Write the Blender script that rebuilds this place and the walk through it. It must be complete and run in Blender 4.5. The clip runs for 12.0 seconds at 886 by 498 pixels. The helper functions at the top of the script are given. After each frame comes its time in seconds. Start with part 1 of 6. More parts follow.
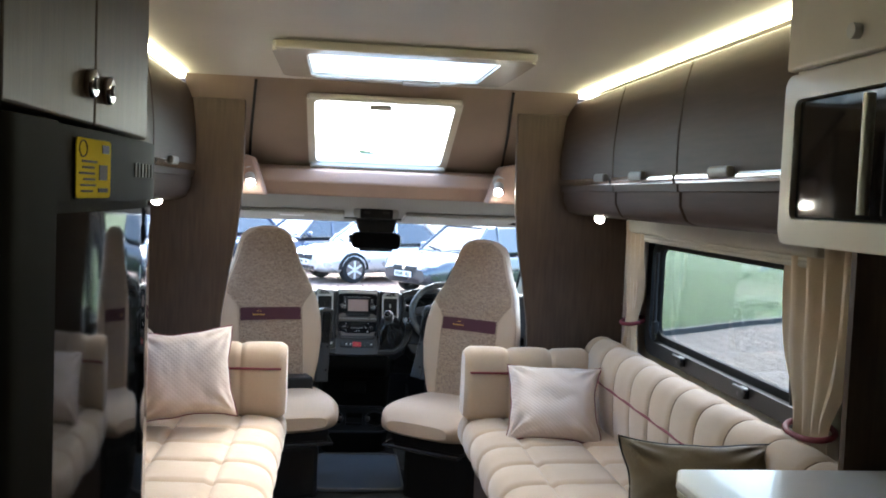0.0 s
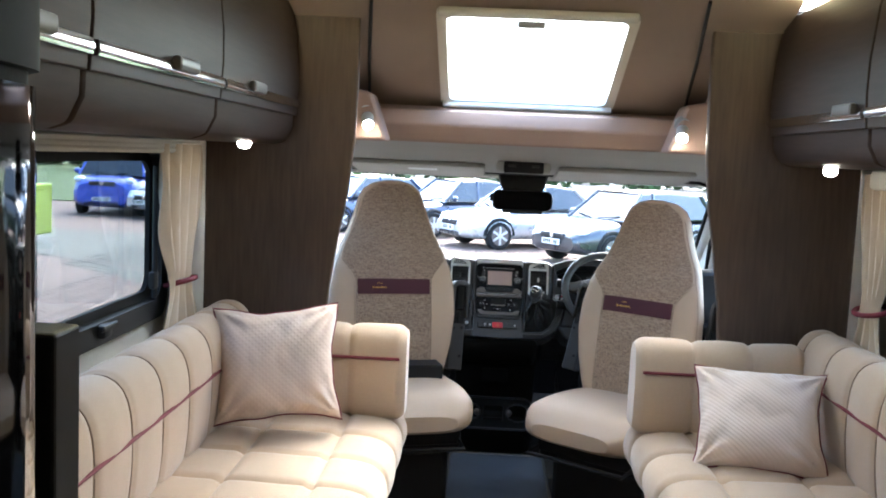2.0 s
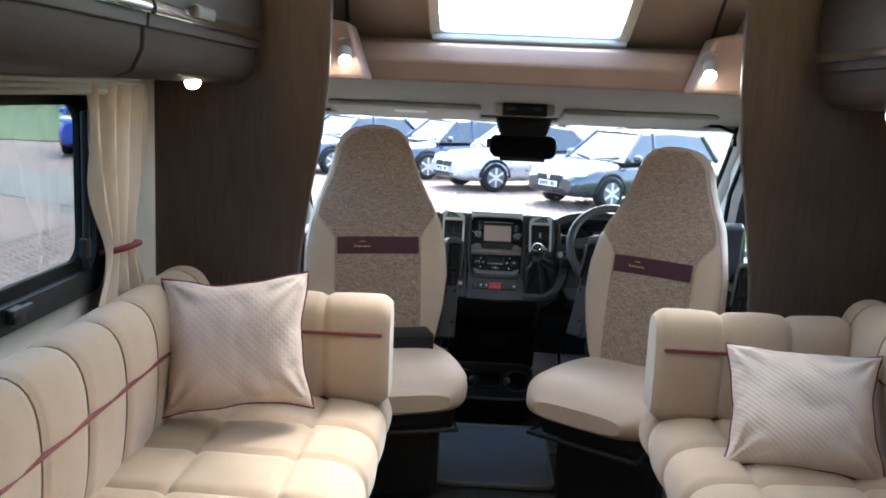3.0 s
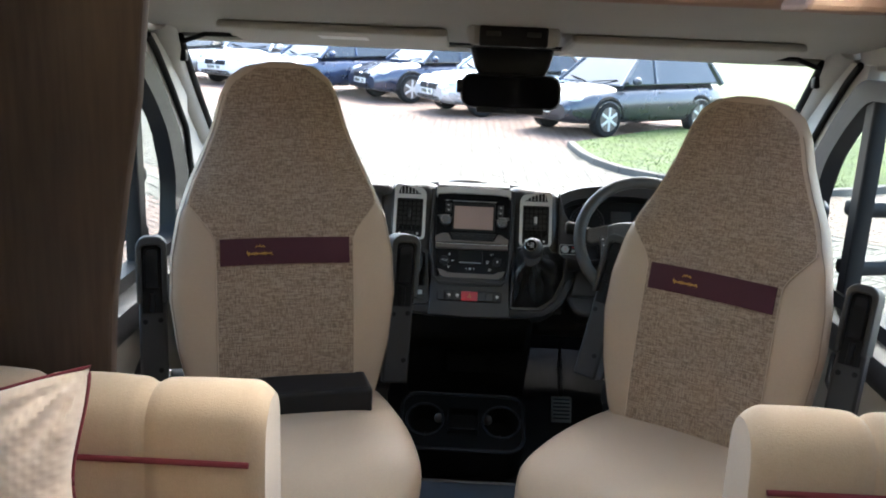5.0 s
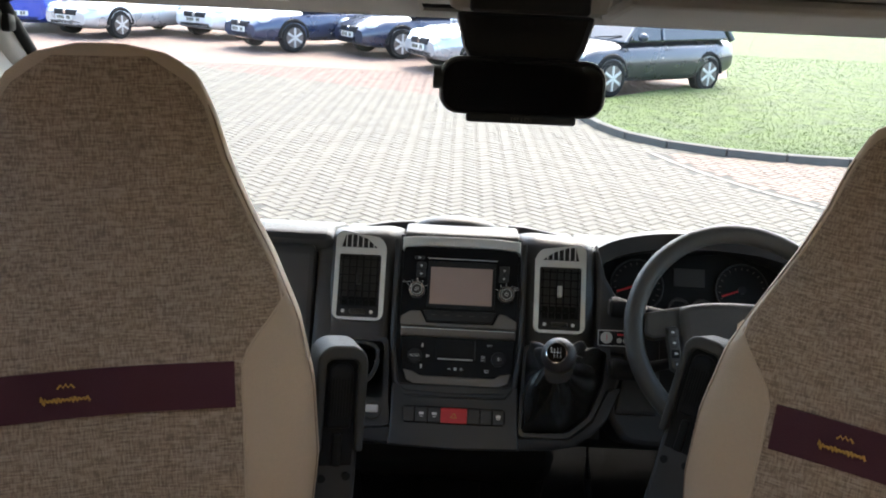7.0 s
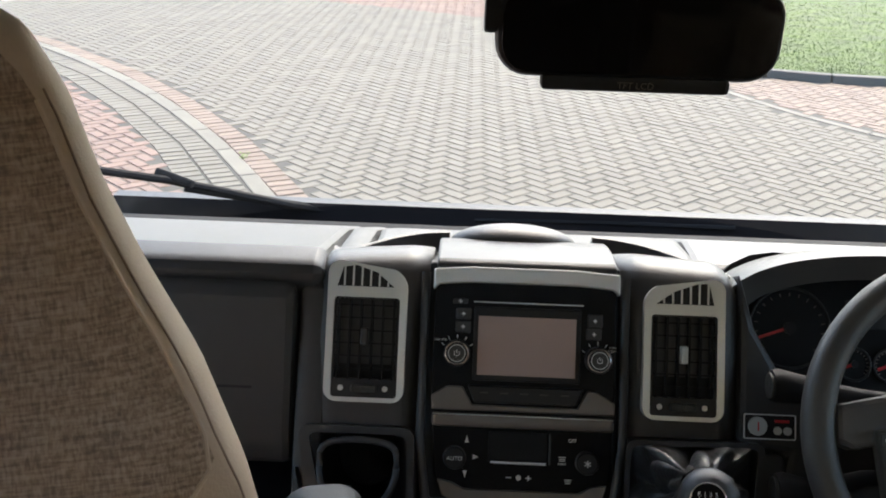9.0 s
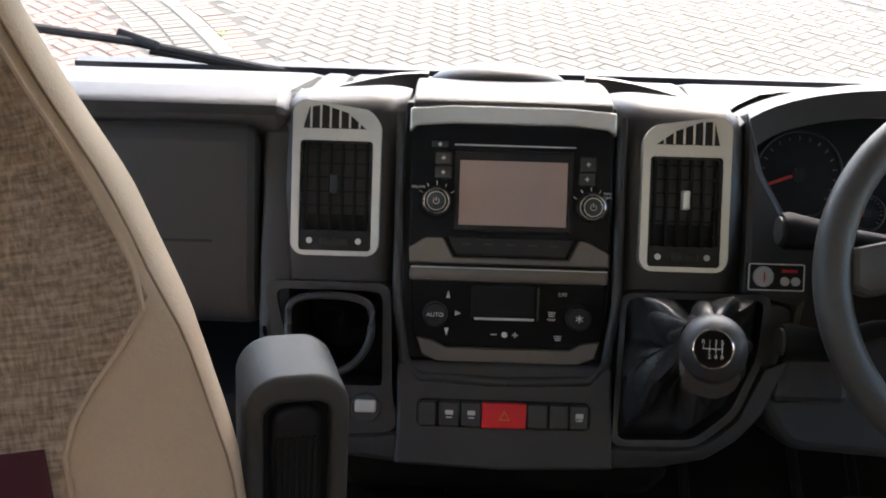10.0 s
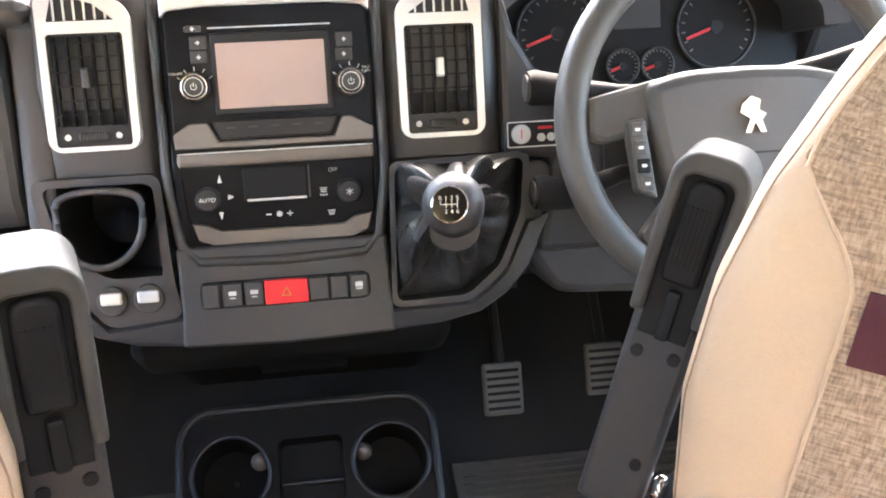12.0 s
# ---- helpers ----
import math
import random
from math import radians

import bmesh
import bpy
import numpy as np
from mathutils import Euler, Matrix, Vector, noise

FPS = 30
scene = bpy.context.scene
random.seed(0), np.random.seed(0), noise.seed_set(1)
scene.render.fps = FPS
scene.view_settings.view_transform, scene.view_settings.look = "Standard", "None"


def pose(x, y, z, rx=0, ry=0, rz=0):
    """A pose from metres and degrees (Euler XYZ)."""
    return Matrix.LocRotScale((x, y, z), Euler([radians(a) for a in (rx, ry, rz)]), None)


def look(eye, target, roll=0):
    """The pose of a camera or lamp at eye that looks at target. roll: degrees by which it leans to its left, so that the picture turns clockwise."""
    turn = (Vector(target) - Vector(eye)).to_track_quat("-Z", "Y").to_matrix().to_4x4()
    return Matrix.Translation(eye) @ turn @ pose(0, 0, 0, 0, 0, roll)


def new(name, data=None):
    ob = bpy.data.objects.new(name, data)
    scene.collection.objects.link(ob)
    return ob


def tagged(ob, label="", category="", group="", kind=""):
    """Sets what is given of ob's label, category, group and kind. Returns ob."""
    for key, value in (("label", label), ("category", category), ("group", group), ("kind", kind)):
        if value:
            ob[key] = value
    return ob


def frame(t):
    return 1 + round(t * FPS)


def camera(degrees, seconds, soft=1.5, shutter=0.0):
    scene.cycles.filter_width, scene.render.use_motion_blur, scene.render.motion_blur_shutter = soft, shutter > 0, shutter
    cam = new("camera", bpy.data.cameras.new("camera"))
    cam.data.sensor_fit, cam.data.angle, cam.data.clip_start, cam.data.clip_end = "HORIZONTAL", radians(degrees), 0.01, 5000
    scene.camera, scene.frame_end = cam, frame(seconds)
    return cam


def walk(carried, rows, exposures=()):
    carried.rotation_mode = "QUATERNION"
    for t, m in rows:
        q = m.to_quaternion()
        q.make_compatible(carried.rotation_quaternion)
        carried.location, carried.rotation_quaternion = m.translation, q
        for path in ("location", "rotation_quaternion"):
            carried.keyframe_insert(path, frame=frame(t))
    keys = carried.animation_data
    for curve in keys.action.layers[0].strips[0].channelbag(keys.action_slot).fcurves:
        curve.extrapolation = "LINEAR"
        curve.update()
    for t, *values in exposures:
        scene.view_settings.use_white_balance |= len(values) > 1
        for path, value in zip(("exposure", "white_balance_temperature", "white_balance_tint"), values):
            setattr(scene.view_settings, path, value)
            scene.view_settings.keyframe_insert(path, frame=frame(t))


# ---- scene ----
cam = camera(50.9, 12.0, 1.9)
METRES, EYE, TILT, LEAN, TURN = 4.5, 1.46, -3.3, -2.3, -6.4
EXPOSURES = [(0.0, 4.05, 5600, 5), (1.5, 4.2, 5600, 5), (2.5, 4.0, 5700, 4), (3.0, 3.85, 5700, 4), (5.0, 3.45, 6100, 4), (6.0, 3.2, 6200, 5), (7.0, 3.1, 6300, 6), (9.0, 2.8, 6400, 7), (9.5, 3.0, 6400, 8), (10.0, 3.4, 6550, 11), (10.5, 5.4, 6450, 14), (11.0, 5.9, 6700, 13), (11.5, 5.95, 6600, 13), (12.0, 5.7, 6900, 14)]
ROWS = [
    (0.0, 0.0, 0.0, 0.0, -0.0, -0.0, -0.0),
    (0.5, -0.0128, 0.0245, 0.0022, 6.2, -0.04, -0.54),
    (1.0, -0.0268, 0.0686, 0.0037, 8.85, -0.1, -0.87),
    (1.5, -0.0262, 0.1267, -0.0057, 9.14, -0.2, -0.85),
    (2.0, -0.0131, 0.1912, -0.0049, 9.02, -2.11, -0.77),
    (2.5, -0.0153, 0.23, -0.0013, 8.84, -4.77, -0.71),
    (3.0, -0.0246, 0.2867, 0.0028, 8.72, -5.81, -0.66),
    (5.0, -0.0413, 0.5552, 0.0213, 8.11, -10.76, -0.55),
    (5.5, -0.0393, 0.6108, 0.0279, 8.02, -11.56, -0.64),
    (6.0, -0.0364, 0.6696, 0.0293, 7.91, -11.79, -0.6),
    (6.5, -0.0445, 0.7222, 0.0293, 7.82, -12.79, -0.63),
    (7.0, -0.0634, 0.7783, 0.0322, 7.77, -13.6, -0.69),
    (9.0, -0.092, 0.9162, 0.0286, 8.44, -18.51, 0.17),
    (9.5, -0.0943, 0.9295, 0.0219, 8.29, -22.01, 0.3),
    (10.0, -0.092, 0.9328, 0.0112, 7.6, -25.43, 0.48),
    (10.5, -0.0938, 0.9332, 0.0051, 6.34, -29.37, 0.32),
    (11.0, -0.0912, 0.9336, 0.0056, 5.06, -31.88, 0.45),
    (11.5, -0.0815, 0.9308, 0.0085, 3.08, -32.44, 0.78),
    (12.0, -0.0681, 0.9267, 0.0109, -1.89, -32.42, 1.61),
]
walk(cam, [(t, pose(-0.18, 0, EYE, TILT, LEAN, TURN) @ pose(METRES * x, METRES * y, METRES * z, 90 + pitch, roll, yaw)) for t, x, y, z, yaw, pitch, roll in ROWS], exposures=EXPOSURES)

# ---- world and light ----
world = bpy.data.worlds.new("sky")
scene.world = world
world.use_nodes = True
wn = world.node_tree
sky = wn.nodes.new("ShaderNodeTexSky")
sky.sky_type, sky.sun_disc = "NISHITA", False
sky.sun_elevation, sky.sun_rotation = radians(52), radians(17)
sky.air_density, sky.dust_density, sky.ozone_density = 1.0, 4.0, 0.6
wn.nodes["Background"].inputs[1].default_value = 0.15
wn.links.new(sky.outputs[0], wn.nodes["Background"].inputs[0])
sun = bpy.data.lights.new("sun", "SUN")
sun.energy, sun.angle, sun.color = 0.3, radians(25), (1.0, 0.95, 0.88)
sun_ob = new("sun", sun)
sun_ob.matrix_world = look((3, 10, 13.4), (0, 0, 0))


# the sky's light through the two roof openings
for name, m, sx, sy, power in (("roof_window_light", pose(0.0025, 4.135, 1.740, 180 - 24.3, 0, 0) @ pose(0, 0, -0.02), 0.56, 0.55, 0.10), ("roof_hatch_light", pose(0.01, 3.13, 1.985), 0.56, 0.48, 0.10)):
    lamp = bpy.data.lights.new(name, "AREA")
    lamp.shape, lamp.size, lamp.size_y, lamp.energy, lamp.color = "RECTANGLE", sx, sy, power, (0.93, 0.97, 1.0)
    new(name, lamp).matrix_world = m


# ---- materials ----
def material(name, col, col2=None, rough=0.5, metal=0.0, scale=30.0, bump=0.0, bump_scale=None, stretch=(1, 1, 1),
             coat=0.0, sheen=0.0, rand=0.0, wear=0.12, spec=0.5):
    """A procedural surface: two tones mixed by a fine noise, a broad stain, fine relief."""
    m = bpy.data.materials.new(name)
    m.use_nodes = True
    nt = m.node_tree
    n, l = nt.nodes, nt.links
    b = n["Principled BSDF"]
    col2 = col2 or tuple(c * 0.82 for c in col)
    tc = n.new("ShaderNodeTexCoord")
    mp = n.new("ShaderNodeMapping")
    mp.inputs["Scale"].default_value = stretch
    l.new(tc.outputs["Object"], mp.inputs[0])
    fine = n.new("ShaderNodeTexNoise")
    fine.inputs["Scale"].default_value, fine.inputs["Detail"].default_value = scale, 5
    l.new(mp.outputs[0], fine.inputs["Vector"])
    mix = n.new("ShaderNodeMix")
    mix.data_type = "RGBA"
    mix.inputs[6].default_value, mix.inputs[7].default_value = (*col, 1), (*col2, 1)
    l.new(fine.outputs["Fac"], mix.inputs[0])
    broad = n.new("ShaderNodeTexNoise")
    broad.inputs["Scale"].default_value, broad.inputs["Detail"].default_value = 3.1, 3
    l.new(tc.outputs["Object"], broad.inputs["Vector"])
    ramp = n.new("ShaderNodeMapRange")
    ramp.inputs[1].default_value, ramp.inputs[2].default_value = 0.3, 0.7
    ramp.inputs[3].default_value, ramp.inputs[4].default_value = 1 - wear, 1 + wear
    l.new(broad.outputs["Fac"], ramp.inputs[0])
    hsv = n.new("ShaderNodeHueSaturation")
    l.new(mix.outputs[2], hsv.inputs["Color"])
    if rand:
        info = n.new("ShaderNodeObjectInfo")
        geo = n.new("ShaderNodeNewGeometry")
        add = n.new("ShaderNodeMath")
        add.operation = "ADD"
        l.new(info.outputs["Random"], add.inputs[0])
        l.new(geo.outputs["Random Per Island"], add.inputs[1])
        fr = n.new("ShaderNodeMath")
        fr.operation = "FRACT"
        l.new(add.outputs[0], fr.inputs[0])
        rr = n.new("ShaderNodeMapRange")
        rr.inputs[3].default_value, rr.inputs[4].default_value = 1 - rand, 1 + rand
        l.new(fr.outputs[0], rr.inputs[0])
        mul = n.new("ShaderNodeMath")
        mul.operation = "MULTIPLY"
        l.new(rr.outputs[0], mul.inputs[0])
        l.new(ramp.outputs[0], mul.inputs[1])
        l.new(mul.outputs[0], hsv.inputs["Value"])
    else:
        l.new(ramp.outputs[0], hsv.inputs["Value"])
    l.new(hsv.outputs[0], b.inputs["Base Color"])
    rmap = n.new("ShaderNodeMapRange")
    rmap.inputs[3].default_value, rmap.inputs[4].default_value = max(0.02, rough * 0.85), min(1, rough * 1.15)
    l.new(broad.outputs["Fac"], rmap.inputs[0])
    l.new(rmap.outputs[0], b.inputs["Roughness"])
    b.inputs["Metallic"].default_value = metal
    b.inputs["Specular IOR Level"].default_value = spec
    b.inputs["Coat Weight"].default_value = coat
    b.inputs["Coat Roughness"].default_value = 0.06
    b.inputs["Sheen Weight"].default_value = sheen
    if bump:
        rel = n.new("ShaderNodeTexNoise")
        rel.inputs["Scale"].default_value, rel.inputs["Detail"].default_value = bump_scale or scale, 3
        l.new(mp.outputs[0], rel.inputs["Vector"])
        bp = n.new("ShaderNodeBump")
        bp.inputs["Strength"].default_value, bp.inputs["Distance"].default_value = bump, 0.002
        l.new(rel.outputs["Fac"], bp.inputs["Height"])
        l.new(bp.outputs[0], b.inputs["Normal"])
    return m


def woven(name, cols, scale=260.0):
    """A tweed: crossing threads of several tones."""
    m = bpy.data.materials.new(name)
    m.use_nodes = True
    nt = m.node_tree
    n, l = nt.nodes, nt.links
    b = n["Principled BSDF"]
    tc = n.new("ShaderNodeTexCoord")
    facs = []
    for st in ((1, 1, 0.12), (0.12, 0.12, 1)):
        mp = n.new("ShaderNodeMapping")
        mp.inputs["Scale"].default_value = st
        l.new(tc.outputs["Object"], mp.inputs[0])
        t = n.new("ShaderNodeTexNoise")
        t.inputs["Scale"].default_value, t.inputs["Detail"].default_value = scale, 3
        l.new(mp.outputs[0], t.inputs["Vector"])
        facs.append(t)
    add = n.new("ShaderNodeMath")
    add.operation = "ADD"
    l.new(facs[0].outputs["Fac"], add.inputs[0])
    l.new(facs[1].outputs["Fac"], add.inputs[1])
    rng = n.new("ShaderNodeMapRange")
    rng.inputs[1].default_value, rng.inputs[2].default_value = 0.72, 1.28
    l.new(add.outputs[0], rng.inputs[0])
    ramp = n.new("ShaderNodeValToRGB")
    ramp.color_ramp.elements[0].color = (*cols[0], 1)
    ramp.color_ramp.elements[1].color = (*cols[2], 1)
    e = ramp.color_ramp.elements.new(0.5)
    e.color = (*cols[1], 1)
    l.new(rng.outputs[0], ramp.inputs[0])
    l.new(ramp.outputs[0], b.inputs["Base Color"])
    b.inputs["Roughness"].default_value = 0.9
    b.inputs["Sheen Weight"].default_value = 0.25
    bp = n.new("ShaderNodeBump")
    bp.inputs["Strength"].default_value, bp.inputs["Distance"].default_value = 0.6, 0.002
    l.new(add.outputs[0], bp.inputs["Height"])
    l.new(bp.outputs[0], b.inputs["Normal"])
    return m


def glowing(name, col, power):
    m = bpy.data.materials.new(name)
    m.use_nodes = True
    b = m.node_tree.nodes["Principled BSDF"]
    b.inputs["Base Color"].default_value = (*col, 1)
    b.inputs["Emission Color"].default_value = (*col, 1)
    b.inputs["Emission Strength"].default_value = power
    return m


def pane_glass(name, tint=(0.93, 0.96, 0.95), gloss=0.02):
    m = bpy.data.materials.new(name)
    m.use_nodes = True
    nt = m.node_tree
    n, l = nt.nodes, nt.links
    n.remove(n["Principled BSDF"])
    clear = n.new("ShaderNodeBsdfTransparent")
    clear.inputs[0].default_value = (*tint, 1)
    shine = n.new("ShaderNodeBsdfGlossy")
    shine.inputs["Roughness"].default_value = gloss
    edge = n.new("ShaderNodeLayerWeight")
    edge.inputs["Blend"].default_value = 0.5
    pw = n.new("ShaderNodeMath")
    pw.operation = "POWER"
    pw.inputs[1].default_value = 4.0
    l.new(edge.outputs["Facing"], pw.inputs[0])
    fres = n.new("ShaderNodeMath")
    fres.operation = "MULTIPLY_ADD"
    fres.inputs[1].default_value, fres.inputs[2].default_value = 0.5, 0.025
    l.new(pw.outputs[0], fres.inputs[0])
    mix = n.new("ShaderNodeMixShader")
    l.new(fres.outputs[0], mix.inputs[0])
    l.new(clear.outputs[0], mix.inputs[1])
    l.new(shine.outputs[0], mix.inputs[2])
    l.new(mix.outputs[0], n["Material Output"].inputs[0])
    return m


WOOD = material("dark_walnut", (0.102, 0.070, 0.053), (0.046, 0.031, 0.024), 0.45, scale=9, stretch=(9, 9, 0.7), bump=0.12, bump_scale=30, spec=0.16)
WOOD_H = material("dark_walnut_across", (0.066, 0.043, 0.032), (0.034, 0.022, 0.017), 0.5, scale=9, stretch=(9, 0.7, 9), bump=0.12, bump_scale=30, spec=0.16)
TAUPE = material("taupe_fabric_panel", (0.30, 0.22, 0.17), (0.25, 0.18, 0.14), 0.8, scale=400, bump=0.2, bump_scale=600, sheen=0.2)
PINKTAN = material("tan_padded_vinyl", (0.40, 0.27, 0.21), (0.35, 0.24, 0.19), 0.6, scale=300, bump=0.15, bump_scale=500)
CEIL = material("ceiling_board", (0.62, 0.60, 0.56), (0.58, 0.56, 0.52), 0.55, scale=120, bump=0.05, wear=0.04)
CREAM_WALL = material("cream_wall_board", (0.66, 0.60, 0.50), (0.62, 0.56, 0.46), 0.6, scale=90, bump=0.08, wear=0.05)
LINER = material("grey_headliner", (0.43, 0.415, 0.37), (0.39, 0.375, 0.335), 0.85, scale=500, bump=0.2, bump_scale=700, wear=0.05)
FLOOR = material("dark_carpet", (0.026, 0.024, 0.022), (0.015, 0.014, 0.013), 0.95, scale=350, bump=0.8, bump_scale=420)
FLOORWOOD = material("brown_vinyl_floor", (0.17, 0.115, 0.08), (0.11, 0.075, 0.055), 0.45, scale=10, stretch=(12, 0.8, 12), bump=0.1)
MAT = material("grey_mat_pile", (0.11, 0.12, 0.135), (0.075, 0.082, 0.095), 0.95, scale=450, bump=0.9, bump_scale=500)
UPHOL = material("cream_suede", (0.46, 0.342, 0.238), (0.40, 0.294, 0.202), 0.85, scale=160, bump=0.35, bump_scale=380, sheen=0.3, wear=0.08)
UPHOL_L = material("cream_leatherette", (0.51, 0.385, 0.272), (0.46, 0.345, 0.242), 0.55, scale=220, bump=0.3, bump_scale=420, wear=0.06)
SEAM = material("seam_thread", (0.27, 0.19, 0.135), None, 0.8)
PIPING = material("burgundy_piping", (0.17, 0.016, 0.028), (0.13, 0.012, 0.022), 0.6, scale=300)
TWEED = woven("brown_tweed", ((0.165, 0.116, 0.082), (0.305, 0.219, 0.150), (0.43, 0.328, 0.242)), 400.0)
BAND = material("burgundy_band", (0.065, 0.008, 0.018), (0.05, 0.006, 0.014), 0.7, scale=400, bump=0.3)
OLIVE = material("olive_brown_suede", (0.22, 0.165, 0.095), (0.16, 0.12, 0.07), 0.85, scale=120, bump=0.3, sheen=0.3)
RIBBED = material("ribbed_satin", (0.66, 0.54, 0.46), (0.60, 0.48, 0.40), 0.40, scale=260, sheen=0.4, wear=0.04)
nodes, links = RIBBED.node_tree.nodes, RIBBED.node_tree.links
coords, wave, relief = nodes.new("ShaderNodeTexCoord"), nodes.new("ShaderNodeTexWave"), nodes.new("ShaderNodeBump")
turned = nodes.new("ShaderNodeMapping")
turned.inputs["Rotation"].default_value = (0, radians(-38), 0)
wave.bands_direction, wave.inputs["Scale"].default_value, wave.inputs["Distortion"].default_value = "Z", 30.0, 0.4
relief.inputs["Strength"].default_value, relief.inputs["Distance"].default_value = 0.22, 0.003
links.new(coords.outputs["Object"], turned.inputs[0])
links.new(turned.outputs[0], wave.inputs["Vector"])
links.new(wave.outputs["Fac"], relief.inputs["Height"])
links.new(relief.outputs[0], nodes["Principled BSDF"].inputs["Normal"])
DOTTED = material("dotted_satin", (0.62, 0.49, 0.40), (0.56, 0.43, 0.35), 0.42, scale=260, sheen=0.4, wear=0.04)
nodes, links = DOTTED.node_tree.nodes, DOTTED.node_tree.links
coords, cross, relief = nodes.new("ShaderNodeTexCoord"), nodes.new("ShaderNodeMath"), nodes.new("ShaderNodeBump")
cross.operation = "MULTIPLY"
for slot, tilt in ((0, 45), (1, -45)):
    turned, wave = nodes.new("ShaderNodeMapping"), nodes.new("ShaderNodeTexWave")
    turned.inputs["Rotation"].default_value = (0, radians(tilt), 0)
    wave.bands_direction, wave.inputs["Scale"].default_value, wave.inputs["Distortion"].default_value = "Z", 24.0, 0.3
    links.new(coords.outputs["Object"], turned.inputs[0])
    links.new(turned.outputs[0], wave.inputs["Vector"])
    links.new(wave.outputs["Fac"], cross.inputs[slot])
relief.inputs["Strength"].default_value, relief.inputs["Distance"].default_value = 0.22, 0.003
links.new(cross.outputs[0], relief.inputs["Height"])
links.new(relief.outputs[0], nodes["Principled BSDF"].inputs["Normal"])
CURTAIN = material("beige_curtain", (0.52, 0.42, 0.31), (0.46, 0.37, 0.27), 0.75, scale=200, bump=0.25, bump_scale=500, sheen=0.2)
BLACK = material("black_plastic", (0.016, 0.016, 0.018), (0.011, 0.011, 0.012), 0.42, scale=300, bump=0.15, bump_scale=700, spec=0.25)
GLOSSBLACK = material("piano_black", (0.006, 0.006, 0.007), (0.005, 0.005, 0.006), 0.05, scale=40, wear=0.3, spec=0.36)
DASH = material("charcoal_dash", (0.034, 0.0333, 0.0345), (0.028, 0.0276, 0.029), 0.40, scale=500, bump=0.25, bump_scale=900, wear=0.06, spec=0.42)
DASH2 = material("mid_grey_plastic", (0.050, 0.049, 0.047), (0.043, 0.042, 0.040), 0.5, scale=400, bump=0.25, bump_scale=900, spec=0.25)
BROWNGREY = material("warm_grey_trim", (0.13, 0.115, 0.10), (0.115, 0.10, 0.09), 0.4, metal=0.3, scale=300)
SILVER = material("satin_silver_plastic", (0.56, 0.57, 0.56), (0.52, 0.53, 0.52), 0.34, metal=0.35, scale=300, wear=0.04)
CHROME = material("chrome", (0.8, 0.8, 0.8), None, 0.12, metal=1.0, wear=0.03)
RUBBER = material("black_rubber", (0.015, 0.015, 0.015), None, 0.75, scale=200, bump=0.2, spec=0.12)
CREAM_PL = material("cream_lacquer", (0.72, 0.69, 0.61), (0.70, 0.67, 0.59), 0.22, coat=0.4, wear=0.03)
WHITE = material("white_laminate", (0.74, 0.75, 0.78), (0.71, 0.72, 0.75), 0.25, coat=0.3, wear=0.04)
PRINT = material("white_print", (0.75, 0.75, 0.74), None, 0.5)
GOLD = material("gold_thread", (0.55, 0.30, 0.05), None, 0.6)
RED = material("red_plastic", (0.62, 0.02, 0.03), (0.55, 0.015, 0.025), 0.3)
YELLOW = material("yellow_sticker", (0.80, 0.62, 0.02), (0.76, 0.58, 0.02), 0.8, spec=0.08)
MATTBLACK = material("matt_black", (0.013, 0.013, 0.014), (0.010, 0.010, 0.011), 0.6, scale=200, spec=0.15)
# MATTBLACK made darker still: some of the footwell's shade is in this colour
FOOTBLACK = material("shade_dark_plastic", (0.0095, 0.009, 0.0085), (0.007, 0.0068, 0.0065), 0.6, scale=200, spec=0.05)
INK = material("dark_ink", (0.05, 0.045, 0.02), None, 0.6)
LEATHER = material("black_leather", (0.030, 0.030, 0.031), (0.02, 0.02, 0.021), 0.28, scale=150, bump=0.5, bump_scale=220)
GLASS = pane_glass("clear_glass")
DARKGLASS = pane_glass("tinted_glass", (0.50, 0.53, 0.54))
SCREENGLASS = pane_glass("windscreen_glass", (0.90, 0.92, 0.92))
GLOSSDASH = material("gloss_dash_black", (0.007, 0.007, 0.008), (0.006, 0.006, 0.007), 0.30, scale=40, wear=0.2, spec=0.07)
LED = glowing("led_strip", (1.0, 0.84, 0.46), 2.2)
BULB = glowing("spot_bulb", (1.0, 0.88, 0.68), 9.0)
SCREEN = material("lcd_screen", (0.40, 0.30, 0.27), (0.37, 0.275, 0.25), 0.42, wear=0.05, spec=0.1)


# ---- mesh helpers ----
def xf(bm, m):
    bmesh.ops.transform(bm, matrix=m, verts=bm.verts)
    return bm


def box(sx, sy, sz, at=(0, 0, 0), bevel=0.0, seg=2, turn=(0, 0, 0)):
    """A box of full sizes, centred at `at`, with rounded edges."""
    bm = bmesh.new()
    bmesh.ops.create_cube(bm, size=1.0)
    bmesh.ops.scale(bm, vec=(sx, sy, sz), verts=bm.verts)
    if bevel:
        bmesh.ops.bevel(bm, geom=bm.edges[:], offset=min(bevel, 0.49 * min(sx, sy, sz)), segments=seg, profile=0.5, affect="EDGES")
    return xf(bm, pose(*at, *turn))


def span(x0, x1, y0, y1, z0, z1, bevel=0.0, seg=2):
    return box(x1 - x0, y1 - y0, z1 - z0, ((x0 + x1) / 2, (y0 + y1) / 2, (z0 + z1) / 2), bevel, seg)


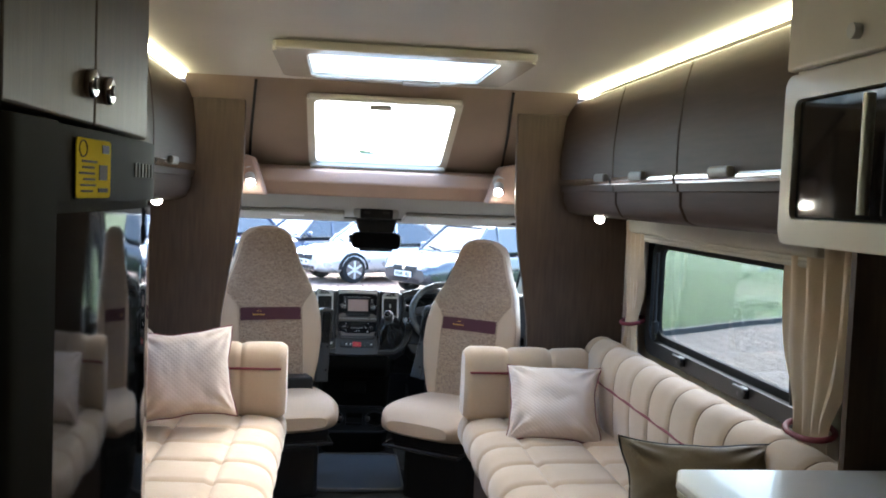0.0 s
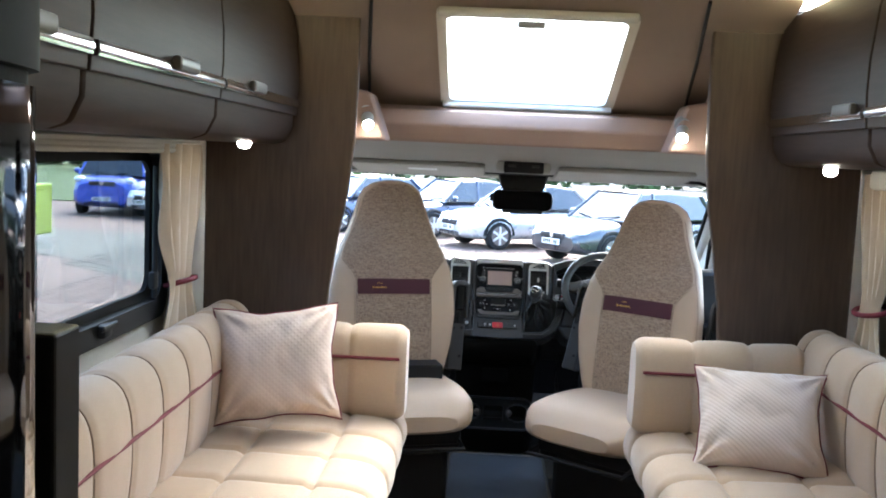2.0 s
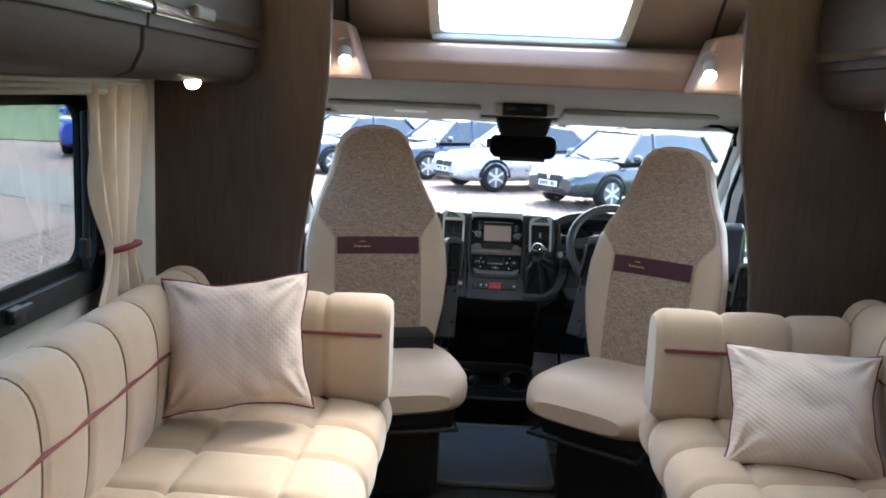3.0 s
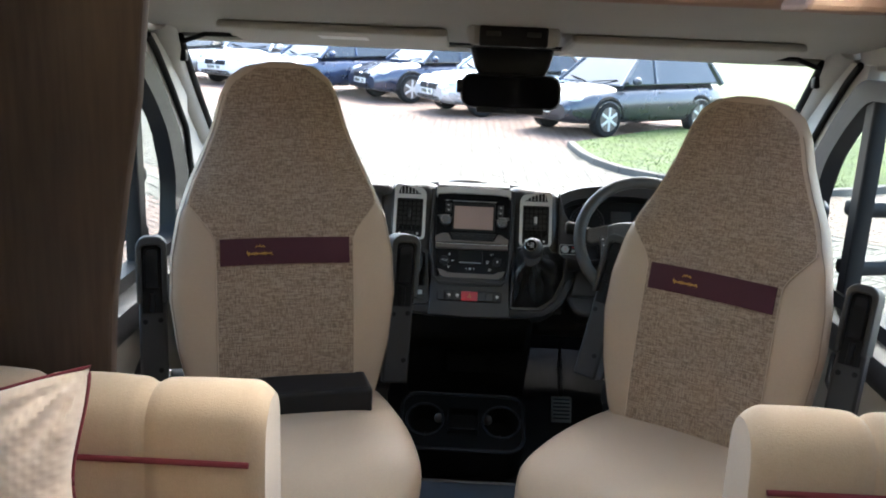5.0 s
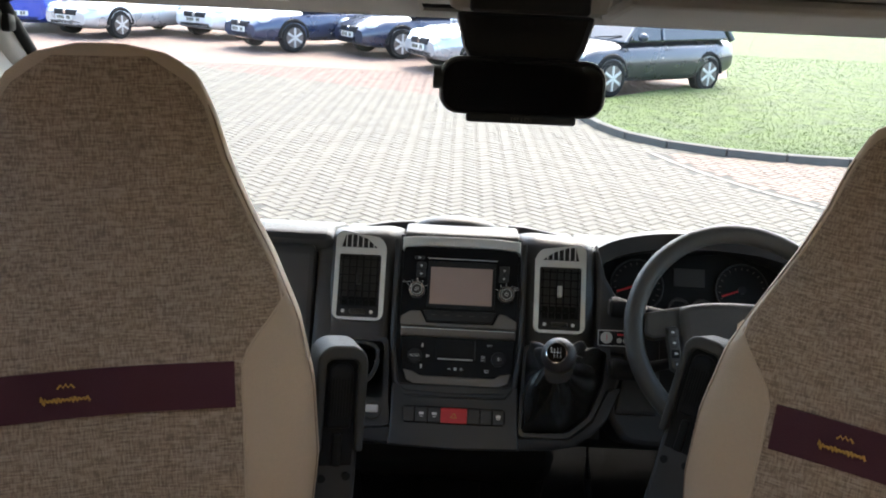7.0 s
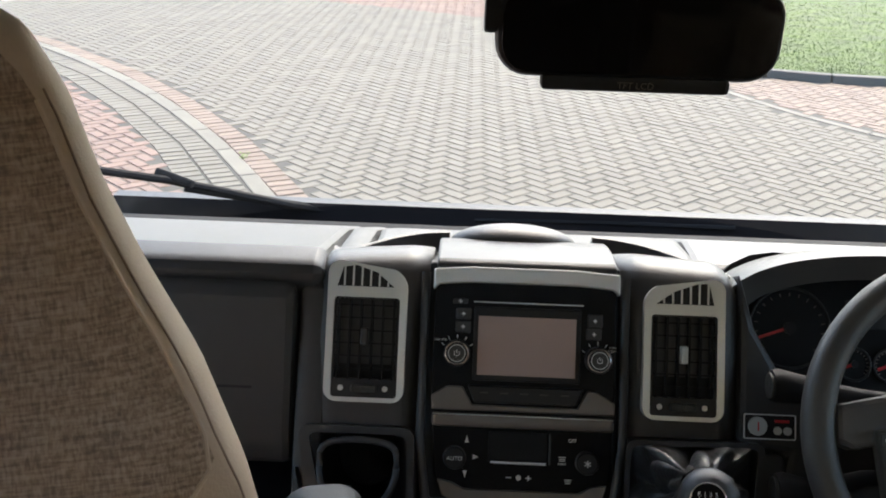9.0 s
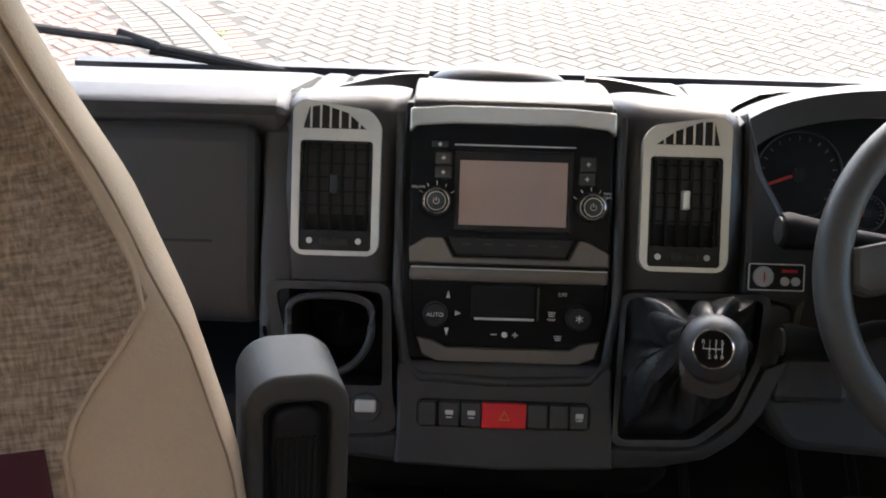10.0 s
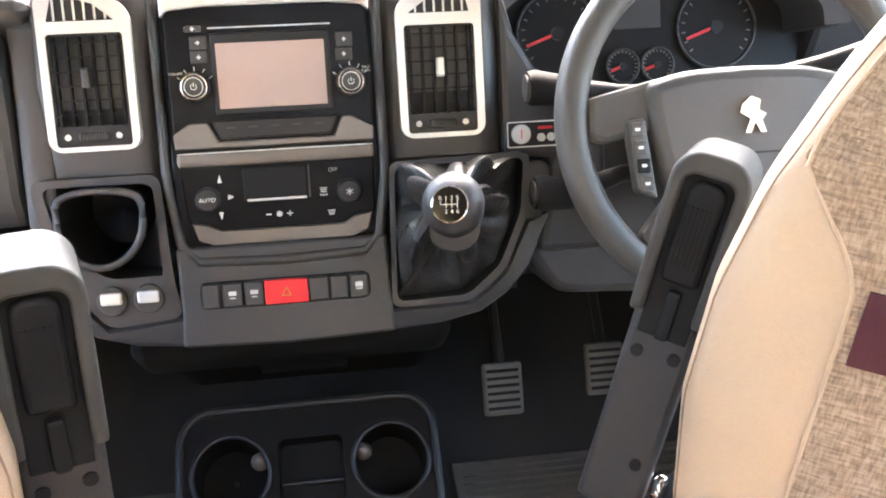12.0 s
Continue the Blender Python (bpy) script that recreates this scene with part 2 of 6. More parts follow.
def cyl(r, h, at=(0, 0, 0), turn=(0, 0, 0), n=24, r2=None, bevel=0.0):
    bm = bmesh.new()
    bmesh.ops.create_cone(bm, cap_ends=True, segments=n, radius1=r, radius2=r if r2 is None else r2, depth=h)
    if bevel:
        rim = [e for e in bm.edges if abs(e.verts[0].co.z - e.verts[1].co.z) < 1e-6]
        bmesh.ops.bevel(bm, geom=rim, offset=bevel, segments=2, profile=0.5, affect="EDGES")
    return xf(bm, pose(*at, *turn))


def ball(r, at=(0, 0, 0), sc=(1, 1, 1), n=16):
    bm = bmesh.new()
    bmesh.ops.create_uvsphere(bm, u_segments=n, v_segments=max(6, n // 2), radius=r)
    bmesh.ops.scale(bm, vec=sc, verts=bm.verts)
    return xf(bm, pose(*at))


def join(*bms):
    out = bmesh.new()
    for b in bms:
        me = bpy.data.meshes.new("t")
        b.to_mesh(me)
        b.free()
        out.from_mesh(me)
        bpy.data.meshes.remove(me)
    return out


def loft(rings, closed=True, caps=True):
    """A skin over rings of equal count."""
    bm = bmesh.new()
    rows = [[bm.verts.new(p) for p in r] for r in rings]
    k = len(rows[0])
    for a, b in zip(rows, rows[1:]):
        for i in range(k if closed else k - 1):
            j = (i + 1) % k
            bm.faces.new((a[i], a[j], b[j], b[i]))
    if caps and closed:
        bm.faces.new(rows[0][::-1])
        bm.faces.new(rows[-1])
    bmesh.ops.recalc_face_normals(bm, faces=bm.faces)
    return bm


def tube(points, r, n=10, closed=False):
    pts = [Vector(p) for p in points]
    rings = []
    up = Vector((0, 0, 1))
    for i, p in enumerate(pts):
        a = pts[i - 1] if i or closed else pts[i]
        b = pts[(i + 1) % len(pts)] if i < len(pts) - 1 or closed else pts[i]
        d = (b - a).normalized()
        s = d.cross(up)
        if s.length < 1e-3:
            s = d.cross(Vector((0, 1, 0)))
        s.normalize()
        t = s.cross(d)
        rr = r[i] if isinstance(r, (list, tuple)) else r
        rings.append([p + (s * math.cos(q) + t * math.sin(q)) * rr for q in [2 * math.pi * k / n for k in range(n)]])
    if closed:
        rings.append(rings[0])
    return loft(rings, True, not closed)


def prism(outline, axis, a, b, bevel=0.0, seg=2):
    """An outline of 2D points pushed from a to b along axis: x takes (y, z), y takes (x, z), z takes (x, y)."""
    def put(u, v, w):
        return {"x": (w, u, v), "y": (u, w, v), "z": (u, v, w)}[axis]
    bm = bmesh.new()
    lo = [bm.verts.new(put(u, v, a)) for u, v in outline]
    hi = [bm.verts.new(put(u, v, b)) for u, v in outline]
    k = len(lo)
    bm.faces.new(lo)
    bm.faces.new(hi[::-1])
    for i in range(k):
        j = (i + 1) % k
        bm.faces.new((lo[j], lo[i], hi[i], hi[j]))
    bmesh.ops.recalc_face_normals(bm, faces=bm.faces)
    if bevel:
        rim = [e for e in bm.edges if len(e.link_faces) == 2 and e.calc_face_angle(0) > 0.5]
        bmesh.ops.bevel(bm, geom=rim, offset=bevel, segments=seg, profile=0.5, affect="EDGES")
    return bm


def rrect(w, h, r, at=(0, 0), n=5):
    """The outline of a rounded rectangle."""
    out = []
    for cx, cy, a0 in ((w / 2 - r, h / 2 - r, 0), (-w / 2 + r, h / 2 - r, 90), (-w / 2 + r, -h / 2 + r, 180), (w / 2 - r, -h / 2 + r, 270)):
        for i in range(n + 1):
            a = radians(a0 + 90 * i / n)
            out.append((at[0] + cx + r * math.cos(a), at[1] + cy + r * math.sin(a)))
    return out


def ring_plate(outer, inner, axis, a, b):
    """A plate with a hole: two outlines of equal count."""
    def put(p, w):
        return {"x": (w, *p), "y": (p[0], w, p[1]), "z": (*p, w)}[axis]
    rings = [[put(p, a) for p in outer], [put(p, b) for p in outer], [put(p, b) for p in inner], [put(p, a) for p in inner]]
    rings.append(rings[0])
    return loft(rings, True, False)


def sheet_with_holes(outer, holes, z):
    """A flat sheet filled between an outline and the outlines of holes in it."""
    bm = bmesh.new()
    for loop in (outer, *holes):
        vs = [bm.verts.new((x, y, z)) for x, y in loop]
        for i in range(len(vs)):
            bm.edges.new((vs[i - 1], vs[i]))
    bmesh.ops.triangle_fill(bm, use_beauty=True, use_dissolve=False, edges=bm.edges[:])
    return bm


def finish(bm, name, mat, smooth=True):
    me = bpy.data.meshes.new(name)
    bmesh.ops.recalc_face_normals(bm, faces=bm.faces)
    if smooth:
        for f in bm.faces:
            f.smooth = True
        for e in bm.edges:
            if len(e.link_faces) == 2:
                a, b = sorted(f.calc_area() for f in e.link_faces)
                turn = e.calc_face_angle(0)
                if turn > 0.75 or (turn > 0.12 and b > 6 * a):
                    e.smooth = False
    bm.to_mesh(me)
    bm.free()
    me.materials.append(mat)
    return me


def part(name, bm, mat, parent, label="", smooth=True):
    """One mesh under a thing or a part, in the thing's own frame."""
    ob = new(name, finish(bm, name, mat, smooth))
    ob.parent = parent
    return tagged(ob, label)


def single(name, bm, mat, label, category, m=None, group="", kind="", smooth=True):
    ob = new(name, finish(bm, name, mat, smooth))
    if m is not None:
        ob.matrix_world = m
    return tagged(ob, label, category, group, kind)


def empty(name, m, label, category, group="", kind=""):
    ob = new(name)
    ob.matrix_world = m
    return tagged(ob, label, category, group, kind)


def wall_with_hole(axis, a, b, u0, u1, v0, v1, holes):
    """A wall slab with rectangular openings (u0, u1, v0, v1), butted from blocks."""
    us = sorted({u0, u1, *[h[0] for h in holes], *[h[1] for h in holes]})
    vs = sorted({v0, v1, *[h[2] for h in holes], *[h[3] for h in holes]})
    bms = []
    for p, q in zip(us, us[1:]):
        for r, s in zip(vs, vs[1:]):
            if any(h[0] <= p and q <= h[1] and h[2] <= r and s <= h[3] for h in holes):
                continue
            if axis == "x":
                bms.append(span(a, b, p, q, r, s))
            elif axis == "y":
                bms.append(span(p, q, a, b, r, s))
            else:
                bms.append(span(p, q, r, s, a, b))
    bm = join(*bms)
    bmesh.ops.remove_doubles(bm, verts=bm.verts, dist=1e-5)
    bm.verts.index_update()
    seen = {}
    for f in bm.faces:
        seen.setdefault(tuple(sorted(v.index for v in f.verts)), []).append(f)
    dup = [f for fs in seen.values() if len(fs) > 1 for f in fs]
    bmesh.ops.delete(bm, geom=dup, context="FACES_ONLY")
    return bm

# ---- the living area: shell ----
CEIL_Z, WALL_X, BULK_Y = 1.90, 1.08, 3.98
REAR_Y = -0.9
WIN_R = (2.28, 3.58, 0.90, 1.33)
WIN_L = (2.05, 3.52, 0.92, 1.38)
single("floor", span(-1.08, 1.08, REAR_Y, 4.05, -0.05, 0.0), FLOORWOOD, "brown wood-effect vinyl floor of the living area", "floor", kind="structure")
single("cab_floor", span(-1.02, 1.02, 4.05, 6.39, -0.06, -0.004), FLOOR, "black carpeted cab floor", "floor", kind="structure")
single("wall_right", wall_with_hole("x", 1.08, 1.115, REAR_Y, BULK_Y, 0.0, CEIL_Z, [WIN_R]), CREAM_WALL, "cream board side wall with a window opening", "wall", kind="structure")
single("wall_left", wall_with_hole("x", -1.115, -1.08, REAR_Y, BULK_Y, 0.0, CEIL_Z, [WIN_L]), CREAM_WALL, "cream board side wall with a window opening", "wall", kind="structure")
single("wall_rear", span(-1.115, 1.115, REAR_Y - 0.04, REAR_Y, 0, CEIL_Z), WOOD, "dark wood rear wall", "wall", kind="structure")
HATCH = (-0.30, 0.32, 2.86, 3.40)
single("ceiling", wall_with_hole("z", CEIL_Z, CEIL_Z + 0.05, -1.115, 1.115, REAR_Y, 3.78, [HATCH]), CEIL, "pale grey lined ceiling with a roof hatch", "ceiling", kind="structure")

# bulkhead panels either side of the way into the cab, with a curved inner edge
EDGE = [(0.66, 0.0), (0.655, 0.55), (0.65, 0.75), (0.638, 0.92), (0.612, 1.1), (0.585, 1.25), (0.568, 1.42), (0.562, 1.6), (0.562, CEIL_Z)]
for name, s in (("bulkhead_panel", -1), ("bulkhead_panel", 1)):
    outline = [(s * x * 1.02, z) for x, z in EDGE] + [(s * 1.079, CEIL_Z), (s * 1.079, 0.0)]
    single(name, prism(outline, "y", BULK_Y - 0.03, BULK_Y, 0.006), WOOD, "dark walnut bulkhead panel with a curved edge", "panel", kind="structure", group="bulkhead panels")

# sloping roof over the cab, with the roof window in it
SL0, SL1 = Vector((0, 3.78, 1.90)), Vector((0, 4.50, 1.575))
slope_len = (SL1 - SL0).length
slope_deg = math.degrees(math.atan2(SL1.z - SL0.z, SL1.y - SL0.y))
SLOPE = pose(0, SL0.y, SL0.z, slope_deg, 0, 0)
SKY_HOLE = (-0.305, 0.31, 0.12, slope_len - 0.07)
bm = wall_with_hole("z", 0.0, 0.04, -0.80, 0.80, 0.0, slope_len, [SKY_HOLE])
single("sloping_roof_lining", xf(bm, SLOPE), TAUPE, "taupe fabric sloping lining above the cab", "ceiling", kind="structure")
for s in (-1, 1):
    tri = [(3.982, 1.43), (4.52, 1.43), (4.52, 1.62), (3.982, 1.93)]
    single("roof_cheek", prism(tri, "x", s * 0.66, s * 0.69), TAUPE, "taupe fabric side cheek above the cab", "lining", kind="structure")
    single("lining_seam", xf(tube([(s * 0.52, 0.02, -0.004), (s * 0.565, 0.4, -0.004), (s * 0.60, slope_len - 0.02, -0.004)], 0.006), SLOPE), BLACK, "dark seam of the sloping lining", "trim", kind="structure")

rw = empty("roof_window", SLOPE, "tilted roof window with a pale frame, above the cab", "window", kind="structure")
cx, w = (SKY_HOLE[0] + SKY_HOLE[1]) / 2, SKY_HOLE[1] - SKY_HOLE[0]
cy, h = (SKY_HOLE[2] + SKY_HOLE[3]) / 2, SKY_HOLE[3] - SKY_HOLE[2]
part("window_frame", ring_plate(rrect(w + 0.035, h + 0.035, 0.025, (cx, cy)), rrect(w - 0.03, h - 0.03, 0.03, (cx, cy)), "z", -0.016, 0.035), CREAM_PL, rw, "cream plastic frame")
p = part("pane", span(cx - w / 2 + 0.01, cx + w / 2 - 0.01, cy - h / 2 + 0.01, cy + h / 2 - 0.01, 0.036, 0.042), GLASS, rw)
p.visible_shadow = False
part("blind_rail", box(w + 0.02, 0.03, 0.022, (cx, cy + h / 2 + 0.002, -0.026), 0.006), SILVER, rw)
part("blind_cassette", box(w + 0.02, 0.035, 0.022, (cx, cy - h / 2 - 0.015, -0.016), 0.008), CREAM_PL, rw)
part("handle", box(0.09, 0.02, 0.02, (cx - 0.02, cy - h / 2, -0.045), 0.006), SILVER, rw)

ht = empty("roof_hatch", pose(0.01, 3.13, CEIL_Z), "square roof hatch with a cream surround", "roof hatch", kind="structure")
part("surround", ring_plate(rrect(0.80, 0.66, 0.05), rrect(0.60, 0.52, 0.03), "z", -0.03, 0.0), CREAM_PL, ht)
part("inner_lip", ring_plate(rrect(0.62, 0.54, 0.03), rrect(0.59, 0.51, 0.03), "z", -0.022, 0.09), CREAM_PL, ht)
p = part("dome_pane", span(-0.31, 0.31, -0.27, 0.27, 0.092, 0.098), GLASS, ht)
p.visible_shadow = False
part("blind_bar", box(0.78, 0.04, 0.025, (0, -0.345, -0.018), 0.008), CREAM_PL, ht)
part("catch", box(0.14, 0.03, 0.02, (0.1, 0.3, -0.035), 0.006), SILVER, ht)

# padded beam under the roof window, with end blocks that carry spotlights
bm = join(prism([(4.40, 1.435), (4.36, 1.50), (4.38, 1.555), (4.47, 1.575), (4.55, 1.575), (4.55, 1.435)], "x", -0.66, 0.66, 0.008))
single("padded_beam", bm, PINKTAN, "tan padded beam across the cab opening", "beam", kind="structure")
for s in (-1, 1):
    single("beam_end_block", prism([(s * 0.50, 1.43), (s * 0.655, 1.43), (s * 0.655, 1.62), (s * 0.56, 1.60)], "y", 4.22, 4.37, 0.012), PINKTAN, "tan padded end block of the beam", "trim", kind="structure")


def spotlight(at, aim, label):
    ob = empty("spotlight", look(at, aim), label, "lamp", group="reading spotlights")
    part("base", cyl(0.03, 0.015, (0, 0, 0.055), n=20), SILVER, ob, "satin silver base")
    part("stem", cyl(0.008, 0.05, (0, 0, 0.03), n=10), SILVER, ob)
    part("shade", join(cyl(0.020, 0.05, (0, 0, 0), n=20, r2=0.022, bevel=0.004)), SILVER, ob, "satin silver shade")
    part("bulb", cyl(0.0185, 0.006, (0, 0, -0.027), n=20), BULB, ob, "lit warm bulb")
    lamp = bpy.data.lights.new("spotlight_lamp", "SPOT")
    lamp.energy, lamp.color, lamp.spot_size, lamp.spot_blend, lamp.shadow_soft_size = 0.15, (1.0, 0.82, 0.58), radians(110), 0.6, 0.015
    lo = new("spotlight_lamp", lamp)
    lo.parent = ob
    lo.matrix_local = Matrix.Translation((0, 0, -0.034))


for x, y, z in ((-0.57, 4.20, 1.50), (0.545, 4.20, 1.50)):
    spotlight((x, y, z), (x * 0.8, y - 0.55, z - 0.45), "small silver spotlight on the padded beam, switched on")
for x, y, z in ((-0.86, 3.60, 1.415), (0.86, 3.62, 1.408)):
    spotlight((x, y, z), (x * 0.75, y - 0.5, z - 0.5), "small silver spotlight under the locker, switched on")

# LED strips along the top of the lockers
for s in (-1, 1):
    single("led_strip", span(s * 0.80 - 0.012, s * 0.80 + 0.012, (0.4 if s > 0 else 1.66), 3.76, 1.885, 1.897), LED, "warm LED strip along the ceiling edge", "light strip", group="ceiling LED strips")


# ---- overhead lockers ----
def locker(y0, y1, s, handle_y, label):
    ob = empty("overhead_locker", pose(0, 0, 0), label, "locker", group="overhead lockers")
    prof = [(s * 1.078, 1.875), (s * 0.812, 1.875), (s * 0.793, 1.80), (s * 0.780, 1.66), (s * 0.780, 1.56), (s * 0.784, 1.455), (s * 0.805, 1.412), (s * 0.84, 1.40), (s * 1.078, 1.40)]
    part("body", prism(prof, "y", y0, y1, 0.01), WOOD_H, ob)
    face = [(s * 0.800, 1.868), (s * 0.781, 1.79), (s * 0.768, 1.66), (s * 0.767, 1.58), (s * 0.773, 1.495), (s * 0.79, 1.497), (s * 0.785, 1.66), (s * 0.815, 1.868)]
    d = part("door", prism(face, "y", y0 + 0.003, y1 - 0.003, 0.003), WOOD_H, ob)
    part("strip", prism([(s * 0.762, 1.520), (s * 0.758, 1.532), (s * 0.762, 1.545), (s * 0.772, 1.545), (s * 0.772, 1.52)], "y", y0 + 0.01, y1 - 0.01), CHROME, d, "chrome strip")
    part("handle", join(box(0.02, 0.13, 0.03, (s * 0.756, handle_y, 1.545), 0.008)), BROWNGREY, d, "dark chrome pull handle")
    return ob


for y0, y1, hy in ((1.83, 2.55, 2.22), (2.553, 3.17, 2.87), (3.173, 3.94, 3.28)):
    locker(y0, y1, 1, hy, "dark walnut overhead locker with a chrome strip")
for y0, y1, hy in ((1.66, 2.32, 2.1), (2.323, 3.05, 2.75), (3.053, 3.94, 3.35)):
    locker(y0, y1, -1, hy, "dark walnut overhead locker with a chrome strip")


# ---- side windows with blinds and curtains ----
def side_window(name, s, y0, y1, z0, z1):
    ob = empty(name, pose(s * 1.085, 0, 0), "black-framed acrylic side window with stays", "window", kind="structure")
    cy, cz, w, h = (y0 + y1) / 2, (z0 + z1) / 2, y1 - y0, z1 - z0
    part("window_frame", ring_plate(rrect(w + 0.07, h + 0.07, 0.07, (cy, cz)), rrect(w - 0.04, h - 0.04, 0.06, (cy, cz)), "x", -s * 0.02, s * 0.03), BLACK, ob, "black plastic frame")
    part("inner_seal", ring_plate(rrect(w - 0.03, h - 0.03, 0.06, (cy, cz)), rrect(w - 0.09, h - 0.09, 0.05, (cy, cz)), "x", s * 0.008, s * 0.022), RUBBER, ob)
    p = part("pane", span(min(s * 0.024, s * 0.03), max(s * 0.024, s * 0.03), y0 + 0.01, y1 - 0.01, z0 + 0.01, z1 - 0.01), DARKGLASS, ob)
    p.visible_shadow = False
    for yy in (y0 + 0.09, y1 - 0.09):
        part("stay", join(tube([(-s * 0.025, yy, z0 + 0.03), (-s * 0.025, yy, z1 - 0.06)], 0.008), box(0.02, 0.035, 0.05, (-s * 0.022, yy, z0 + 0.08), 0.006)), BLACK, ob)
    for yy in (y0 + w * 0.3, y0 + w * 0.7):
        part("catch", join(box(0.03, 0.05, 0.035, (-s * 0.025, yy, z0 + 0.0), 0.008), box(0.012, 0.09, 0.016, (-s * 0.04, yy, z0 + 0.012), 0.005)), BLACK, ob)


side_window("window_1", 1, *WIN_R)
side_window("window_2", -1, *WIN_L)


def pleats(y0, y1, z0, z1, s, x, folds, tie=None, amp=0.022):
    """A hanging curtain with folds, gathered at the height tie."""
    rings = []
    nz, ny = 24, folds * 8
    for k in range(nz + 1):
        z = z1 + (z0 - z1) * k / nz
        g = 1.0
        if tie is not None:
            g = 1 - 0.52 * math.exp(-((z - tie) / 0.13) ** 2)
        row = []
        for i in range(ny + 1):
            u = i / ny
            y = (y0 + y1) / 2 + (u - 0.5) * (y1 - y0) * g
            d = amp * math.sin(u * folds * 2 * math.pi + 0.5 * math.sin(k * 0.4)) * (0.7 + 0.3 * math.sin(k * 0.23 + u * 3))
            row.append((x - s * d, y, z))
        rings.append(row)
    bm = loft(rings, False, False)
    bmesh.ops.solidify(bm, geom=bm.faces[:], thickness=0.004)
    return bm


def curtain(s, y0, y1, tie_z, z0, label):
    ob = empty("curtain", pose(0, 0, 0), label, "curtain", group="window curtains")
    part("cloth", pleats(y0, y1, z0, 1.385, s, s * 1.035, 4, tie_z), CURTAIN, ob)
    part("tieback", tube([(s * 1.035 + 0.045 * math.cos(a), (y0 + y1) / 2 + (0.27 if s > 0 else 0.17) * (y1 - y0) * math.sin(a), tie_z + 0.012 * math.cos(a)) for a in [2 * math.pi * k / 20 for k in range(20)]], 0.008, closed=True), PIPING, ob, "burgundy tie-back")


curtain(1, 3.55, 3.80, 0.98, 0.78, "beige curtain with a burgundy tie-back, hanging beside the window")
curtain(1, 2.05, 2.40, 0.90, 0.62, "beige curtain with a burgundy tie-back, hanging beside the window")
curtain(-1, 3.38, 3.76, 0.98, 0.78, "beige curtain with a burgundy tie-back, hanging beside the window")
for s, (y0, y1, z0, z1) in ((1, WIN_R), (-1, WIN_L)):
    ob = empty("window_blind", pose(0, 0, 0), "grey-beige cassette blind rolled up above the window", "blind", group="window blinds")
    part("cassette", span(min(s * 1.0, s * 1.078), max(s * 1.0, s * 1.078), y0 - 0.1, y1 + 0.12, z1 + 0.01, 1.398, 0.015), LINER, ob)
    for k in range(3):
        part("pleat", tube([(s * 1.03, y0 - 0.02, z1 - 0.012 + 0.012 * k), (s * 1.03, y1 + 0.02, z1 - 0.012 + 0.012 * k)], 0.009), LINER, ob)


# ---- sofas ----
def swept_cushion(prof, y0, y1, seams_y, seams_s, depth=0.009, ny=190, threads=None):
    """A cushion: a closed profile of (x, z) swept along y, sunk along seams across it and, at the profile's lengths seams_s, along it."""
    pts = [Vector((x, 0, z)) for x, z in prof]
    k = len(pts)
    fine = []
    for i in range(k):
        a, b = pts[i], pts[(i + 1) % k]
        m = max(2, int((b - a).length / 0.012))
        for j in range(m):
            fine.append(a.lerp(b, j / m))
    for _ in range(10):
        fine = [(fine[i - 1] + fine[i] * 2 + fine[(i + 1) % len(fine)]) / 4 for i in range(len(fine))]
    k = len(fine)
    run, total = [0.0], 0.0
    for i in range(1, k):
        total += (fine[i] - fine[i - 1]).length
        run.append(total)
    centre = sum(fine, Vector()) / k
    normals = []
    for i in range(k):
        t = (fine[(i + 1) % k] - fine[i - 1]).normalized()
        nrm = Vector((t.z, 0, -t.x))
        if nrm.dot(fine[i] - centre) < 0:
            nrm = -nrm
        normals.append(nrm)
    rings = []
    for q in range(ny + 1):
        y = y0 + (y1 - y0) * q / ny
        dy = min([abs(y - c) for c in seams_y] or [1])
        edge = min(y - y0, y1 - y)
        pull = 0.02 * max(0, 1 - edge / 0.035) ** 2
        ring = []
        for i in range(k):
            ds = min([abs(run[i] - c) for c in seams_s] or [1])
            d = depth * (math.exp(-(dy / 0.011) ** 2) + math.exp(-(ds / 0.011) ** 2)) - 0.5 * depth * (1 - math.exp(-(dy / 0.06) ** 2)) * (1 - math.exp(-(ds / 0.06) ** 2)) + pull
            d += 0.002 * noise.noise(Vector((fine[i].x * 9, y * 9, fine[i].z * 9)))
            p = fine[i] - normals[i] * d
            ring.append((p.x, y, p.z))
        rings.append(ring)
    if threads is not None:
        def sunk(i, y, dy, ds):
            d = depth * (math.exp(-(dy / 0.011) ** 2) + math.exp(-(ds / 0.011) ** 2)) - 0.004
            q = fine[i] - normals[i] * d
            return (q.x, y, q.z)
        for c in seams_y:
            if y0 + 0.03 < c < y1 - 0.03:
                threads.append([sunk(i, c, 0.0, min([abs(run[i] - k) for k in seams_s] or [1])) for i in range(0, k, 2)])
        for c in seams_s:
            i = min(range(k), key=lambda j: abs(run[j] - c))
            threads.append([sunk(i, y, min([abs(y - e) for e in seams_y] or [1]), 0.0) for y in [y0 + 0.03 + (y1 - y0 - 0.06) * q / 60 for q in range(61)]])
    return loft(rings)


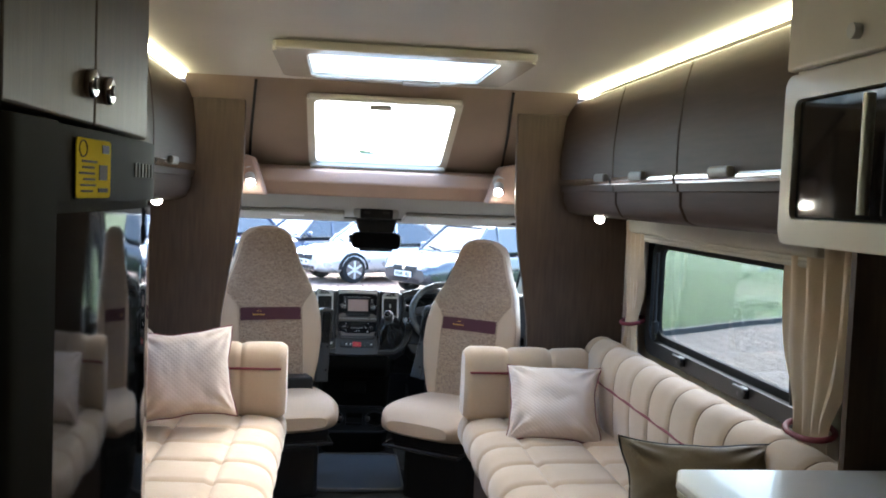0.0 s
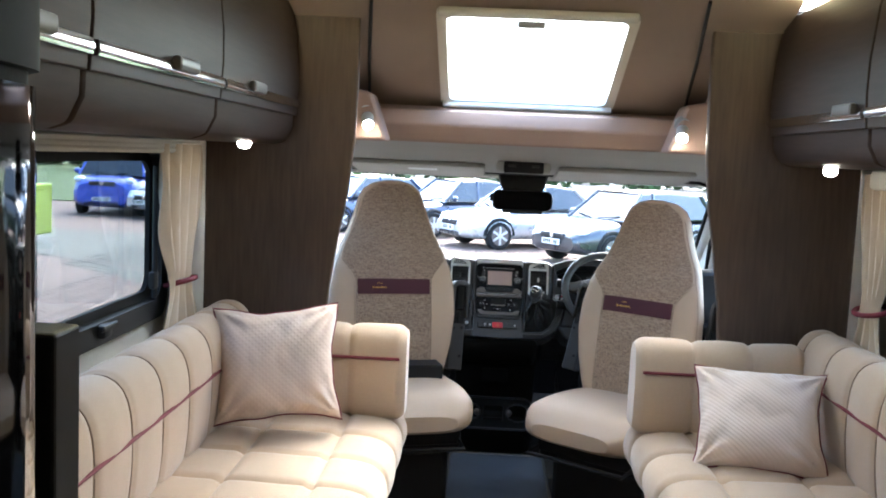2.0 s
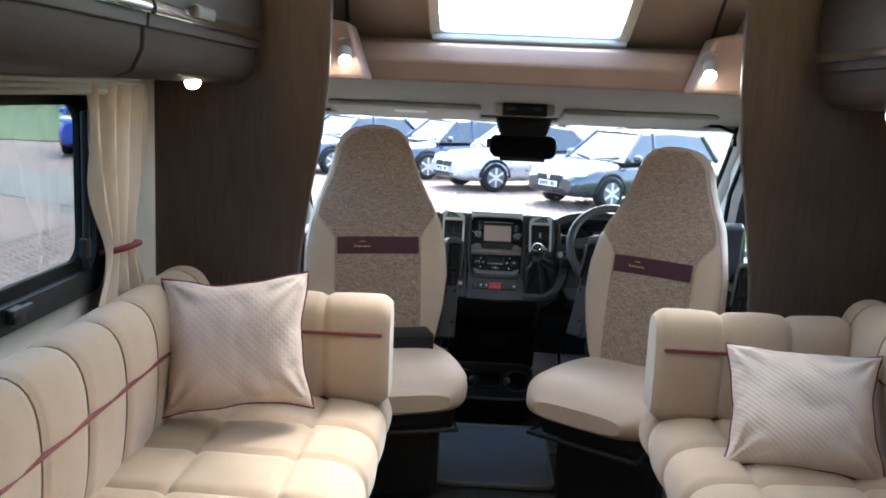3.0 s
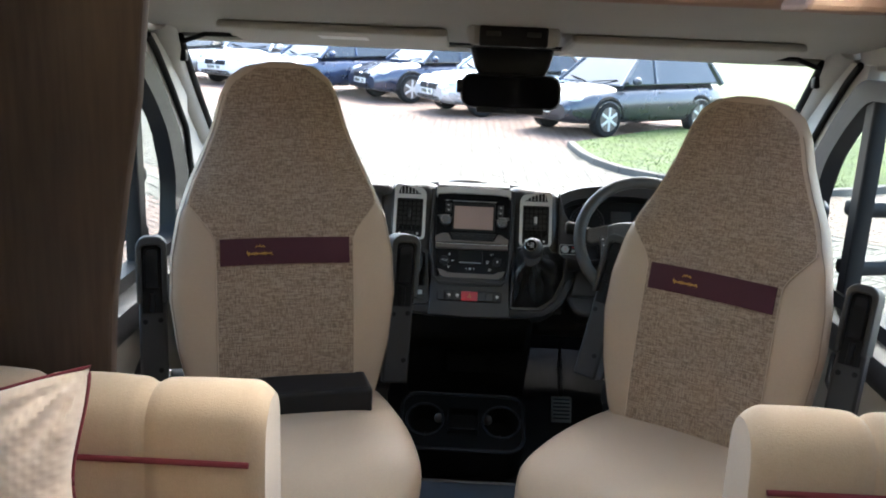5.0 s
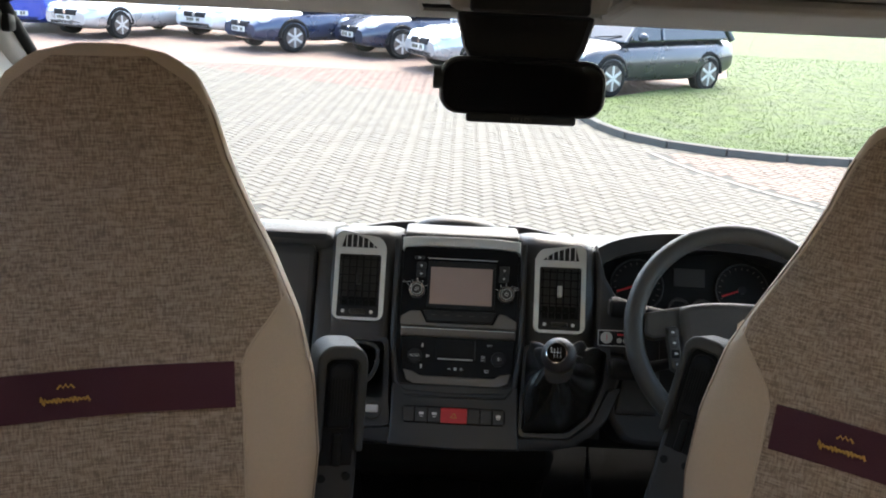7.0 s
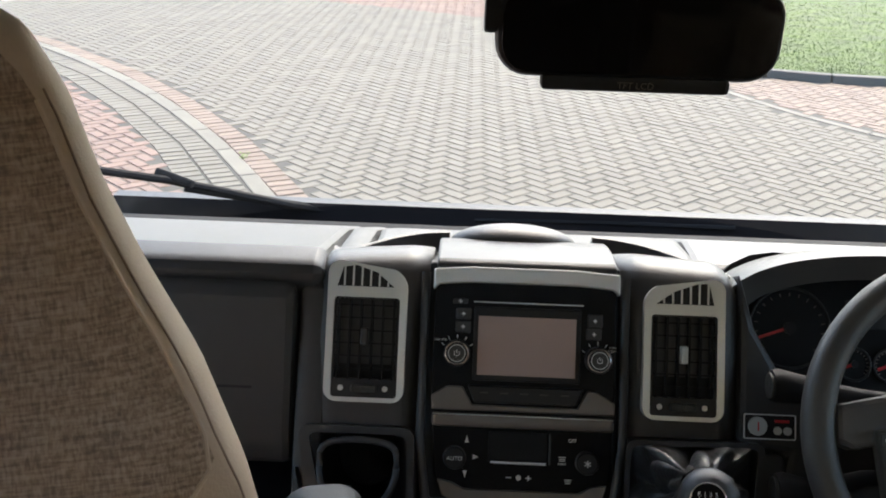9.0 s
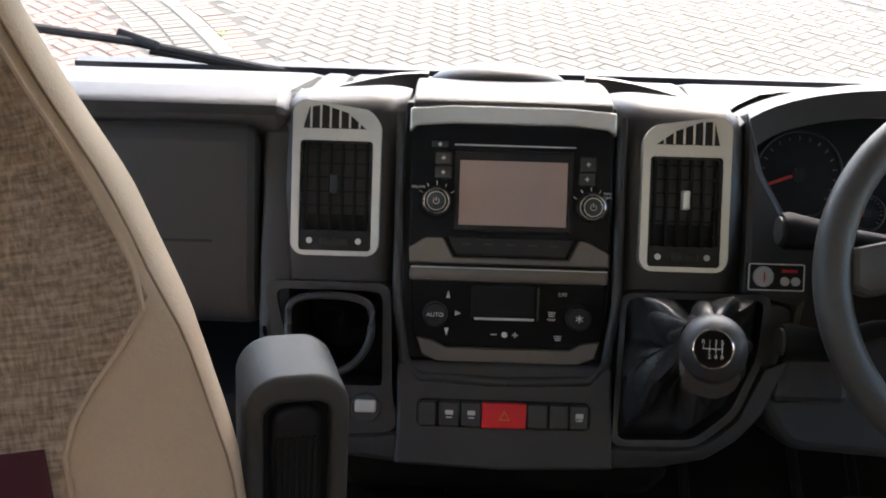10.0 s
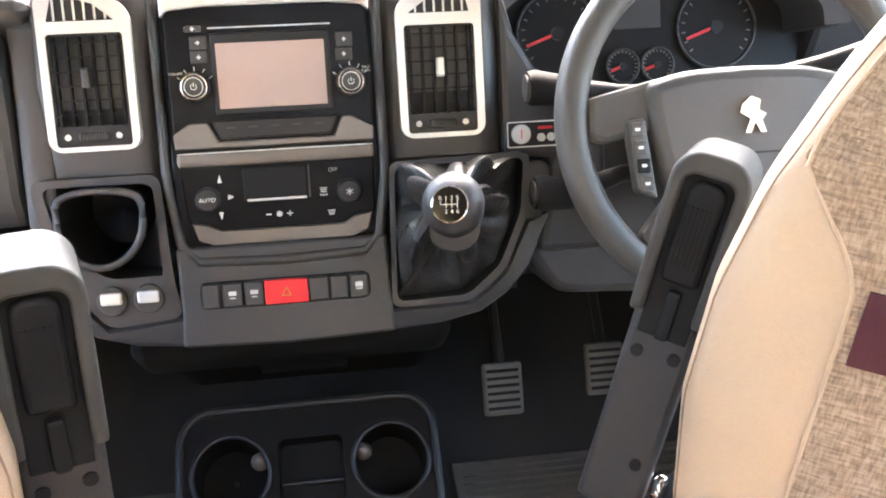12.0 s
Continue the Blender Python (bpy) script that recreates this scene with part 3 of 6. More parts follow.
def sofa(s, y0, y1, label):
    ob = empty("bench_sofa", pose(0, 0, 0), label, "sofa", group="facing bench sofas")
    part("base", join(span(min(s * 0.44, s * 1.075), max(s * 0.44, s * 1.075), y0, y1 - 0.05, 0.0, 0.36)), WOOD, ob, "dark walnut plinth")
    step = 0.2
    ys = [y1 - 0.11 - step * k for k in range(int((y1 - y0) / step))]
    # profile begins at the back of the seat, goes over the top, round the front nose and under
    seat = [(s * 1.0, 0.55), (s * 0.70, 0.548), (s * 0.45, 0.542), (s * 0.385, 0.525), (s * 0.362, 0.475), (s * 0.37, 0.41), (s * 0.42, 0.365), (s * 1.0, 0.362)]
    th = []
    part("seat_cushion", swept_cushion(seat, y0, y1, [y1 - 0.13 - 0.225 * k for k in range(9)], [0.22, 0.45], depth=0.013), UPHOL, ob)
    back = [(s * 0.90, 0.53), (s * 0.885, 0.66), (s * 0.885, 0.78), (s * 0.90, 0.85), (s * 0.945, 0.885), (s * 1.0, 0.88), (s * 1.055, 0.84), (s * 1.07, 0.72), (s * 1.07, 0.53)]
    part("back_cushion", swept_cushion(back, y0, y1 - 0.03, ys, [], threads=th), UPHOL, ob)
    for pts in th:
        part("seam", tube(pts, 0.0018, 6), SEAM, ob, "dark stitched seam")
    part("piping", tube([(s * 0.884, y0 + 0.02, 0.735), (s * 0.884, y1 - 0.16, 0.735)], 0.005, 8), PIPING, ob, "burgundy piping")
    arm = [(3.775, 0.53), (3.765, 0.68), (3.775, 0.80), (3.81, 0.832), (3.88, 0.832), (3.915, 0.79), (3.92, 0.53)]
    bm = swept_cushion([(a, b) for a, b in arm], min(s * 0.365, s * 0.90), max(s * 0.365, s * 0.90), [s * 0.55, s * 0.73], [], ny=70)
    for v in bm.verts:
        v.co.x, v.co.y = v.co.y, v.co.x
    part("end_cushion", bm, UPHOL, ob)
    part("piping", tube([(s * 0.385, 3.762, 0.735), (s * 0.89, 3.762, 0.735)], 0.005, 8), PIPING, ob, "burgundy piping")
    return ob


sofa(1, 1.90, 3.94, "cream suede bench sofa with burgundy piping under the window")
sofa(-1, 1.76, 3.94, "cream suede bench sofa with burgundy piping under the window")


def cushion(w, h, t, m, mat, label, edge=None, seed=0, droop=(0, 0, 0, 0)):
    """A soft cushion with pulled-in sides, pointed ears at its corners, gathers and creases; droop bends each corner."""
    ob = empty("scatter_cushion", m, label, "cushion", group="scatter cushions")
    n = 56
    corners = ((-1, -1), (1, -1), (1, 1), (-1, 1))

    def place(a, b, sign):
        pin = 0.13 + 0.03 * math.sin(seed + 2 * a + b)
        x = a * w / 2 * (1 - pin * (1 - b * b) * abs(a) ** 2.2) + 0.006 * noise.noise(Vector((b * 2.1, seed, 7)))
        z = b * h / 2 * (1 - pin * (1 - a * a) * abs(b) ** 2.2) + 0.006 * noise.noise(Vector((a * 2.1, seed, 3)))
        body_t = t / 2 * ((1 - abs(a) ** 3.2) * (1 - abs(b) ** 3.2)) ** 0.6
        k = (1 - a ** 8) * (1 - b ** 8)
        crease = 0.020 * noise.noise(Vector((a * 1.2 + seed, b * 1.2, sign * 3))) + 0.012 * abs(noise.noise(Vector((a * 2.4 + seed, b * 1.5 + 4, sign * 3))))
        bend = 0.0
        for (ca, cb), dr in zip(corners, droop):
            dd = math.hypot(a - ca, b - cb)
            th = math.atan2(b - cb, a - ca)
            crease += 0.010 * math.sin(11 * th + seed * 1.7 + ca) * math.exp(-((dd - 0.35) / 0.32) ** 2)
            bend += dr * math.exp(-(dd / 0.42) ** 2)
        side = min(1 - abs(a), 1 - abs(b))
        along = a if abs(b) > abs(a) else b
        crease += 0.0028 * math.sin(along * 23 + seed) * math.exp(-((side - 0.10) / 0.09) ** 2)
        return (x, sign * (body_t + crease * k) + bend, z)
    skins = []
    for sign in (-1, 1):
        skins.append(loft([[place(-1 + 2 * i / n, -1 + 2 * j / n, sign) for j in range(n + 1)] for i in range(n + 1)], False, False))
    bm = join(*skins)
    bmesh.ops.remove_doubles(bm, verts=bm.verts, dist=1e-4)
    part("cover", bm, mat, ob)
    if edge:
        pts = []
        for q in range(120):
            k, u = q // 30, -1 + 2 * (q % 30) / 30
            a, b = ((u, -1), (1, u), (-u, 1), (-1, -u))[k]
            pts.append(place(a, b, 1))
        part("piping", tube(pts, 0.0032, 8, closed=True), edge, ob, "contrasting piped edge")
    return ob


cushion(0.375, 0.35, 0.15, pose(-0.732, 3.555, 0.752, -16, -3, 12), DOTTED, "cream dotted satin scatter cushion leaning on the sofa end", PIPING, 1, (0, 0, 0.02, 0.05))
cushion(0.375, 0.325, 0.15, pose(0.680, 3.52, 0.668, -36, -3, -16), RIBBED, "pale pink ribbed satin scatter cushion leaning on the sofa end", PIPING, 5, (0.01, 0.03, 0.02, 0))
cushion(0.40, 0.30, 0.13, pose(0.74, 2.20, 0.725, -22, 0, -10), OLIVE, "olive-brown scatter cushion with dark piping on the sofa", BLACK, 9)
cushion(0.36, 0.34, 0.13, pose(-0.72, 1.96, 0.71, -30, 3, 60), DOTTED, "cream dotted scatter cushion on the sofa", PIPING, 12)

# ---- fridge tower ----
single("tower_side_panel", span(-1.07, -0.52, 0.80, 0.86, 0, 1.898), WOOD, "dark walnut tower side panel", "panel", kind="structure")
single("tall_wardrobe", span(-1.07, -0.455, 0.10, 0.798, 0.002, 1.896, 0.004), WOOD, "tall dark walnut wardrobe beside the fridge", "wardrobe")
fr = empty("fridge", pose(0, 0, 0), "tall black gloss fridge with a yellow energy label", "fridge")
BULGE = [(0.872, -0.520), (0.884, -0.497), (0.90, -0.489), (1.0, -0.479), (1.1, -0.4715), (1.2, -0.466), (1.3, -0.463), (1.40, -0.463), (1.47, -0.4665), (1.53, -0.475), (1.575, -0.489), (1.60, -0.506), (1.605, -0.53)]


def fridge_face(y):
    return float(np.interp(y, [q for q, _ in BULGE], [x for _, x in BULGE]))


curve = [0.872 + (1.605 - 0.872) * k / 60 for k in range(61)]
bow = [sum(fridge_face(min(1.605, max(0.872, y + d * 0.012))) for d in (-2, -1, 0, 1, 2)) / 5 for y in curve]
FACE = list(zip(bow, curve)) + [(-0.53, 1.605), (-0.53, 0.872)]
part("body", span(-1.06, -0.532, 0.872, 1.605, 0.12, 1.53, 0.004), BLACK, fr)
part("control_panel", prism([(x + 0.003, y) for x, y in FACE], "z", 1.436, 1.520), FOOTBLACK, fr, "black control panel")
part("door", prism(FACE, "z", 0.552, 1.424), GLOSSBLACK, fr, "bowed gloss black glass door")
rail = [(x + 0.004, y) for x, y in FACE if y < 1.02]
part("hinge_side", prism(rail[:-1] + [(-0.531, 1.02), (-0.531, 0.870)], "z", 0.13, 1.522), FOOTBLACK, fr, "matt black hinge side")
part("door_gasket", prism([(x - 0.006, y) for x, y in FACE], "z", 1.424, 1.436), RUBBER, fr)
part("freezer_door", prism(FACE, "z", 0.13, 0.545), GLOSSBLACK, fr, "gloss black lower door")
for k in range(6):
    part("control_key", box(0.003, 0.012, 0.02, (-0.4597, 1.33 + k * 0.022, 1.478), 0.001), DASH2, fr)
LABEL_AT = pose(-0.4650, 1.128, 1.4745, 0, 0, -3.6)
lab = part("energy_label", xf(prism(rrect(0.122, 0.068, 0.006), "x", 0.0, 0.0015), LABEL_AT), YELLOW, fr, "yellow printed paper label")
for k in range(6):
    part("print_line", xf(box(0.0008, 0.040 + 0.012 * (k % 2), 0.0026, (0.0019, -0.026 + 0.004 * (k % 3), -0.026 + 0.0068 * k)), LABEL_AT), INK, lab)
for q, (y, z, w, h) in enumerate(((0.040, 0.024, 0.026, 0.010), (0.032, -0.004, 0.030, 0.018), (0.032, -0.025, 0.036, 0.005))):
    part("print_block", xf(box(0.0008, w, h, (0.0019, y, z)), LABEL_AT), INK, lab)
part("print_ring", xf(tube([(0.0017, -0.040 + 0.013 * math.cos(a), 0.022 + 0.009 * math.sin(a)) for a in [2 * math.pi * q / 20 for q in range(20)]], 0.0009, 6, True), LABEL_AT), INK, lab)
single("black_end_panel", span(-1.06, -0.533, 1.695, 1.752, 0.0, 1.205, 0.004), BLACK, "black end panel beside the fridge", "panel", kind="structure")
cb = empty("upper_cupboard", pose(0, 0, 0), "dark walnut cupboard with two doors above the fridge", "cupboard")
part("body", span(-1.07, -0.525, 0.867, 1.605, 1.535, 1.895), WOOD, cb)
for y0, y1, ky in ((0.93, 1.268, 1.228), (1.272, 1.605, 1.318)):
    d = part("door", span(-0.523, -0.500, y0, y1, 1.532, 1.893, 0.004), WOOD, cb)
    part("knob", cyl(0.019, 0.012, (-0.494, ky, 1.583), (0, 90, 0), 24, bevel=0.004), CHROME, d, "round chrome push knob")
    part("knob_centre", cyl(0.008, 0.006, (-0.489, ky, 1.583), (0, 90, 0), 16), DASH2, d)

# ---- kitchen side ----
mw = empty("microwave_cabinet", pose(0, 0, 0), "cream lacquered high cabinet with a built-in microwave", "cabinet")
part("body", span(0.735, 1.075, 0.85, 1.815, 1.39, 1.895, 0.01), CREAM_PL, mw)
part("top_door", span(0.712, 0.735, 0.86, 1.812, 1.735, 1.893, 0.006), CREAM_PL, mw)
part("frame", ring_plate(rrect(0.95, 0.335, 0.03, (1.336, 1.558)), rrect(0.865, 0.235, 0.02, (1.336, 1.558)), "x", 0.712, 0.735), CREAM_PL, mw)
part("microwave_door", span(0.722, 0.733, 0.905, 1.766, 1.442, 1.674, 0.004), GLOSSBLACK, mw, "black glass microwave door")
part("handle", join(tube([(0.70, 1.485, 1.455), (0.70, 1.485, 1.66)], 0.010, 10)), SILVER, mw, "silver bar handle")
part("lock", cyl(0.014, 0.02, (0.707, 1.553, 1.775), (0, 90, 0)), SILVER, mw, "small oval lock")
wt = empty("worktop", pose(0, 0, 0), "white laminate kitchen worktop", "worktop")
part("top", prism([(0.52, 0.85), (0.50, 1.74), (0.53, 1.815), (1.07, 1.815), (1.07, 0.85)], "z", 0.897, 0.92, 0.008), WHITE, wt)
part("edge", prism([(0.523, 0.85), (0.503, 1.74), (0.532, 1.812), (1.07, 1.812), (1.07, 0.85)], "z", 0.885, 0.898, 0.003), LINER, wt, "pale grey under edge")
single("kitchen_unit", span(0.56, 1.07, 0.86, 1.82, 0.0, 0.884, 0.004), WOOD, "dark walnut kitchen base unit", "kitchen unit")
single("kitchen_end_panel", span(0.895, 1.075, 1.822, 1.842, 0.0, 1.385), WOOD, "dark walnut end panel beside the window", "panel", kind="structure")


# ---- cab seats ----
SEAT_W = [(0.44, 0.20), (0.52, 0.225), (0.62, 0.248), (0.74, 0.262), (0.84, 0.258), (0.93, 0.240), (1.00, 0.213), (1.07, 0.180), (1.13, 0.156), (1.19, 0.139), (1.235, 0.118), (1.262, 0.082), (1.275, 0.03)]


def half_width(z):
    return float(np.interp(z, [a for a, _ in SEAT_W], [b for _, b in SEAT_W]))


def back_y(z):
    """The front face of the backrest at the height z: leaning back, with a waist."""
    return 0.16 * (z - 0.86) - 0.012 * math.sin((z - 0.45) * 5)


def captain_seat(m, label, box_on=False):
    ob = empty("captain_seat", m, label, "seat", group="swivelled cab seats")
    rings = []
    n = 40
    for z, hw in SEAT_W:
        th = 0.15 - 0.06 * (z - 0.44)
        if z > 1.2:
            th *= max(0.25, hw / 0.139)
        y = back_y(z)
        ring = []
        for k in range(n):
            a = 2 * math.pi * k / n
            c, q = math.cos(a), math.sin(a)
            ex = 0.62
            px = hw * math.copysign(abs(c) ** ex, c)
            py = th / 2 * math.copysign(abs(q) ** ex, q)
            wing = -0.035 * (abs(px) / 0.26) ** 2 if z < 1.0 else 0.0
            ring.append((px, y + th / 2 + py + wing, z))
        rings.append(ring)
    # smooth along the height
    zs = [r[0][2] for r in rings]
    dense = []
    for i in range(61):
        z = zs[0] + (zs[-1] - zs[0]) * (1 - (1 - i / 60) ** 1.25)
        dense.append([(float(np.interp(z, zs, [r[k][0] for r in rings])), float(np.interp(z, zs, [r[k][1] for r in rings])), z) for k in range(n)])
    part("backrest", loft(dense), UPHOL_L, ob)

    def panel_hw(z):
        hw = half_width(z)
        t = max(0.0, min(1.0, (z - 0.872) / 0.088)) ** 1.7
        return 0.158 + (hw - 0.012 - 0.158) * t

    def front(x, z, off):
        hw = half_width(z)
        th = 0.15 - 0.06 * (z - 0.44)
        if z > 1.2:
            th *= max(0.25, hw / 0.139)
        u = min(0.995, abs(x) / hw)
        c = u ** (1 / 0.62)
        q = math.sqrt(max(0, 1 - c * c)) ** 0.62
        wing = -0.035 * (x / 0.26) ** 2 * (1 if z < 0.97 else max(0, (1.03 - z) / 0.06))
        return back_y(z) + th / 2 - th / 2 * q + wing - off
    rows = []
    for i in range(48):
        z = 0.475 + (1.262 - 0.475) * i / 47
        hw = panel_hw(z) * (1 if z < 1.22 else max(0.25, 1 - (z - 1.22) * 5))
        rows.append([(hw * (-1 + 2 * j / 24), front(hw * (-1 + 2 * j / 24), z, 0.003), z) for j in range(25)])
    bm = loft(rows, False, False)
    bmesh.ops.solidify(bm, geom=bm.faces[:], thickness=0.004)
    part("centre_panel", bm, TWEED, ob, "brown tweed centre panel")
    for s in (-1, 1):
        pts = [(s * panel_hw(z), front(s * panel_hw(z), z, 0.003), z) for z in [0.475 + 0.72 * i / 36 for i in range(37)]]
        part("seam", tube(pts, 0.0018, 6), UPHOL_L, ob)
        rim = [(s * (half_width(z) - 0.006), front(s * (half_width(z) - 0.006), z, 0.001), z) for z in [0.50 + 0.70 * i / 40 for i in range(41)]]
        part("edge_seam", tube(rim, 0.0009, 6), SEAM, ob, "stitched edge seam")
    rows = []
    for z in [0.822 + 0.060 * i / 4 for i in range(5)]:
        rows.append([(x, front(x, z, 0.007), z) for x in [-0.148 + 0.296 * j / 16 for j in range(17)]])
    bm = loft(rows, False, False)
    bmesh.ops.solidify(bm, geom=bm.faces[:], thickness=0.003)
    band = part("label_band", bm, BAND, ob, "burgundy woven band with a small gold mark")
    mark = [(-0.088 + 0.058 * q / 60, 0.848 + (0.0040 if q > 6 else 0.0066) * math.sin(q * 1.25) * (0.65 + 0.35 * math.cos(q * 0.31))) for q in range(61)]
    crown = [(-0.068, 0.862), (-0.064, 0.867), (-0.061, 0.863), (-0.058, 0.868), (-0.055, 0.863), (-0.052, 0.867), (-0.048, 0.862)]
    for line in (mark, crown):
        part("gold_mark", tube([(x, front(x, z, 0.0115), z) for x, z in line], 0.0013, 6), GOLD, band, "gold stitched mark")
    # cushion: a rounded block that narrows to the front
    rings = []
    for i in range(19):
        u = i / 18
        y = 0.10 - 0.60 * u
        hw = 0.235 + 0.03 * math.sin(u * math.pi) - 0.05 * max(0, (u - 0.75) / 0.25) ** 2
        top = 0.490 + 0.02 * math.sin(u * 2.6) - 0.05 * max(0, (u - 0.8) / 0.2) ** 2
        low = 0.350 + 0.035 * max(0, (u - 0.75) / 0.25) ** 2
        k = 1.0 if 0 < i < 18 else 0.86
        ring = []
        for q in range(28):
            a = 2 * math.pi * q / 28
            c, sn = math.cos(a), math.sin(a)
            ring.append((k * hw * math.copysign(abs(c) ** 0.55, c), y, (top + low) / 2 + k * (top - low) / 2 * math.copysign(abs(sn) ** 0.6, sn)))
        rings.append(ring)
    part("seat_cushion", loft(rings), UPHOL_L, ob, "cream leatherette cushion")
    part("pedestal", span(-0.19, 0.19, -0.30, 0.10, 0.0, 0.27, 0.03), BLACK, ob, "black seat pedestal")
    part("swivel_plate", span(-0.22, 0.22, -0.34, 0.12, 0.27, 0.30, 0.01), BLACK, ob)
    part("seat_frame", span(-0.21, 0.21, -0.38, 0.10, 0.30, 0.36, 0.012), BLACK, ob)
    part("slide_lever", join(tube([(-0.2, -0.36, 0.32), (-0.2, -0.46, 0.31), (0.2, -0.46, 0.31), (0.2, -0.36, 0.32)], 0.008)), BLACK, ob)
    for s in (-1, 1):
        part("recliner", join(cyl(0.045, 0.04, (s * 0.245, 0.05, 0.50), (0, 90, 0), 20, bevel=0.006), box(0.03, 0.06, 0.14, (s * 0.245, 0.04, 0.44), 0.008)), BLACK, ob)
        part("hinge_cap", cyl(0.018, 0.012, (s * 0.27, 0.05, 0.53), (0, 90, 0), 16, bevel=0.003), CHROME, ob, "bright hinge cap")
    if box_on:
        part("seat_belt_box", span(-0.11, 0.185, -0.165, -0.045, 0.47, 0.557, 0.008), BLACK, ob, "black box behind the cushion")
    return ob


def arched(w, z0, z1, r, n=7):
    """An upright strip with a rounded head."""
    out = [(-w / 2, z0)]
    for cx, a0 in ((-w / 2 + r, 180), (w / 2 - r, 90)):
        for i in range(n + 1):
            q = radians(a0 - 90 * i / n)
            out.append((cx + r * math.cos(q), z1 - r + r * math.sin(q)))
    return out + [(w / 2, z0)]


def armrest(m, label):
    """A folded-up armrest: a long dark arm with a rounded head, a hollow in it with an adjuster, and screw holes."""
    ob = empty("folding_armrest", m, label, "armrest", group="folded seat armrests")
    part("arm", prism(arched(0.066, -0.02, 0.345, 0.024), "y", 0.0, 0.05, 0.007, 3), DASH, ob, "charcoal plastic arm")
    outer, inner = arched(0.072, 0.200, 0.354, 0.026), arched(0.047, 0.200, 0.334, 0.012)
    part("head", prism(outer + inner[::-1], "y", -0.020, 0.055, 0.004, 3), DASH2, ob, "grey moulded head")
    part("head_cap", prism(arched(0.060, 0.334, 0.352, 0.013), "y", -0.008, 0.05, 0.005, 3), DASH2, ob)
    part("recess", span(-0.024, 0.024, -0.004, 0.0, 0.175, 0.342, 0.001), MATTBLACK, ob)
    part("adjuster", prism(arched(0.036, 0.232, 0.328, 0.014), "y", -0.014, -0.002, 0.005, 3), MATTBLACK, ob)
    for q in range(7):
        part("adjuster_rib", box(0.0018, 0.003, 0.055, (-0.0125 + q * 0.0042, -0.0145, 0.278)), RUBBER, ob)
    part("stem", box(0.014, 0.012, 0.05, (0, -0.006, 0.200), 0.004), MATTBLACK, ob)
    for x, z in ((-0.018, 0.155), (0.018, 0.158), (0.016, 0.04)):
        part("screw_hole", cyl(0.0062, 0.003, (x, -0.0012, z), (90, 0, 0), 16), MATTBLACK, ob)
    return ob


LSEAT, RSEAT = pose(-0.495, 4.60, 0, 0, 0, 17), pose(0.50, 4.57, -0.03, 0, 0, -36)
captain_seat(LSEAT, "cream and brown tweed captain seat swivelled to the lounge", True)
captain_seat(RSEAT, "cream and brown tweed captain seat turned towards the aisle")
armrest(LSEAT @ pose(0.272, -0.012, 0.520, -10, 5, 0) @ Matrix.Diagonal((1.0, 1, 1, 1)), "dark grey folding armrest, folded up beside the backrest")
armrest(LSEAT @ pose(-0.300, 0.0, 0.525, -10, 0, 0) @ Matrix.Diagonal((0.95, 1, 1, 1)), "dark grey folding armrest, folded up beside the backrest")
armrest(RSEAT @ pose(-0.308, -0.005, 0.562, -16, 4, 0) @ Matrix.Diagonal((0.95, 1, 1, 1)), "dark grey folding armrest, folded up beside the backrest")
armrest(RSEAT @ pose(0.300, 0.0, 0.555, -16, 0, 0) @ Matrix.Diagonal((0.95, 1, 1, 1)), "dark grey folding armrest, folded up beside the backrest")
single("floor_mat", prism(rrect(0.44, 0.62, 0.05, (-0.03, 4.78)), "z", 0.001, 0.014, 0.004), MAT, "blue-grey carpet mat with a pale edge", "mat")
single("mat_binding", tube([(x, y, 0.014) for x, y in rrect(0.43, 0.61, 0.05, (-0.03, 4.78))], 0.006, 6, True), BROWNGREY, "pale bound edge of the carpet mat", "mat edge")

# ---- cab shell ----
single("cab_headliner", prism([(4.44, 1.434), (5.36, 1.305), (5.40, 1.315), (5.40, 1.36), (4.56, 1.48), (4.56, 1.434)], "x", -0.97, 0.97), LINER, "pale grey cab headliner", "ceiling", kind="structure")
for s in (-1, 1):
    lo, hi = min(s * 0.985, s * 1.02), max(s * 0.985, s * 1.02)
    single("cab_side_wall", wall_with_hole("x", lo, hi, 3.98, 5.42, -0.05, 1.48, [(4.34, 5.42, 0.66, 1.30)]), LINER, "pale grey cab side with a door window", "wall", kind="structure")
single("cab_front_wall", span(-1.02, 1.02, 6.35, 6.39, -0.06, 0.55), BLACK, "dark cab front wall", "wall", kind="structure")
WS_T, WS_B = (5.36, 1.30), (6.30, 0.54)
ws = empty("windscreen", pose(0, 0, 0), "wide raked windscreen", "window", kind="structure")
rows = []
for i in range(9):
    u = i / 8
    rows.append([(x * (0.95 + 0.04 * u), WS_T[0] + (WS_B[0] - WS_T[0]) * u - 0.10 * abs(x) ** 2.5, WS_T[1] + (WS_B[1] - WS_T[1]) * u) for x in [-1 + k / 10 for k in range(21)]])
bm = loft(rows, False, False)
p = part("pane", bm, SCREENGLASS, ws)
p.visible_shadow = False
for s in (-1, 1):
    single("a_pillar", tube([(s * 0.97, 5.16, 1.36), (s * 0.98, 5.30, 1.26), (s * 0.99, 5.52, 1.09), (s * 1.0, 5.78, 0.88), (s * 1.0, 6.05, 0.66)], [0.05, 0.042, 0.042, 0.045, 0.055], 12), LINER, "pale grey A-pillar trim", "pillar", kind="structure")


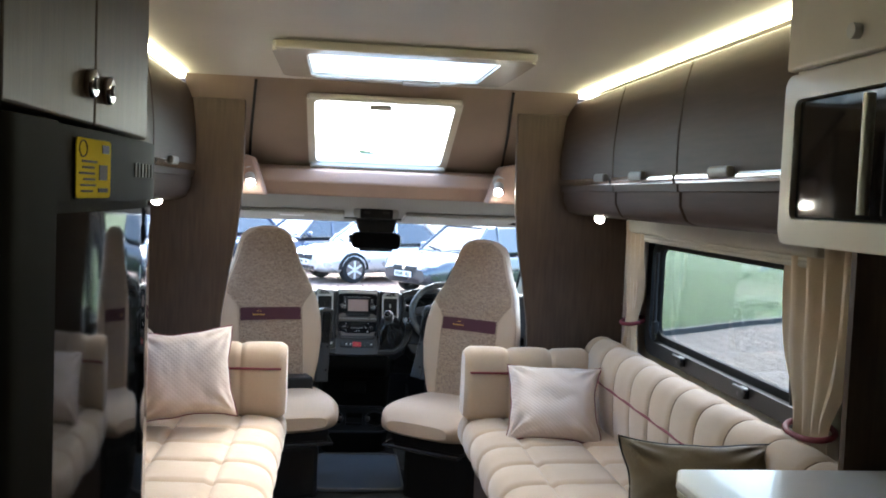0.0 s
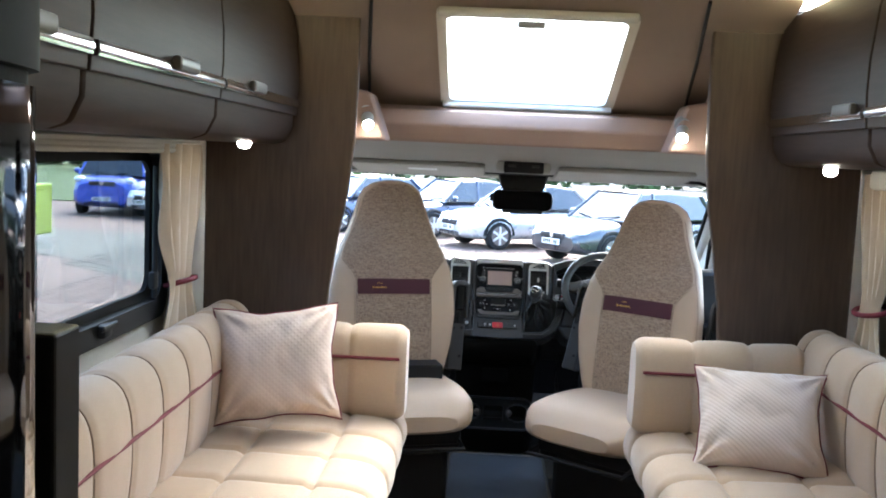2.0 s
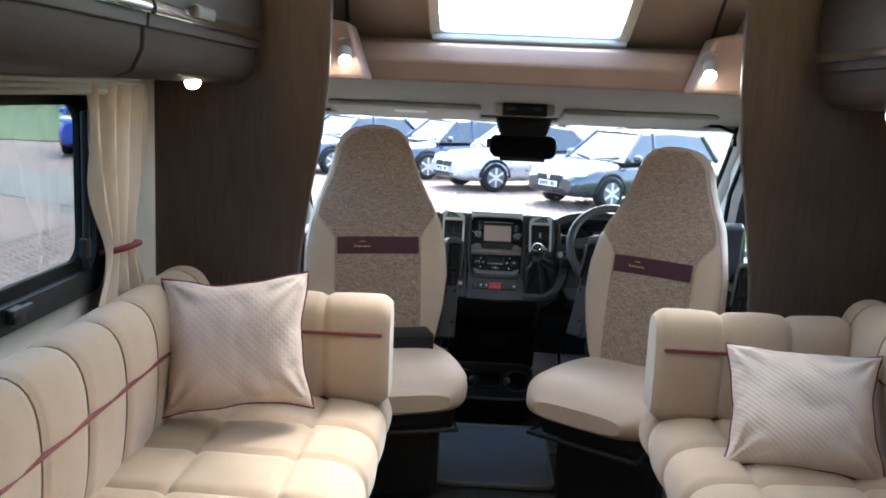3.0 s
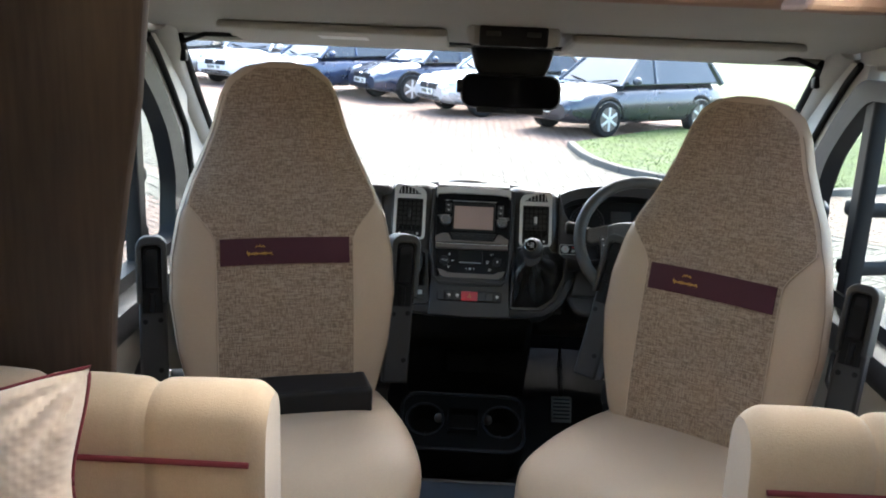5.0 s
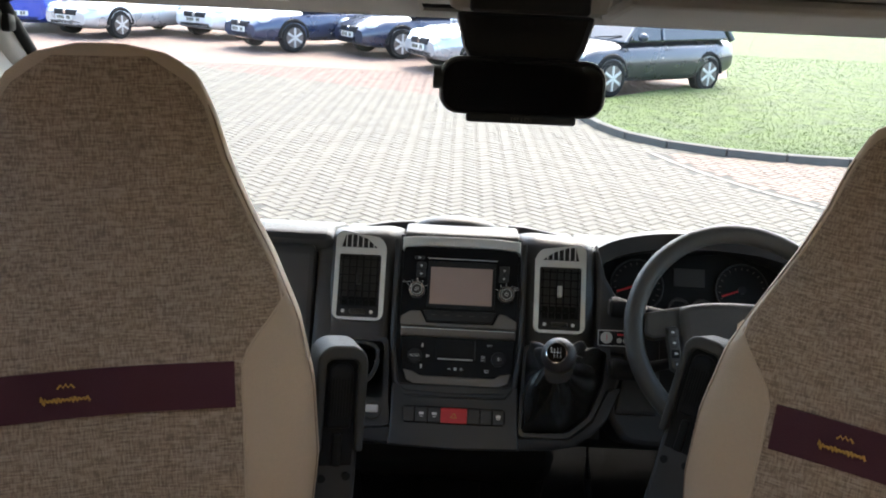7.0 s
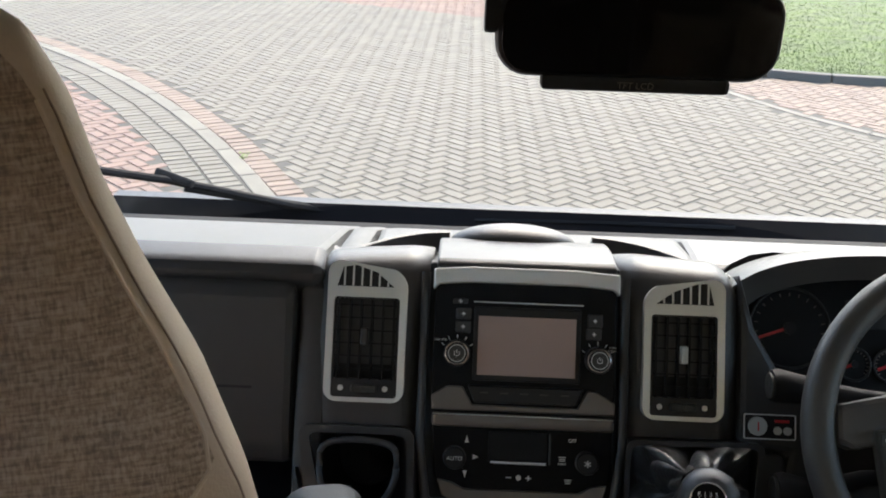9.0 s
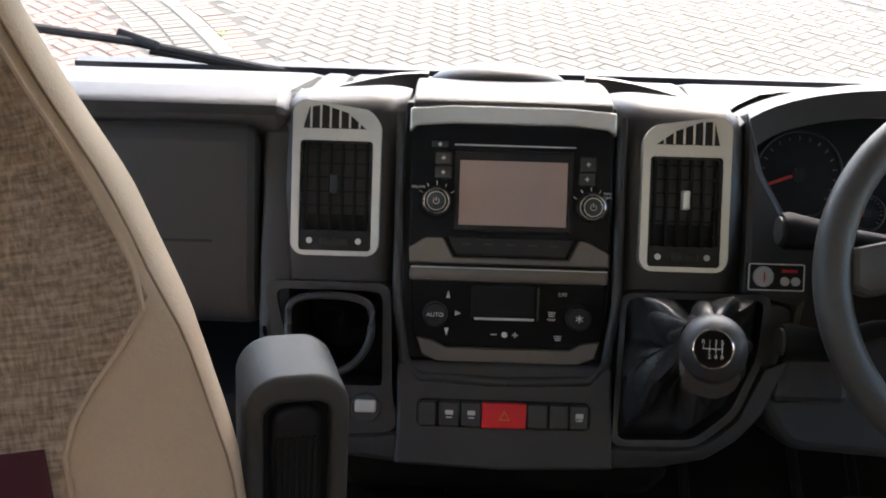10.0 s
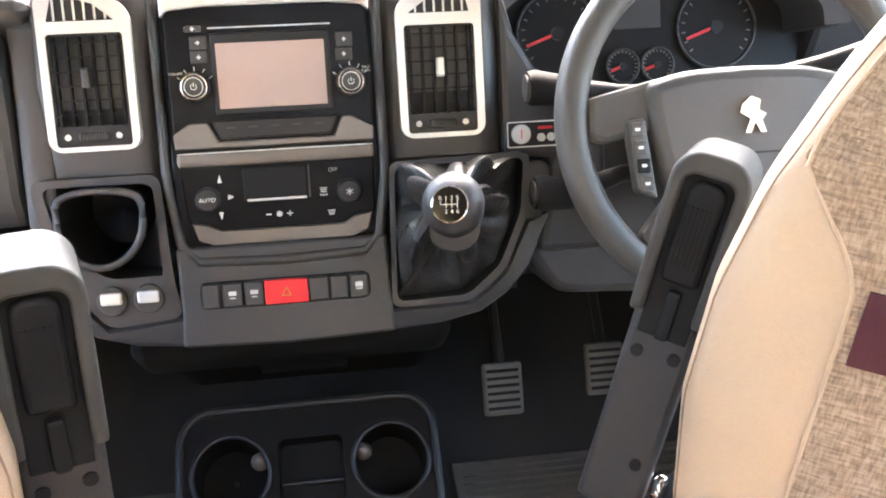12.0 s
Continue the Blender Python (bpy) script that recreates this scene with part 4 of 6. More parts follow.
# ---- dashboard: built in the frame of the raked centre console (x across, y into the dash, z up the rake) ----
CONSOLE = pose(-0.055, 5.12, 0.92, -26.6, 0, 0)
INV = CONSOLE.inverted()
db = empty("dashboard", CONSOLE, "charcoal moulded dashboard with a raked centre console", "dashboard")


def world_prism(outline, a, b, bevel=0.01):
    """A dash piece drawn in world (y, z), pushed along x from a to b, brought into the console's frame."""
    return xf(prism(outline, "x", a, b, bevel), INV)


# passenger side: ledge on top, glove box door, dark space under it
part("top_pad", world_prism([(5.104, 0.906), (5.112, 0.917), (5.15, 0.922), (5.36, 0.868), (5.55, 0.797), (5.705, 0.728), (5.72, 0.60), (5.30, 0.60), (5.12, 0.85)], -0.80, -0.285, 0.012), DASH, db, "charcoal top pad with a shelf")
for xa, xb, front in ((-0.284, -0.246, [(5.20, 0.66), (5.15, 0.895), (5.17, 0.908)]), (-0.245, 0.172, [(5.20, 0.66), (5.16, 0.87), (5.20, 0.890)]), (0.173, 0.597, [(5.275, 0.60), (5.262, 0.87)]), (0.598, 0.975, [(5.20, 0.66), (5.16, 0.90), (5.20, 0.918)])):
    part("top_pad", world_prism(front + [(5.36, 0.868), (5.55, 0.797), (5.705, 0.728), (5.72, 0.60)], xa, xb, 0.010), DASH, db, "charcoal top pad")
part("dash_end", world_prism([(5.25, 0.76), (5.27, 0.785), (5.36, 0.80), (5.55, 0.765), (5.705, 0.715), (5.72, 0.50), (5.30, 0.50)], -0.975, -0.801, 0.02), DASH, db, "charcoal end of the dash beside the door")
part("glove_box_door", world_prism([(5.104, 0.901), (5.092, 0.893), (5.03, 0.74), (5.03, 0.70), (5.07, 0.69), (5.14, 0.85)], -0.80, -0.314, 0.010), DASH, db, "charcoal glove box door")
part("glove_seam", world_prism([(5.0500, 0.7905), (5.0490, 0.7882), (5.07, 0.785), (5.07, 0.795)], -0.79, -0.36, 0.0), BLACK, db)
part("side_panel", world_prism([(5.110, 0.895), (5.02, 0.72), (5.0, 0.66), (5.20, 0.60), (5.22, 0.90)], -0.312, -0.278, 0.008), DASH, db)
part("lower_shelf", world_prism([(5.03, 0.60), (5.02, 0.57), (5.30, 0.52), (5.30, 0.62)], -0.96, -0.305, 0.01), BLACK, db)

# centre stack: two rounded pillars that carry the vents, and the panel between them
for s in (-1, 1):
    stations = []
    for k in range(19):
        e = -1 + 2 * k / 18
        u = s * (0.178 + 0.072 * e)
        r = max(0.0, (abs(e) - 0.55) / 0.45) ** 2
        yf, zt = 0.026 * r, 0.013 - 0.005 * (e + 1) - (0.020 * r if e > 0 else 0.002 * r)
        dip = 0.012 * max(0.0, 1 - ((e - 0.05) / 0.75) ** 2)
        stations.append([(u, y, z) for y, z in ((0.17, -0.205), (0.02 + yf, -0.197), (0.004 + yf, -0.185), (-0.003 + yf, -0.09), (yf, zt - 0.022), (yf + 0.005, zt - 0.009), (yf + 0.016, zt), (yf + 0.036, zt + 0.009), (yf + 0.052, zt + 0.013), (yf + 0.058, zt + 0.010), (yf + 0.062, zt + 0.010 - dip), (yf + 0.11, zt + 0.012 - dip), (0.17, zt + 0.012))])
    if s < 0:
        stations.reverse()
    part("vent_pillar", loft(stations, True, True), DASH, db, "charcoal rounded pillar round the vent")
    ridge = []
    for k in range(15):
        t = k / 14
        u = s * (0.240 - 0.150 * t)
        z, y = 0.002 + 0.048 * math.sin(t * math.pi / 2), 0.035 + 0.085 * math.sin(t * math.pi / 2)
        ridge.append([(u, y + a, z + c) for a, c in ((-0.003, -0.045), (-0.003, -0.003), (0.001, 0.0), (0.006, -0.001), (0.03, -0.02), (0.03, -0.045))])
    if s < 0:
        ridge.reverse()
    part("ridge", loft(ridge, True, True), DASH, db, "curved ridge behind the vent")
part("console_core", prism([(0.012, 0.002), (0.012, -0.29), (0.16, -0.29), (0.16, 0.03)], "x", -0.109, 0.109, 0.002), BLACK, db)
part("flap", prism([(-0.007, -0.006), (-0.006, 0.002), (0.0, 0.007), (0.03, 0.021), (0.06, 0.031), (0.090, 0.038), (0.12, 0.03), (0.03, -0.006)], "x", -0.101, 0.103, 0.003), DASH, db, "charcoal lidded tray on top")
part("top_hump", ball(1.0, (-0.010, 0.122, 0.036), (0.080, 0.048, 0.026), 36), DASH, db, "smooth rounded hump")

def soften(pts, d=0.012, n=4):
    """An outline with every corner rounded off over the distance d."""
    out = []
    for i, p in enumerate(pts):
        p, a, c = Vector(p), Vector(pts[i - 1]), Vector(pts[(i + 1) % len(pts)])
        p0 = p + (a - p).normalized() * min(d, (a - p).length * 0.45)
        p1 = p + (c - p).normalized() * min(d, (c - p).length * 0.45)
        for k in range(n + 1):
            t = k / n
            q = p0 * (1 - t) ** 2 + p * 2 * t * (1 - t) + p1 * t ** 2
            out.append((q[0], q[1]))
    return out


def vent(u, w, label):
    """A tall face vent: silver bezel with a slatted quarter above, a grille of blades, a thumb wheel."""
    side = -1 if u < 0 else 1
    bezel = [(x, z - (0.016 * max(0.0, -side * (x - u) / 0.045) ** 1.5 if z > w else 0.0)) for x, z in rrect(0.090, 0.158, 0.014, (u, w), 6)]
    ob = part("air_vent", ring_plate(bezel, rrect(0.074, 0.112, 0.004, (u, w - 0.018), 6), "y", -0.012, 0.006), SILVER, db, label)
    part("back", span(u - 0.038, u + 0.038, -0.001, 0.006, w - 0.076, w + 0.040), MATTBLACK, ob)
    for k in range(6):
        x = u - 0.031 + k * 0.0124
        part("blade", span(x - 0.0012, x + 0.0012, -0.0105, 0.001, w - 0.054, w + 0.035), MATTBLACK, ob)
    for k in range(6):
        z = w - 0.042 + k * 0.0142
        part("cross_blade", span(u - 0.034, u + 0.034, -0.0112, -0.0085, z - 0.0009, z + 0.0009), MATTBLACK, ob)
    part("frame", ring_plate(rrect(0.0755, 0.1135, 0.004, (u, w - 0.018)), rrect(0.068, 0.090, 0.003, (u, w - 0.0085)), "y", -0.010, 0.003), BLACK, ob)
    part("tab", box(0.008, 0.014, 0.020, (u - 0.001, -0.013, w - 0.006), 0.002), SILVER if u > 0 else DASH, ob)
    part("thumb_wheel", join(box(0.030, 0.010, 0.0085, (u, -0.010, w - 0.064), 0.003), *[box(0.001, 0.012, 0.0088, (u - 0.012 + 0.003 * q, -0.0105, w - 0.064)) for q in range(9)]), DASH2, ob)
    for x in (-0.026, 0.024):
        part("dot", cyl(0.0032, 0.001, (u + x, -0.0106, w - 0.064), (90, 0, 0), 14), PRINT, ob)
    # slatted quarter, rounded on its outer top corner
    s = -1 if u < 0 else 1
    q0, q1 = (u - 0.034, u + 0.030) if s < 0 else (u - 0.032, u + 0.032)
    quarter = [(q0, w + 0.050), (q0 + 0.006, w + 0.071), (q0 + 0.02, w + 0.074), (q0 + 0.045, w + 0.066), (q1, w + 0.050)] if s < 0 else [(q0, w + 0.050), (q0 + 0.02, w + 0.064), (q0 + 0.044, w + 0.073), (q1 - 0.006, w + 0.074), (q1, w + 0.050)]
    part("slot", prism(quarter, "y", -0.0135, -0.010), BLACK, ob)
    tops = sorted(p for p in quarter)
    for k in range(6):
        x = q0 + 0.008 + 0.0098 * k
        zt = float(np.interp(x, [p[0] for p in tops if p[1] > w + 0.0505 or p in (tops[0], tops[-1])], [p[1] for p in tops if p[1] > w + 0.0505 or p in (tops[0], tops[-1])]))
        part("slot_rib", span(x - 0.0010, x + 0.0010, -0.0148, -0.0120, w + 0.0505, max(w + 0.0515, zt)), SILVER, ob)


vent(-0.178, -0.080, "silver-framed air vent with black blades")
vent(0.178, -0.086, "silver-framed air vent with black blades")

# radio panel
radio = part("radio", prism(rrect(0.206, 0.150, 0.020, (0.001, -0.089), 6), "y", -0.004, 0.014, 0.002), GLOSSDASH, db, "gloss black radio panel with a touch screen")
part("silver_band", prism([(-0.104, -0.030), (-0.104, -0.006), (-0.06, -0.0025), (0.06, -0.0025), (0.106, -0.006), (0.106, -0.030), (0.098, -0.0235), (0.06, -0.0205), (-0.06, -0.0205), (-0.097, -0.0235)], "y", -0.010, 0.012, 0.002), SILVER, radio, "satin silver band")
part("screen_border", span(-0.057, 0.0635, -0.0066, -0.003, -0.130, -0.047, 0.002), BLACK, radio)
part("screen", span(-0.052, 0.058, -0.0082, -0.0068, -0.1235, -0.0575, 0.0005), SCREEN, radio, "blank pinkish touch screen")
part("disc_slot", span(-0.058, 0.066, -0.0052, -0.0042, -0.0425, -0.0412), SILVER, radio)
for x, z in ((-0.075, -0.100), (0.083, -0.102)):
    k = part("knob", join(cyl(0.0150, 0.016, (x, -0.012, z), (90, 0, 0), 32, bevel=0.002)), BLACK, radio)
    part("knob_ring", tube([(x + 0.0125 * math.cos(a), -0.0205, z + 0.0125 * math.sin(a)) for a in [2 * math.pi * q / 32 for q in range(32)]], 0.0011, 8, True), CHROME, k, "chrome ring")
    part("knob_cap", cyl(0.0095, 0.003, (x, -0.0215, z), (90, 0, 0), 28, bevel=0.001), DASH2, k)
    part("inner_ring", tube([(x + 0.0092 * math.cos(a), -0.0230, z + 0.0092 * math.sin(a)) for a in [2 * math.pi * q / 28 for q in range(28)]], 0.0006, 6, True), SILVER, k)
    part("power_mark", join(tube([(x + 0.003 * math.cos(a), -0.0233, z + 0.003 * math.sin(a)) for a in [radians(125 + 290 * q / 14) for q in range(15)]], 0.0004, 5), box(0.0008, 0.0008, 0.004, (x, -0.0233, z + 0.002))), PRINT, k)
    for q in range(5):
        a = radians(30 + q * 30)
        part("tick", box(0.0008, 0.0005, 0.004, (x + 0.0185 * math.cos(a), -0.0045, z + 0.0185 * math.sin(a)), 0, turn=(0, 90 - math.degrees(a), 0)), PRINT, radio)
for x, z, hh in ((-0.073, -0.042, 0.006), (-0.069, -0.056, 0.013), (-0.069, -0.0705, 0.013), (0.079, -0.0585, 0.015), (0.078, -0.0735, 0.013)):
    b = part("button", box(0.017, 0.003, hh, (x, -0.0055, z), 0.0012), DASH, radio)
    part("symbol", join(box(0.0045, 0.0005, 0.0012, (x, -0.0073, z)), box(0.0012, 0.0005, 0.0045, (x, -0.0073, z))), PRINT, b)
part("button_bar", prism([(-0.062, -0.135), (0.068, -0.135), (0.060, -0.1545), (-0.054, -0.1545)], "y", -0.010, 0.008, 0.002), BLACK, radio)
for k in range(5):
    part("button_print", box(0.009, 0.0006, 0.0016, (-0.043 + k * 0.0225, -0.0104, -0.143)), DASH2, radio)
part("lower_trim", prism([(-0.102, -0.148), (-0.085, -0.137), (-0.067, -0.137), (-0.056, -0.157), (0.062, -0.157), (0.072, -0.137), (0.082, -0.137), (0.104, -0.150), (0.103, -0.1635), (-0.101, -0.1635)], "y", -0.008, 0.012, 0.0015), BROWNGREY, radio, "warm grey gloss trim")

# heater panel
hv = part("heater_panel", prism([(-0.101, -0.168), (0.103, -0.168), (0.101, -0.235), (0.094, -0.256), (0.075, -0.264), (-0.070, -0.264), (-0.088, -0.256), (-0.096, -0.235)], "y", -0.002, 0.014, 0.002), GLOSSDASH, db, "black heater control panel")
part("top_bar", box(0.203, 0.016, 0.0145, (0.001, -0.004, -0.1745), 0.004), BROWNGREY, hv, "warm grey bar")
part("bright_line", box(0.200, 0.002, 0.0010, (0.001, -0.0125, -0.1675)), SILVER, hv)
part("base_trim", prism([(-0.092, -0.240), (-0.075, -0.243), (-0.062, -0.250), (0.066, -0.250), (0.078, -0.243), (0.097, -0.240), (0.092, -0.258), (0.075, -0.265), (-0.070, -0.265), (-0.086, -0.258)], "y", -0.008, 0.012, 0.0015), BROWNGREY, hv, "warm grey trim")
part("display", span(-0.036, 0.030, -0.004, 0.0, -0.220, -0.186, 0.001), MATTBLACK, hv)
part("display_edge", box(0.062, 0.004, 0.0026, (-0.002, -0.006, -0.2195), 0.001), SILVER, hv)
part("display_side", box(0.002, 0.004, 0.034, (0.0325, -0.006, -0.203), 0.0008), DASH2, hv)
for x in (-0.073, 0.074):
    k = part("dial", cyl(0.0125, 0.014, (x, -0.008, -0.216), (90, 0, 0), 28, bevel=0.002), BLACK, hv)
    part("dial_ring", tube([(x + 0.0125 * math.cos(a), -0.004, -0.216 + 0.0125 * math.sin(a)) for a in [2 * math.pi * q / 28 for q in range(28)]], 0.0008, 6, True), DASH2, k)


def text(name, body, size, at, parent, mat, turn=(90, 0, 0)):
    """Raised print in the built-in letters, as a mesh."""
    cu = bpy.data.curves.new(name, "FONT")
    cu.body, cu.size, cu.extrude, cu.align_x, cu.align_y = body, size, 0.0003, "CENTER", "CENTER"
    tmp = bpy.data.objects.new(name + "_curve", cu)
    me = bpy.data.meshes.new_from_object(tmp)
    bpy.data.objects.remove(tmp)
    me.materials.clear()
    me.materials.append(mat)
    me.transform(pose(*at, *turn))
    ob = new(name, me)
    ob.parent = parent
    return ob


text("lettering", "AUTO", 0.0062, (-0.073, -0.0155, -0.216), hv, PRINT)
text("lettering", "OFF", 0.0055, (0.058, -0.003, -0.193), hv, PRINT)
text("lettering", "MAX", 0.0040, (0.047, -0.003, -0.219), hv, PRINT)
text("lettering", "VOLUME", 0.0036, (-0.094, -0.0045, -0.086), radio, PRINT)
text("lettering", "TUNE", 0.0034, (0.100, -0.0045, -0.088), radio, PRINT)
text("lettering", "SCROLL", 0.0030, (0.100, -0.0045, -0.0915), radio, PRINT)
for x, z, a in ((-0.060, -0.196, 0), (-0.050, -0.215, 90), (-0.061, -0.234, 180)):
    t = [(math.sin(radians(a + q)) * 0.0036, math.cos(radians(a + q)) * 0.0046) for q in (0, 140, 220)]
    part("arrow", prism([(x + p, z + r) for p, r in t], "y", -0.0035, -0.002), PRINT, hv)
for x in (-0.012, 0.010):
    part("fan_mark", join(box(0.006, 0.0008, 0.0010, (x, -0.003, -0.236)), *([box(0.0010, 0.0008, 0.006, (x, -0.003, -0.236))] if x > 0 else [])), PRINT, hv)
part("fan_mark", join(*[box(0.0022, 0.0008, 0.006, (-0.001, -0.003, -0.236), 0.0, turn=(0, a, 0)) for a in (0, 60, 120)]), PRINT, hv)
part("snow_mark", join(*[box(0.0009, 0.0008, 0.008, (0.074, -0.0155, -0.216), 0.0, turn=(0, a, 0)) for a in (0, 60, 120)]), PRINT, hv)
for x, z in ((0.047, -0.2115), (0.054, -0.236)):
    part("symbol", join(*[box(0.008 - q * 0.001, 0.0008, 0.0009, (x, -0.003, z - q * 0.002)) for q in range(3)]), PRINT, hv)

# lower body of the console, with the button strip
main = [(-0.110, -0.264), (0.110, -0.264), (0.1125, -0.3475), (0.115, -0.371), (0.0, -0.375), (-0.112, -0.371), (-0.1095, -0.3385)]
pieces = [prism(main, "y", -0.014, 0.12, 0.004, 3)]
for top, foot in (([(-0.1095, -0.3385), (-0.15, -0.343), (-0.186, -0.3455), (-0.216, -0.310), (-0.2395, -0.275), (-0.249, -0.235)], [(-0.112, -0.371), (-0.16, -0.366), (-0.20, -0.354), (-0.230, -0.325), (-0.250, -0.282), (-0.2515, -0.235)]),
                  ([(0.1125, -0.3475), (0.16, -0.347), (0.200, -0.3455), (0.222, -0.330), (0.2405, -0.313), (0.266, -0.26)], [(0.115, -0.371), (0.165, -0.368), (0.210, -0.359), (0.240, -0.340), (0.264, -0.315), (0.288, -0.26)])):
    pieces.append(loft([[(u, -0.009, v), (u, -0.013, v - 0.003), (p, -0.011, q + 0.006), (p, -0.004, q), (p, 0.12, q), (u, 0.12, v)] for (u, v), (p, q) in zip(top, foot)]))
part("lower_body", join(*pieces), DASH, db, "charcoal moulded lower console")
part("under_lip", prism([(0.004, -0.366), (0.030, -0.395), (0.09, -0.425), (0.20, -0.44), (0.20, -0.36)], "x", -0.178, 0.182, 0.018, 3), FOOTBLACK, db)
for s in (-1, 1):
    part("console_rail", tube([(s * 0.113, 0.0, -0.01), (s * 0.113, -0.004, -0.20), (s * 0.104, -0.008, -0.262), (s * 0.086, -0.012, -0.280), (0.0, -0.013, -0.283)], 0.0055, 10), DASH, db)
part("switch_strip", prism(rrect(0.178, 0.029, 0.008, (0.0, -0.3165)), "y", -0.0165, 0.0, 0.002), MATTBLACK, db)
for x, w2 in ((-0.078, 0.018), (-0.0555, 0.020), (-0.033, 0.020), (0.0345, 0.021), (0.056, 0.019), (0.077, 0.019)):
    b = part("switch", box(w2, 0.006, 0.025, (x, -0.0175, -0.3165), 0.0015), DASH, db)
    if x in (-0.0555, -0.033, 0.077):
        part("symbol", join(box(0.008, 0.0006, 0.0045, (x, -0.0208, -0.3145), 0.0), box(0.006, 0.0006, 0.0012, (x, -0.0208, -0.3195))), PRINT, b)
hz = part("hazard_switch", box(0.0455, 0.007, 0.0262, (0.0005, -0.0185, -0.3165), 0.0015), RED, db, "red hazard switch")
part("triangle", loft([[(0.0005 + r * math.sin(radians(q)), y, -0.3175 + r * math.cos(radians(q))) for q in (0, 120, 240)] for r, y in ((0.0065, -0.0221), (0.0065, -0.0227), (0.0045, -0.0227), (0.0045, -0.0221))], True, False), GOLD, hz)
text("lettering", "ASR", 0.0045, (0.077, -0.0210, -0.3135), db, PRINT)
text("lettering", "OFF", 0.0045, (0.077, -0.0210, -0.3185), db, PRINT)

# cubby with cup ring and sockets
cub = part("cubby", ring_plate(soften([(-0.249, -0.186), (-0.119, -0.186), (-0.115, -0.30), (-0.108, -0.338), (-0.185, -0.345), (-0.235, -0.28)], 0.014), soften([(-0.238, -0.194), (-0.127, -0.194), (-0.125, -0.29), (-0.128, -0.292), (-0.180, -0.292), (-0.222, -0.26)], 0.012), "y", -0.010, 0.05), DASH, db, "grey cubby surround")
part("hollow", span(-0.245, -0.119, 0.12, 0.13, -0.345, -0.188), BLACK, cub)
part("socket_plate", prism([(-0.196, -0.292), (-0.122, -0.292), (-0.112, -0.336), (-0.183, -0.341)], "y", -0.006, 0.02, 0.003), DASH, cub)
dring = [(-0.178 + 0.042 * math.cos(a) * (1 if math.sin(a) < 0 else 1.0), -0.030 - 0.012 * (math.sin(a) < 0) * abs(math.sin(a)), -0.228 + (0.030 if math.sin(a) > 0 else 0.046) * math.copysign(abs(math.sin(a)) ** (0.35 if math.sin(a) > 0 else 1.0), math.sin(a))) for a in [2 * math.pi * q / 40 for q in range(40)]]
part("cup_ring", tube(dring, 0.004, 10, True), DASH, cub)
part("cup_well", loft([[(-0.178 + (p[0] + 0.178) * k, p[1] + d, -0.228 + (p[2] + 0.228) * k) for p in dring] for k, d in ((1.0, 0.0), (0.95, 0.04), (0.85, 0.13), (0.01, 0.131))], True, False), MATTBLACK, cub)
for x in (-0.178, -0.141):
    so = part("socket", cyl(0.0155, 0.012, (x, -0.012, -0.314), (90, 0, 0), 24, bevel=0.002), DASH2, cub, "grey capped power socket")
    part("cap_tab", box(0.022, 0.005, 0.013, (x, -0.0195, -0.311), 0.003), SILVER, so)

# gear lever
gear = part("gear_surround", ring_plate(soften([(0.117, -0.188), (0.270, -0.186), (0.266, -0.25), (0.240, -0.312), (0.200, -0.345), (0.112, -0.347)], 0.012, 6), soften([(0.123, -0.194), (0.263, -0.192), (0.258, -0.25), (0.233, -0.307), (0.196, -0.338), (0.118, -0.340)], 0.010, 6), "y", -0.010, 0.04), DASH, db, "charcoal gear lever surround")
part("surround_wing", prism(soften([(0.262, -0.196), (0.300, -0.198), (0.285, -0.255), (0.240, -0.330), (0.20, -0.350), (0.236, -0.312), (0.262, -0.25)], 0.02), "y", 0.0, 0.05, 0.004), DASH, db)
part("well", span(0.117, 0.26, 0.036, 0.05, -0.345, -0.188), BLACK, gear)
# gaiter: folded leather skin from the surround up to the lever
base = [(0.124, -0.195), (0.19, -0.194), (0.262, -0.193), (0.257, -0.25), (0.232, -0.306), (0.19, -0.337), (0.119, -0.339), (0.122, -0.26)]
ring0 = []
for i in range(8):
    a, b = base[i], base[(i + 1) % 8]
    for q in range(14):
        ring0.append((a[0] + (b[0] - a[0]) * q / 14, a[1] + (b[1] - a[1]) * q / 14))
top_c = Vector((0.160, -0.150, -0.214))
rings = []
for k in range(21):
    t = k / 20
    ring = []
    for i, (x, z) in enumerate(ring0):
        ang = 2 * math.pi * i / len(ring0)
        p = Vector((x, 0.012, z))
        g = t ** 0.75
        c = p.lerp(top_c, g)
        rr = Vector((x - 0.19, 0, z + 0.26)).normalized()
        fold = 0.038 * (abs(math.sin(2.5 * ang + 1.6 * t + 0.9)) ** 0.7 - 0.66) * math.sin(math.pi * min(1, t * 1.15)) + 0.011 * (abs(math.sin(5.5 * ang - 5 * t)) - 0.6) * math.sin(math.pi * t)
        c += rr * (fold + 0.017 * g)
        c.y += 0.014 * (abs(math.sin(3.5 * ang + 2)) - 0.6) * math.sin(math.pi * t) - 0.012 * math.sin(math.pi * min(1, 1.6 * t))
        ring.append(tuple(c))
    rings.append(ring)
part("gaiter", loft(rings, True, False), LEATHER, gear, "folded black leather gaiter")
kn = INV @ Vector((0.100, 4.836, 0.822))
axis = (INV.to_3x3() @ (Vector((-0.11, 4.215, 1.25)) - Vector((0.100, 4.836, 0.822)))).normalized()
aim = axis.to_track_quat("Z", "Y").to_matrix().to_4x4()
KN = Matrix.Translation(kn) @ aim
KNF = KN @ Matrix.Diagonal((0.80, 0.80, 1.0, 1.0))
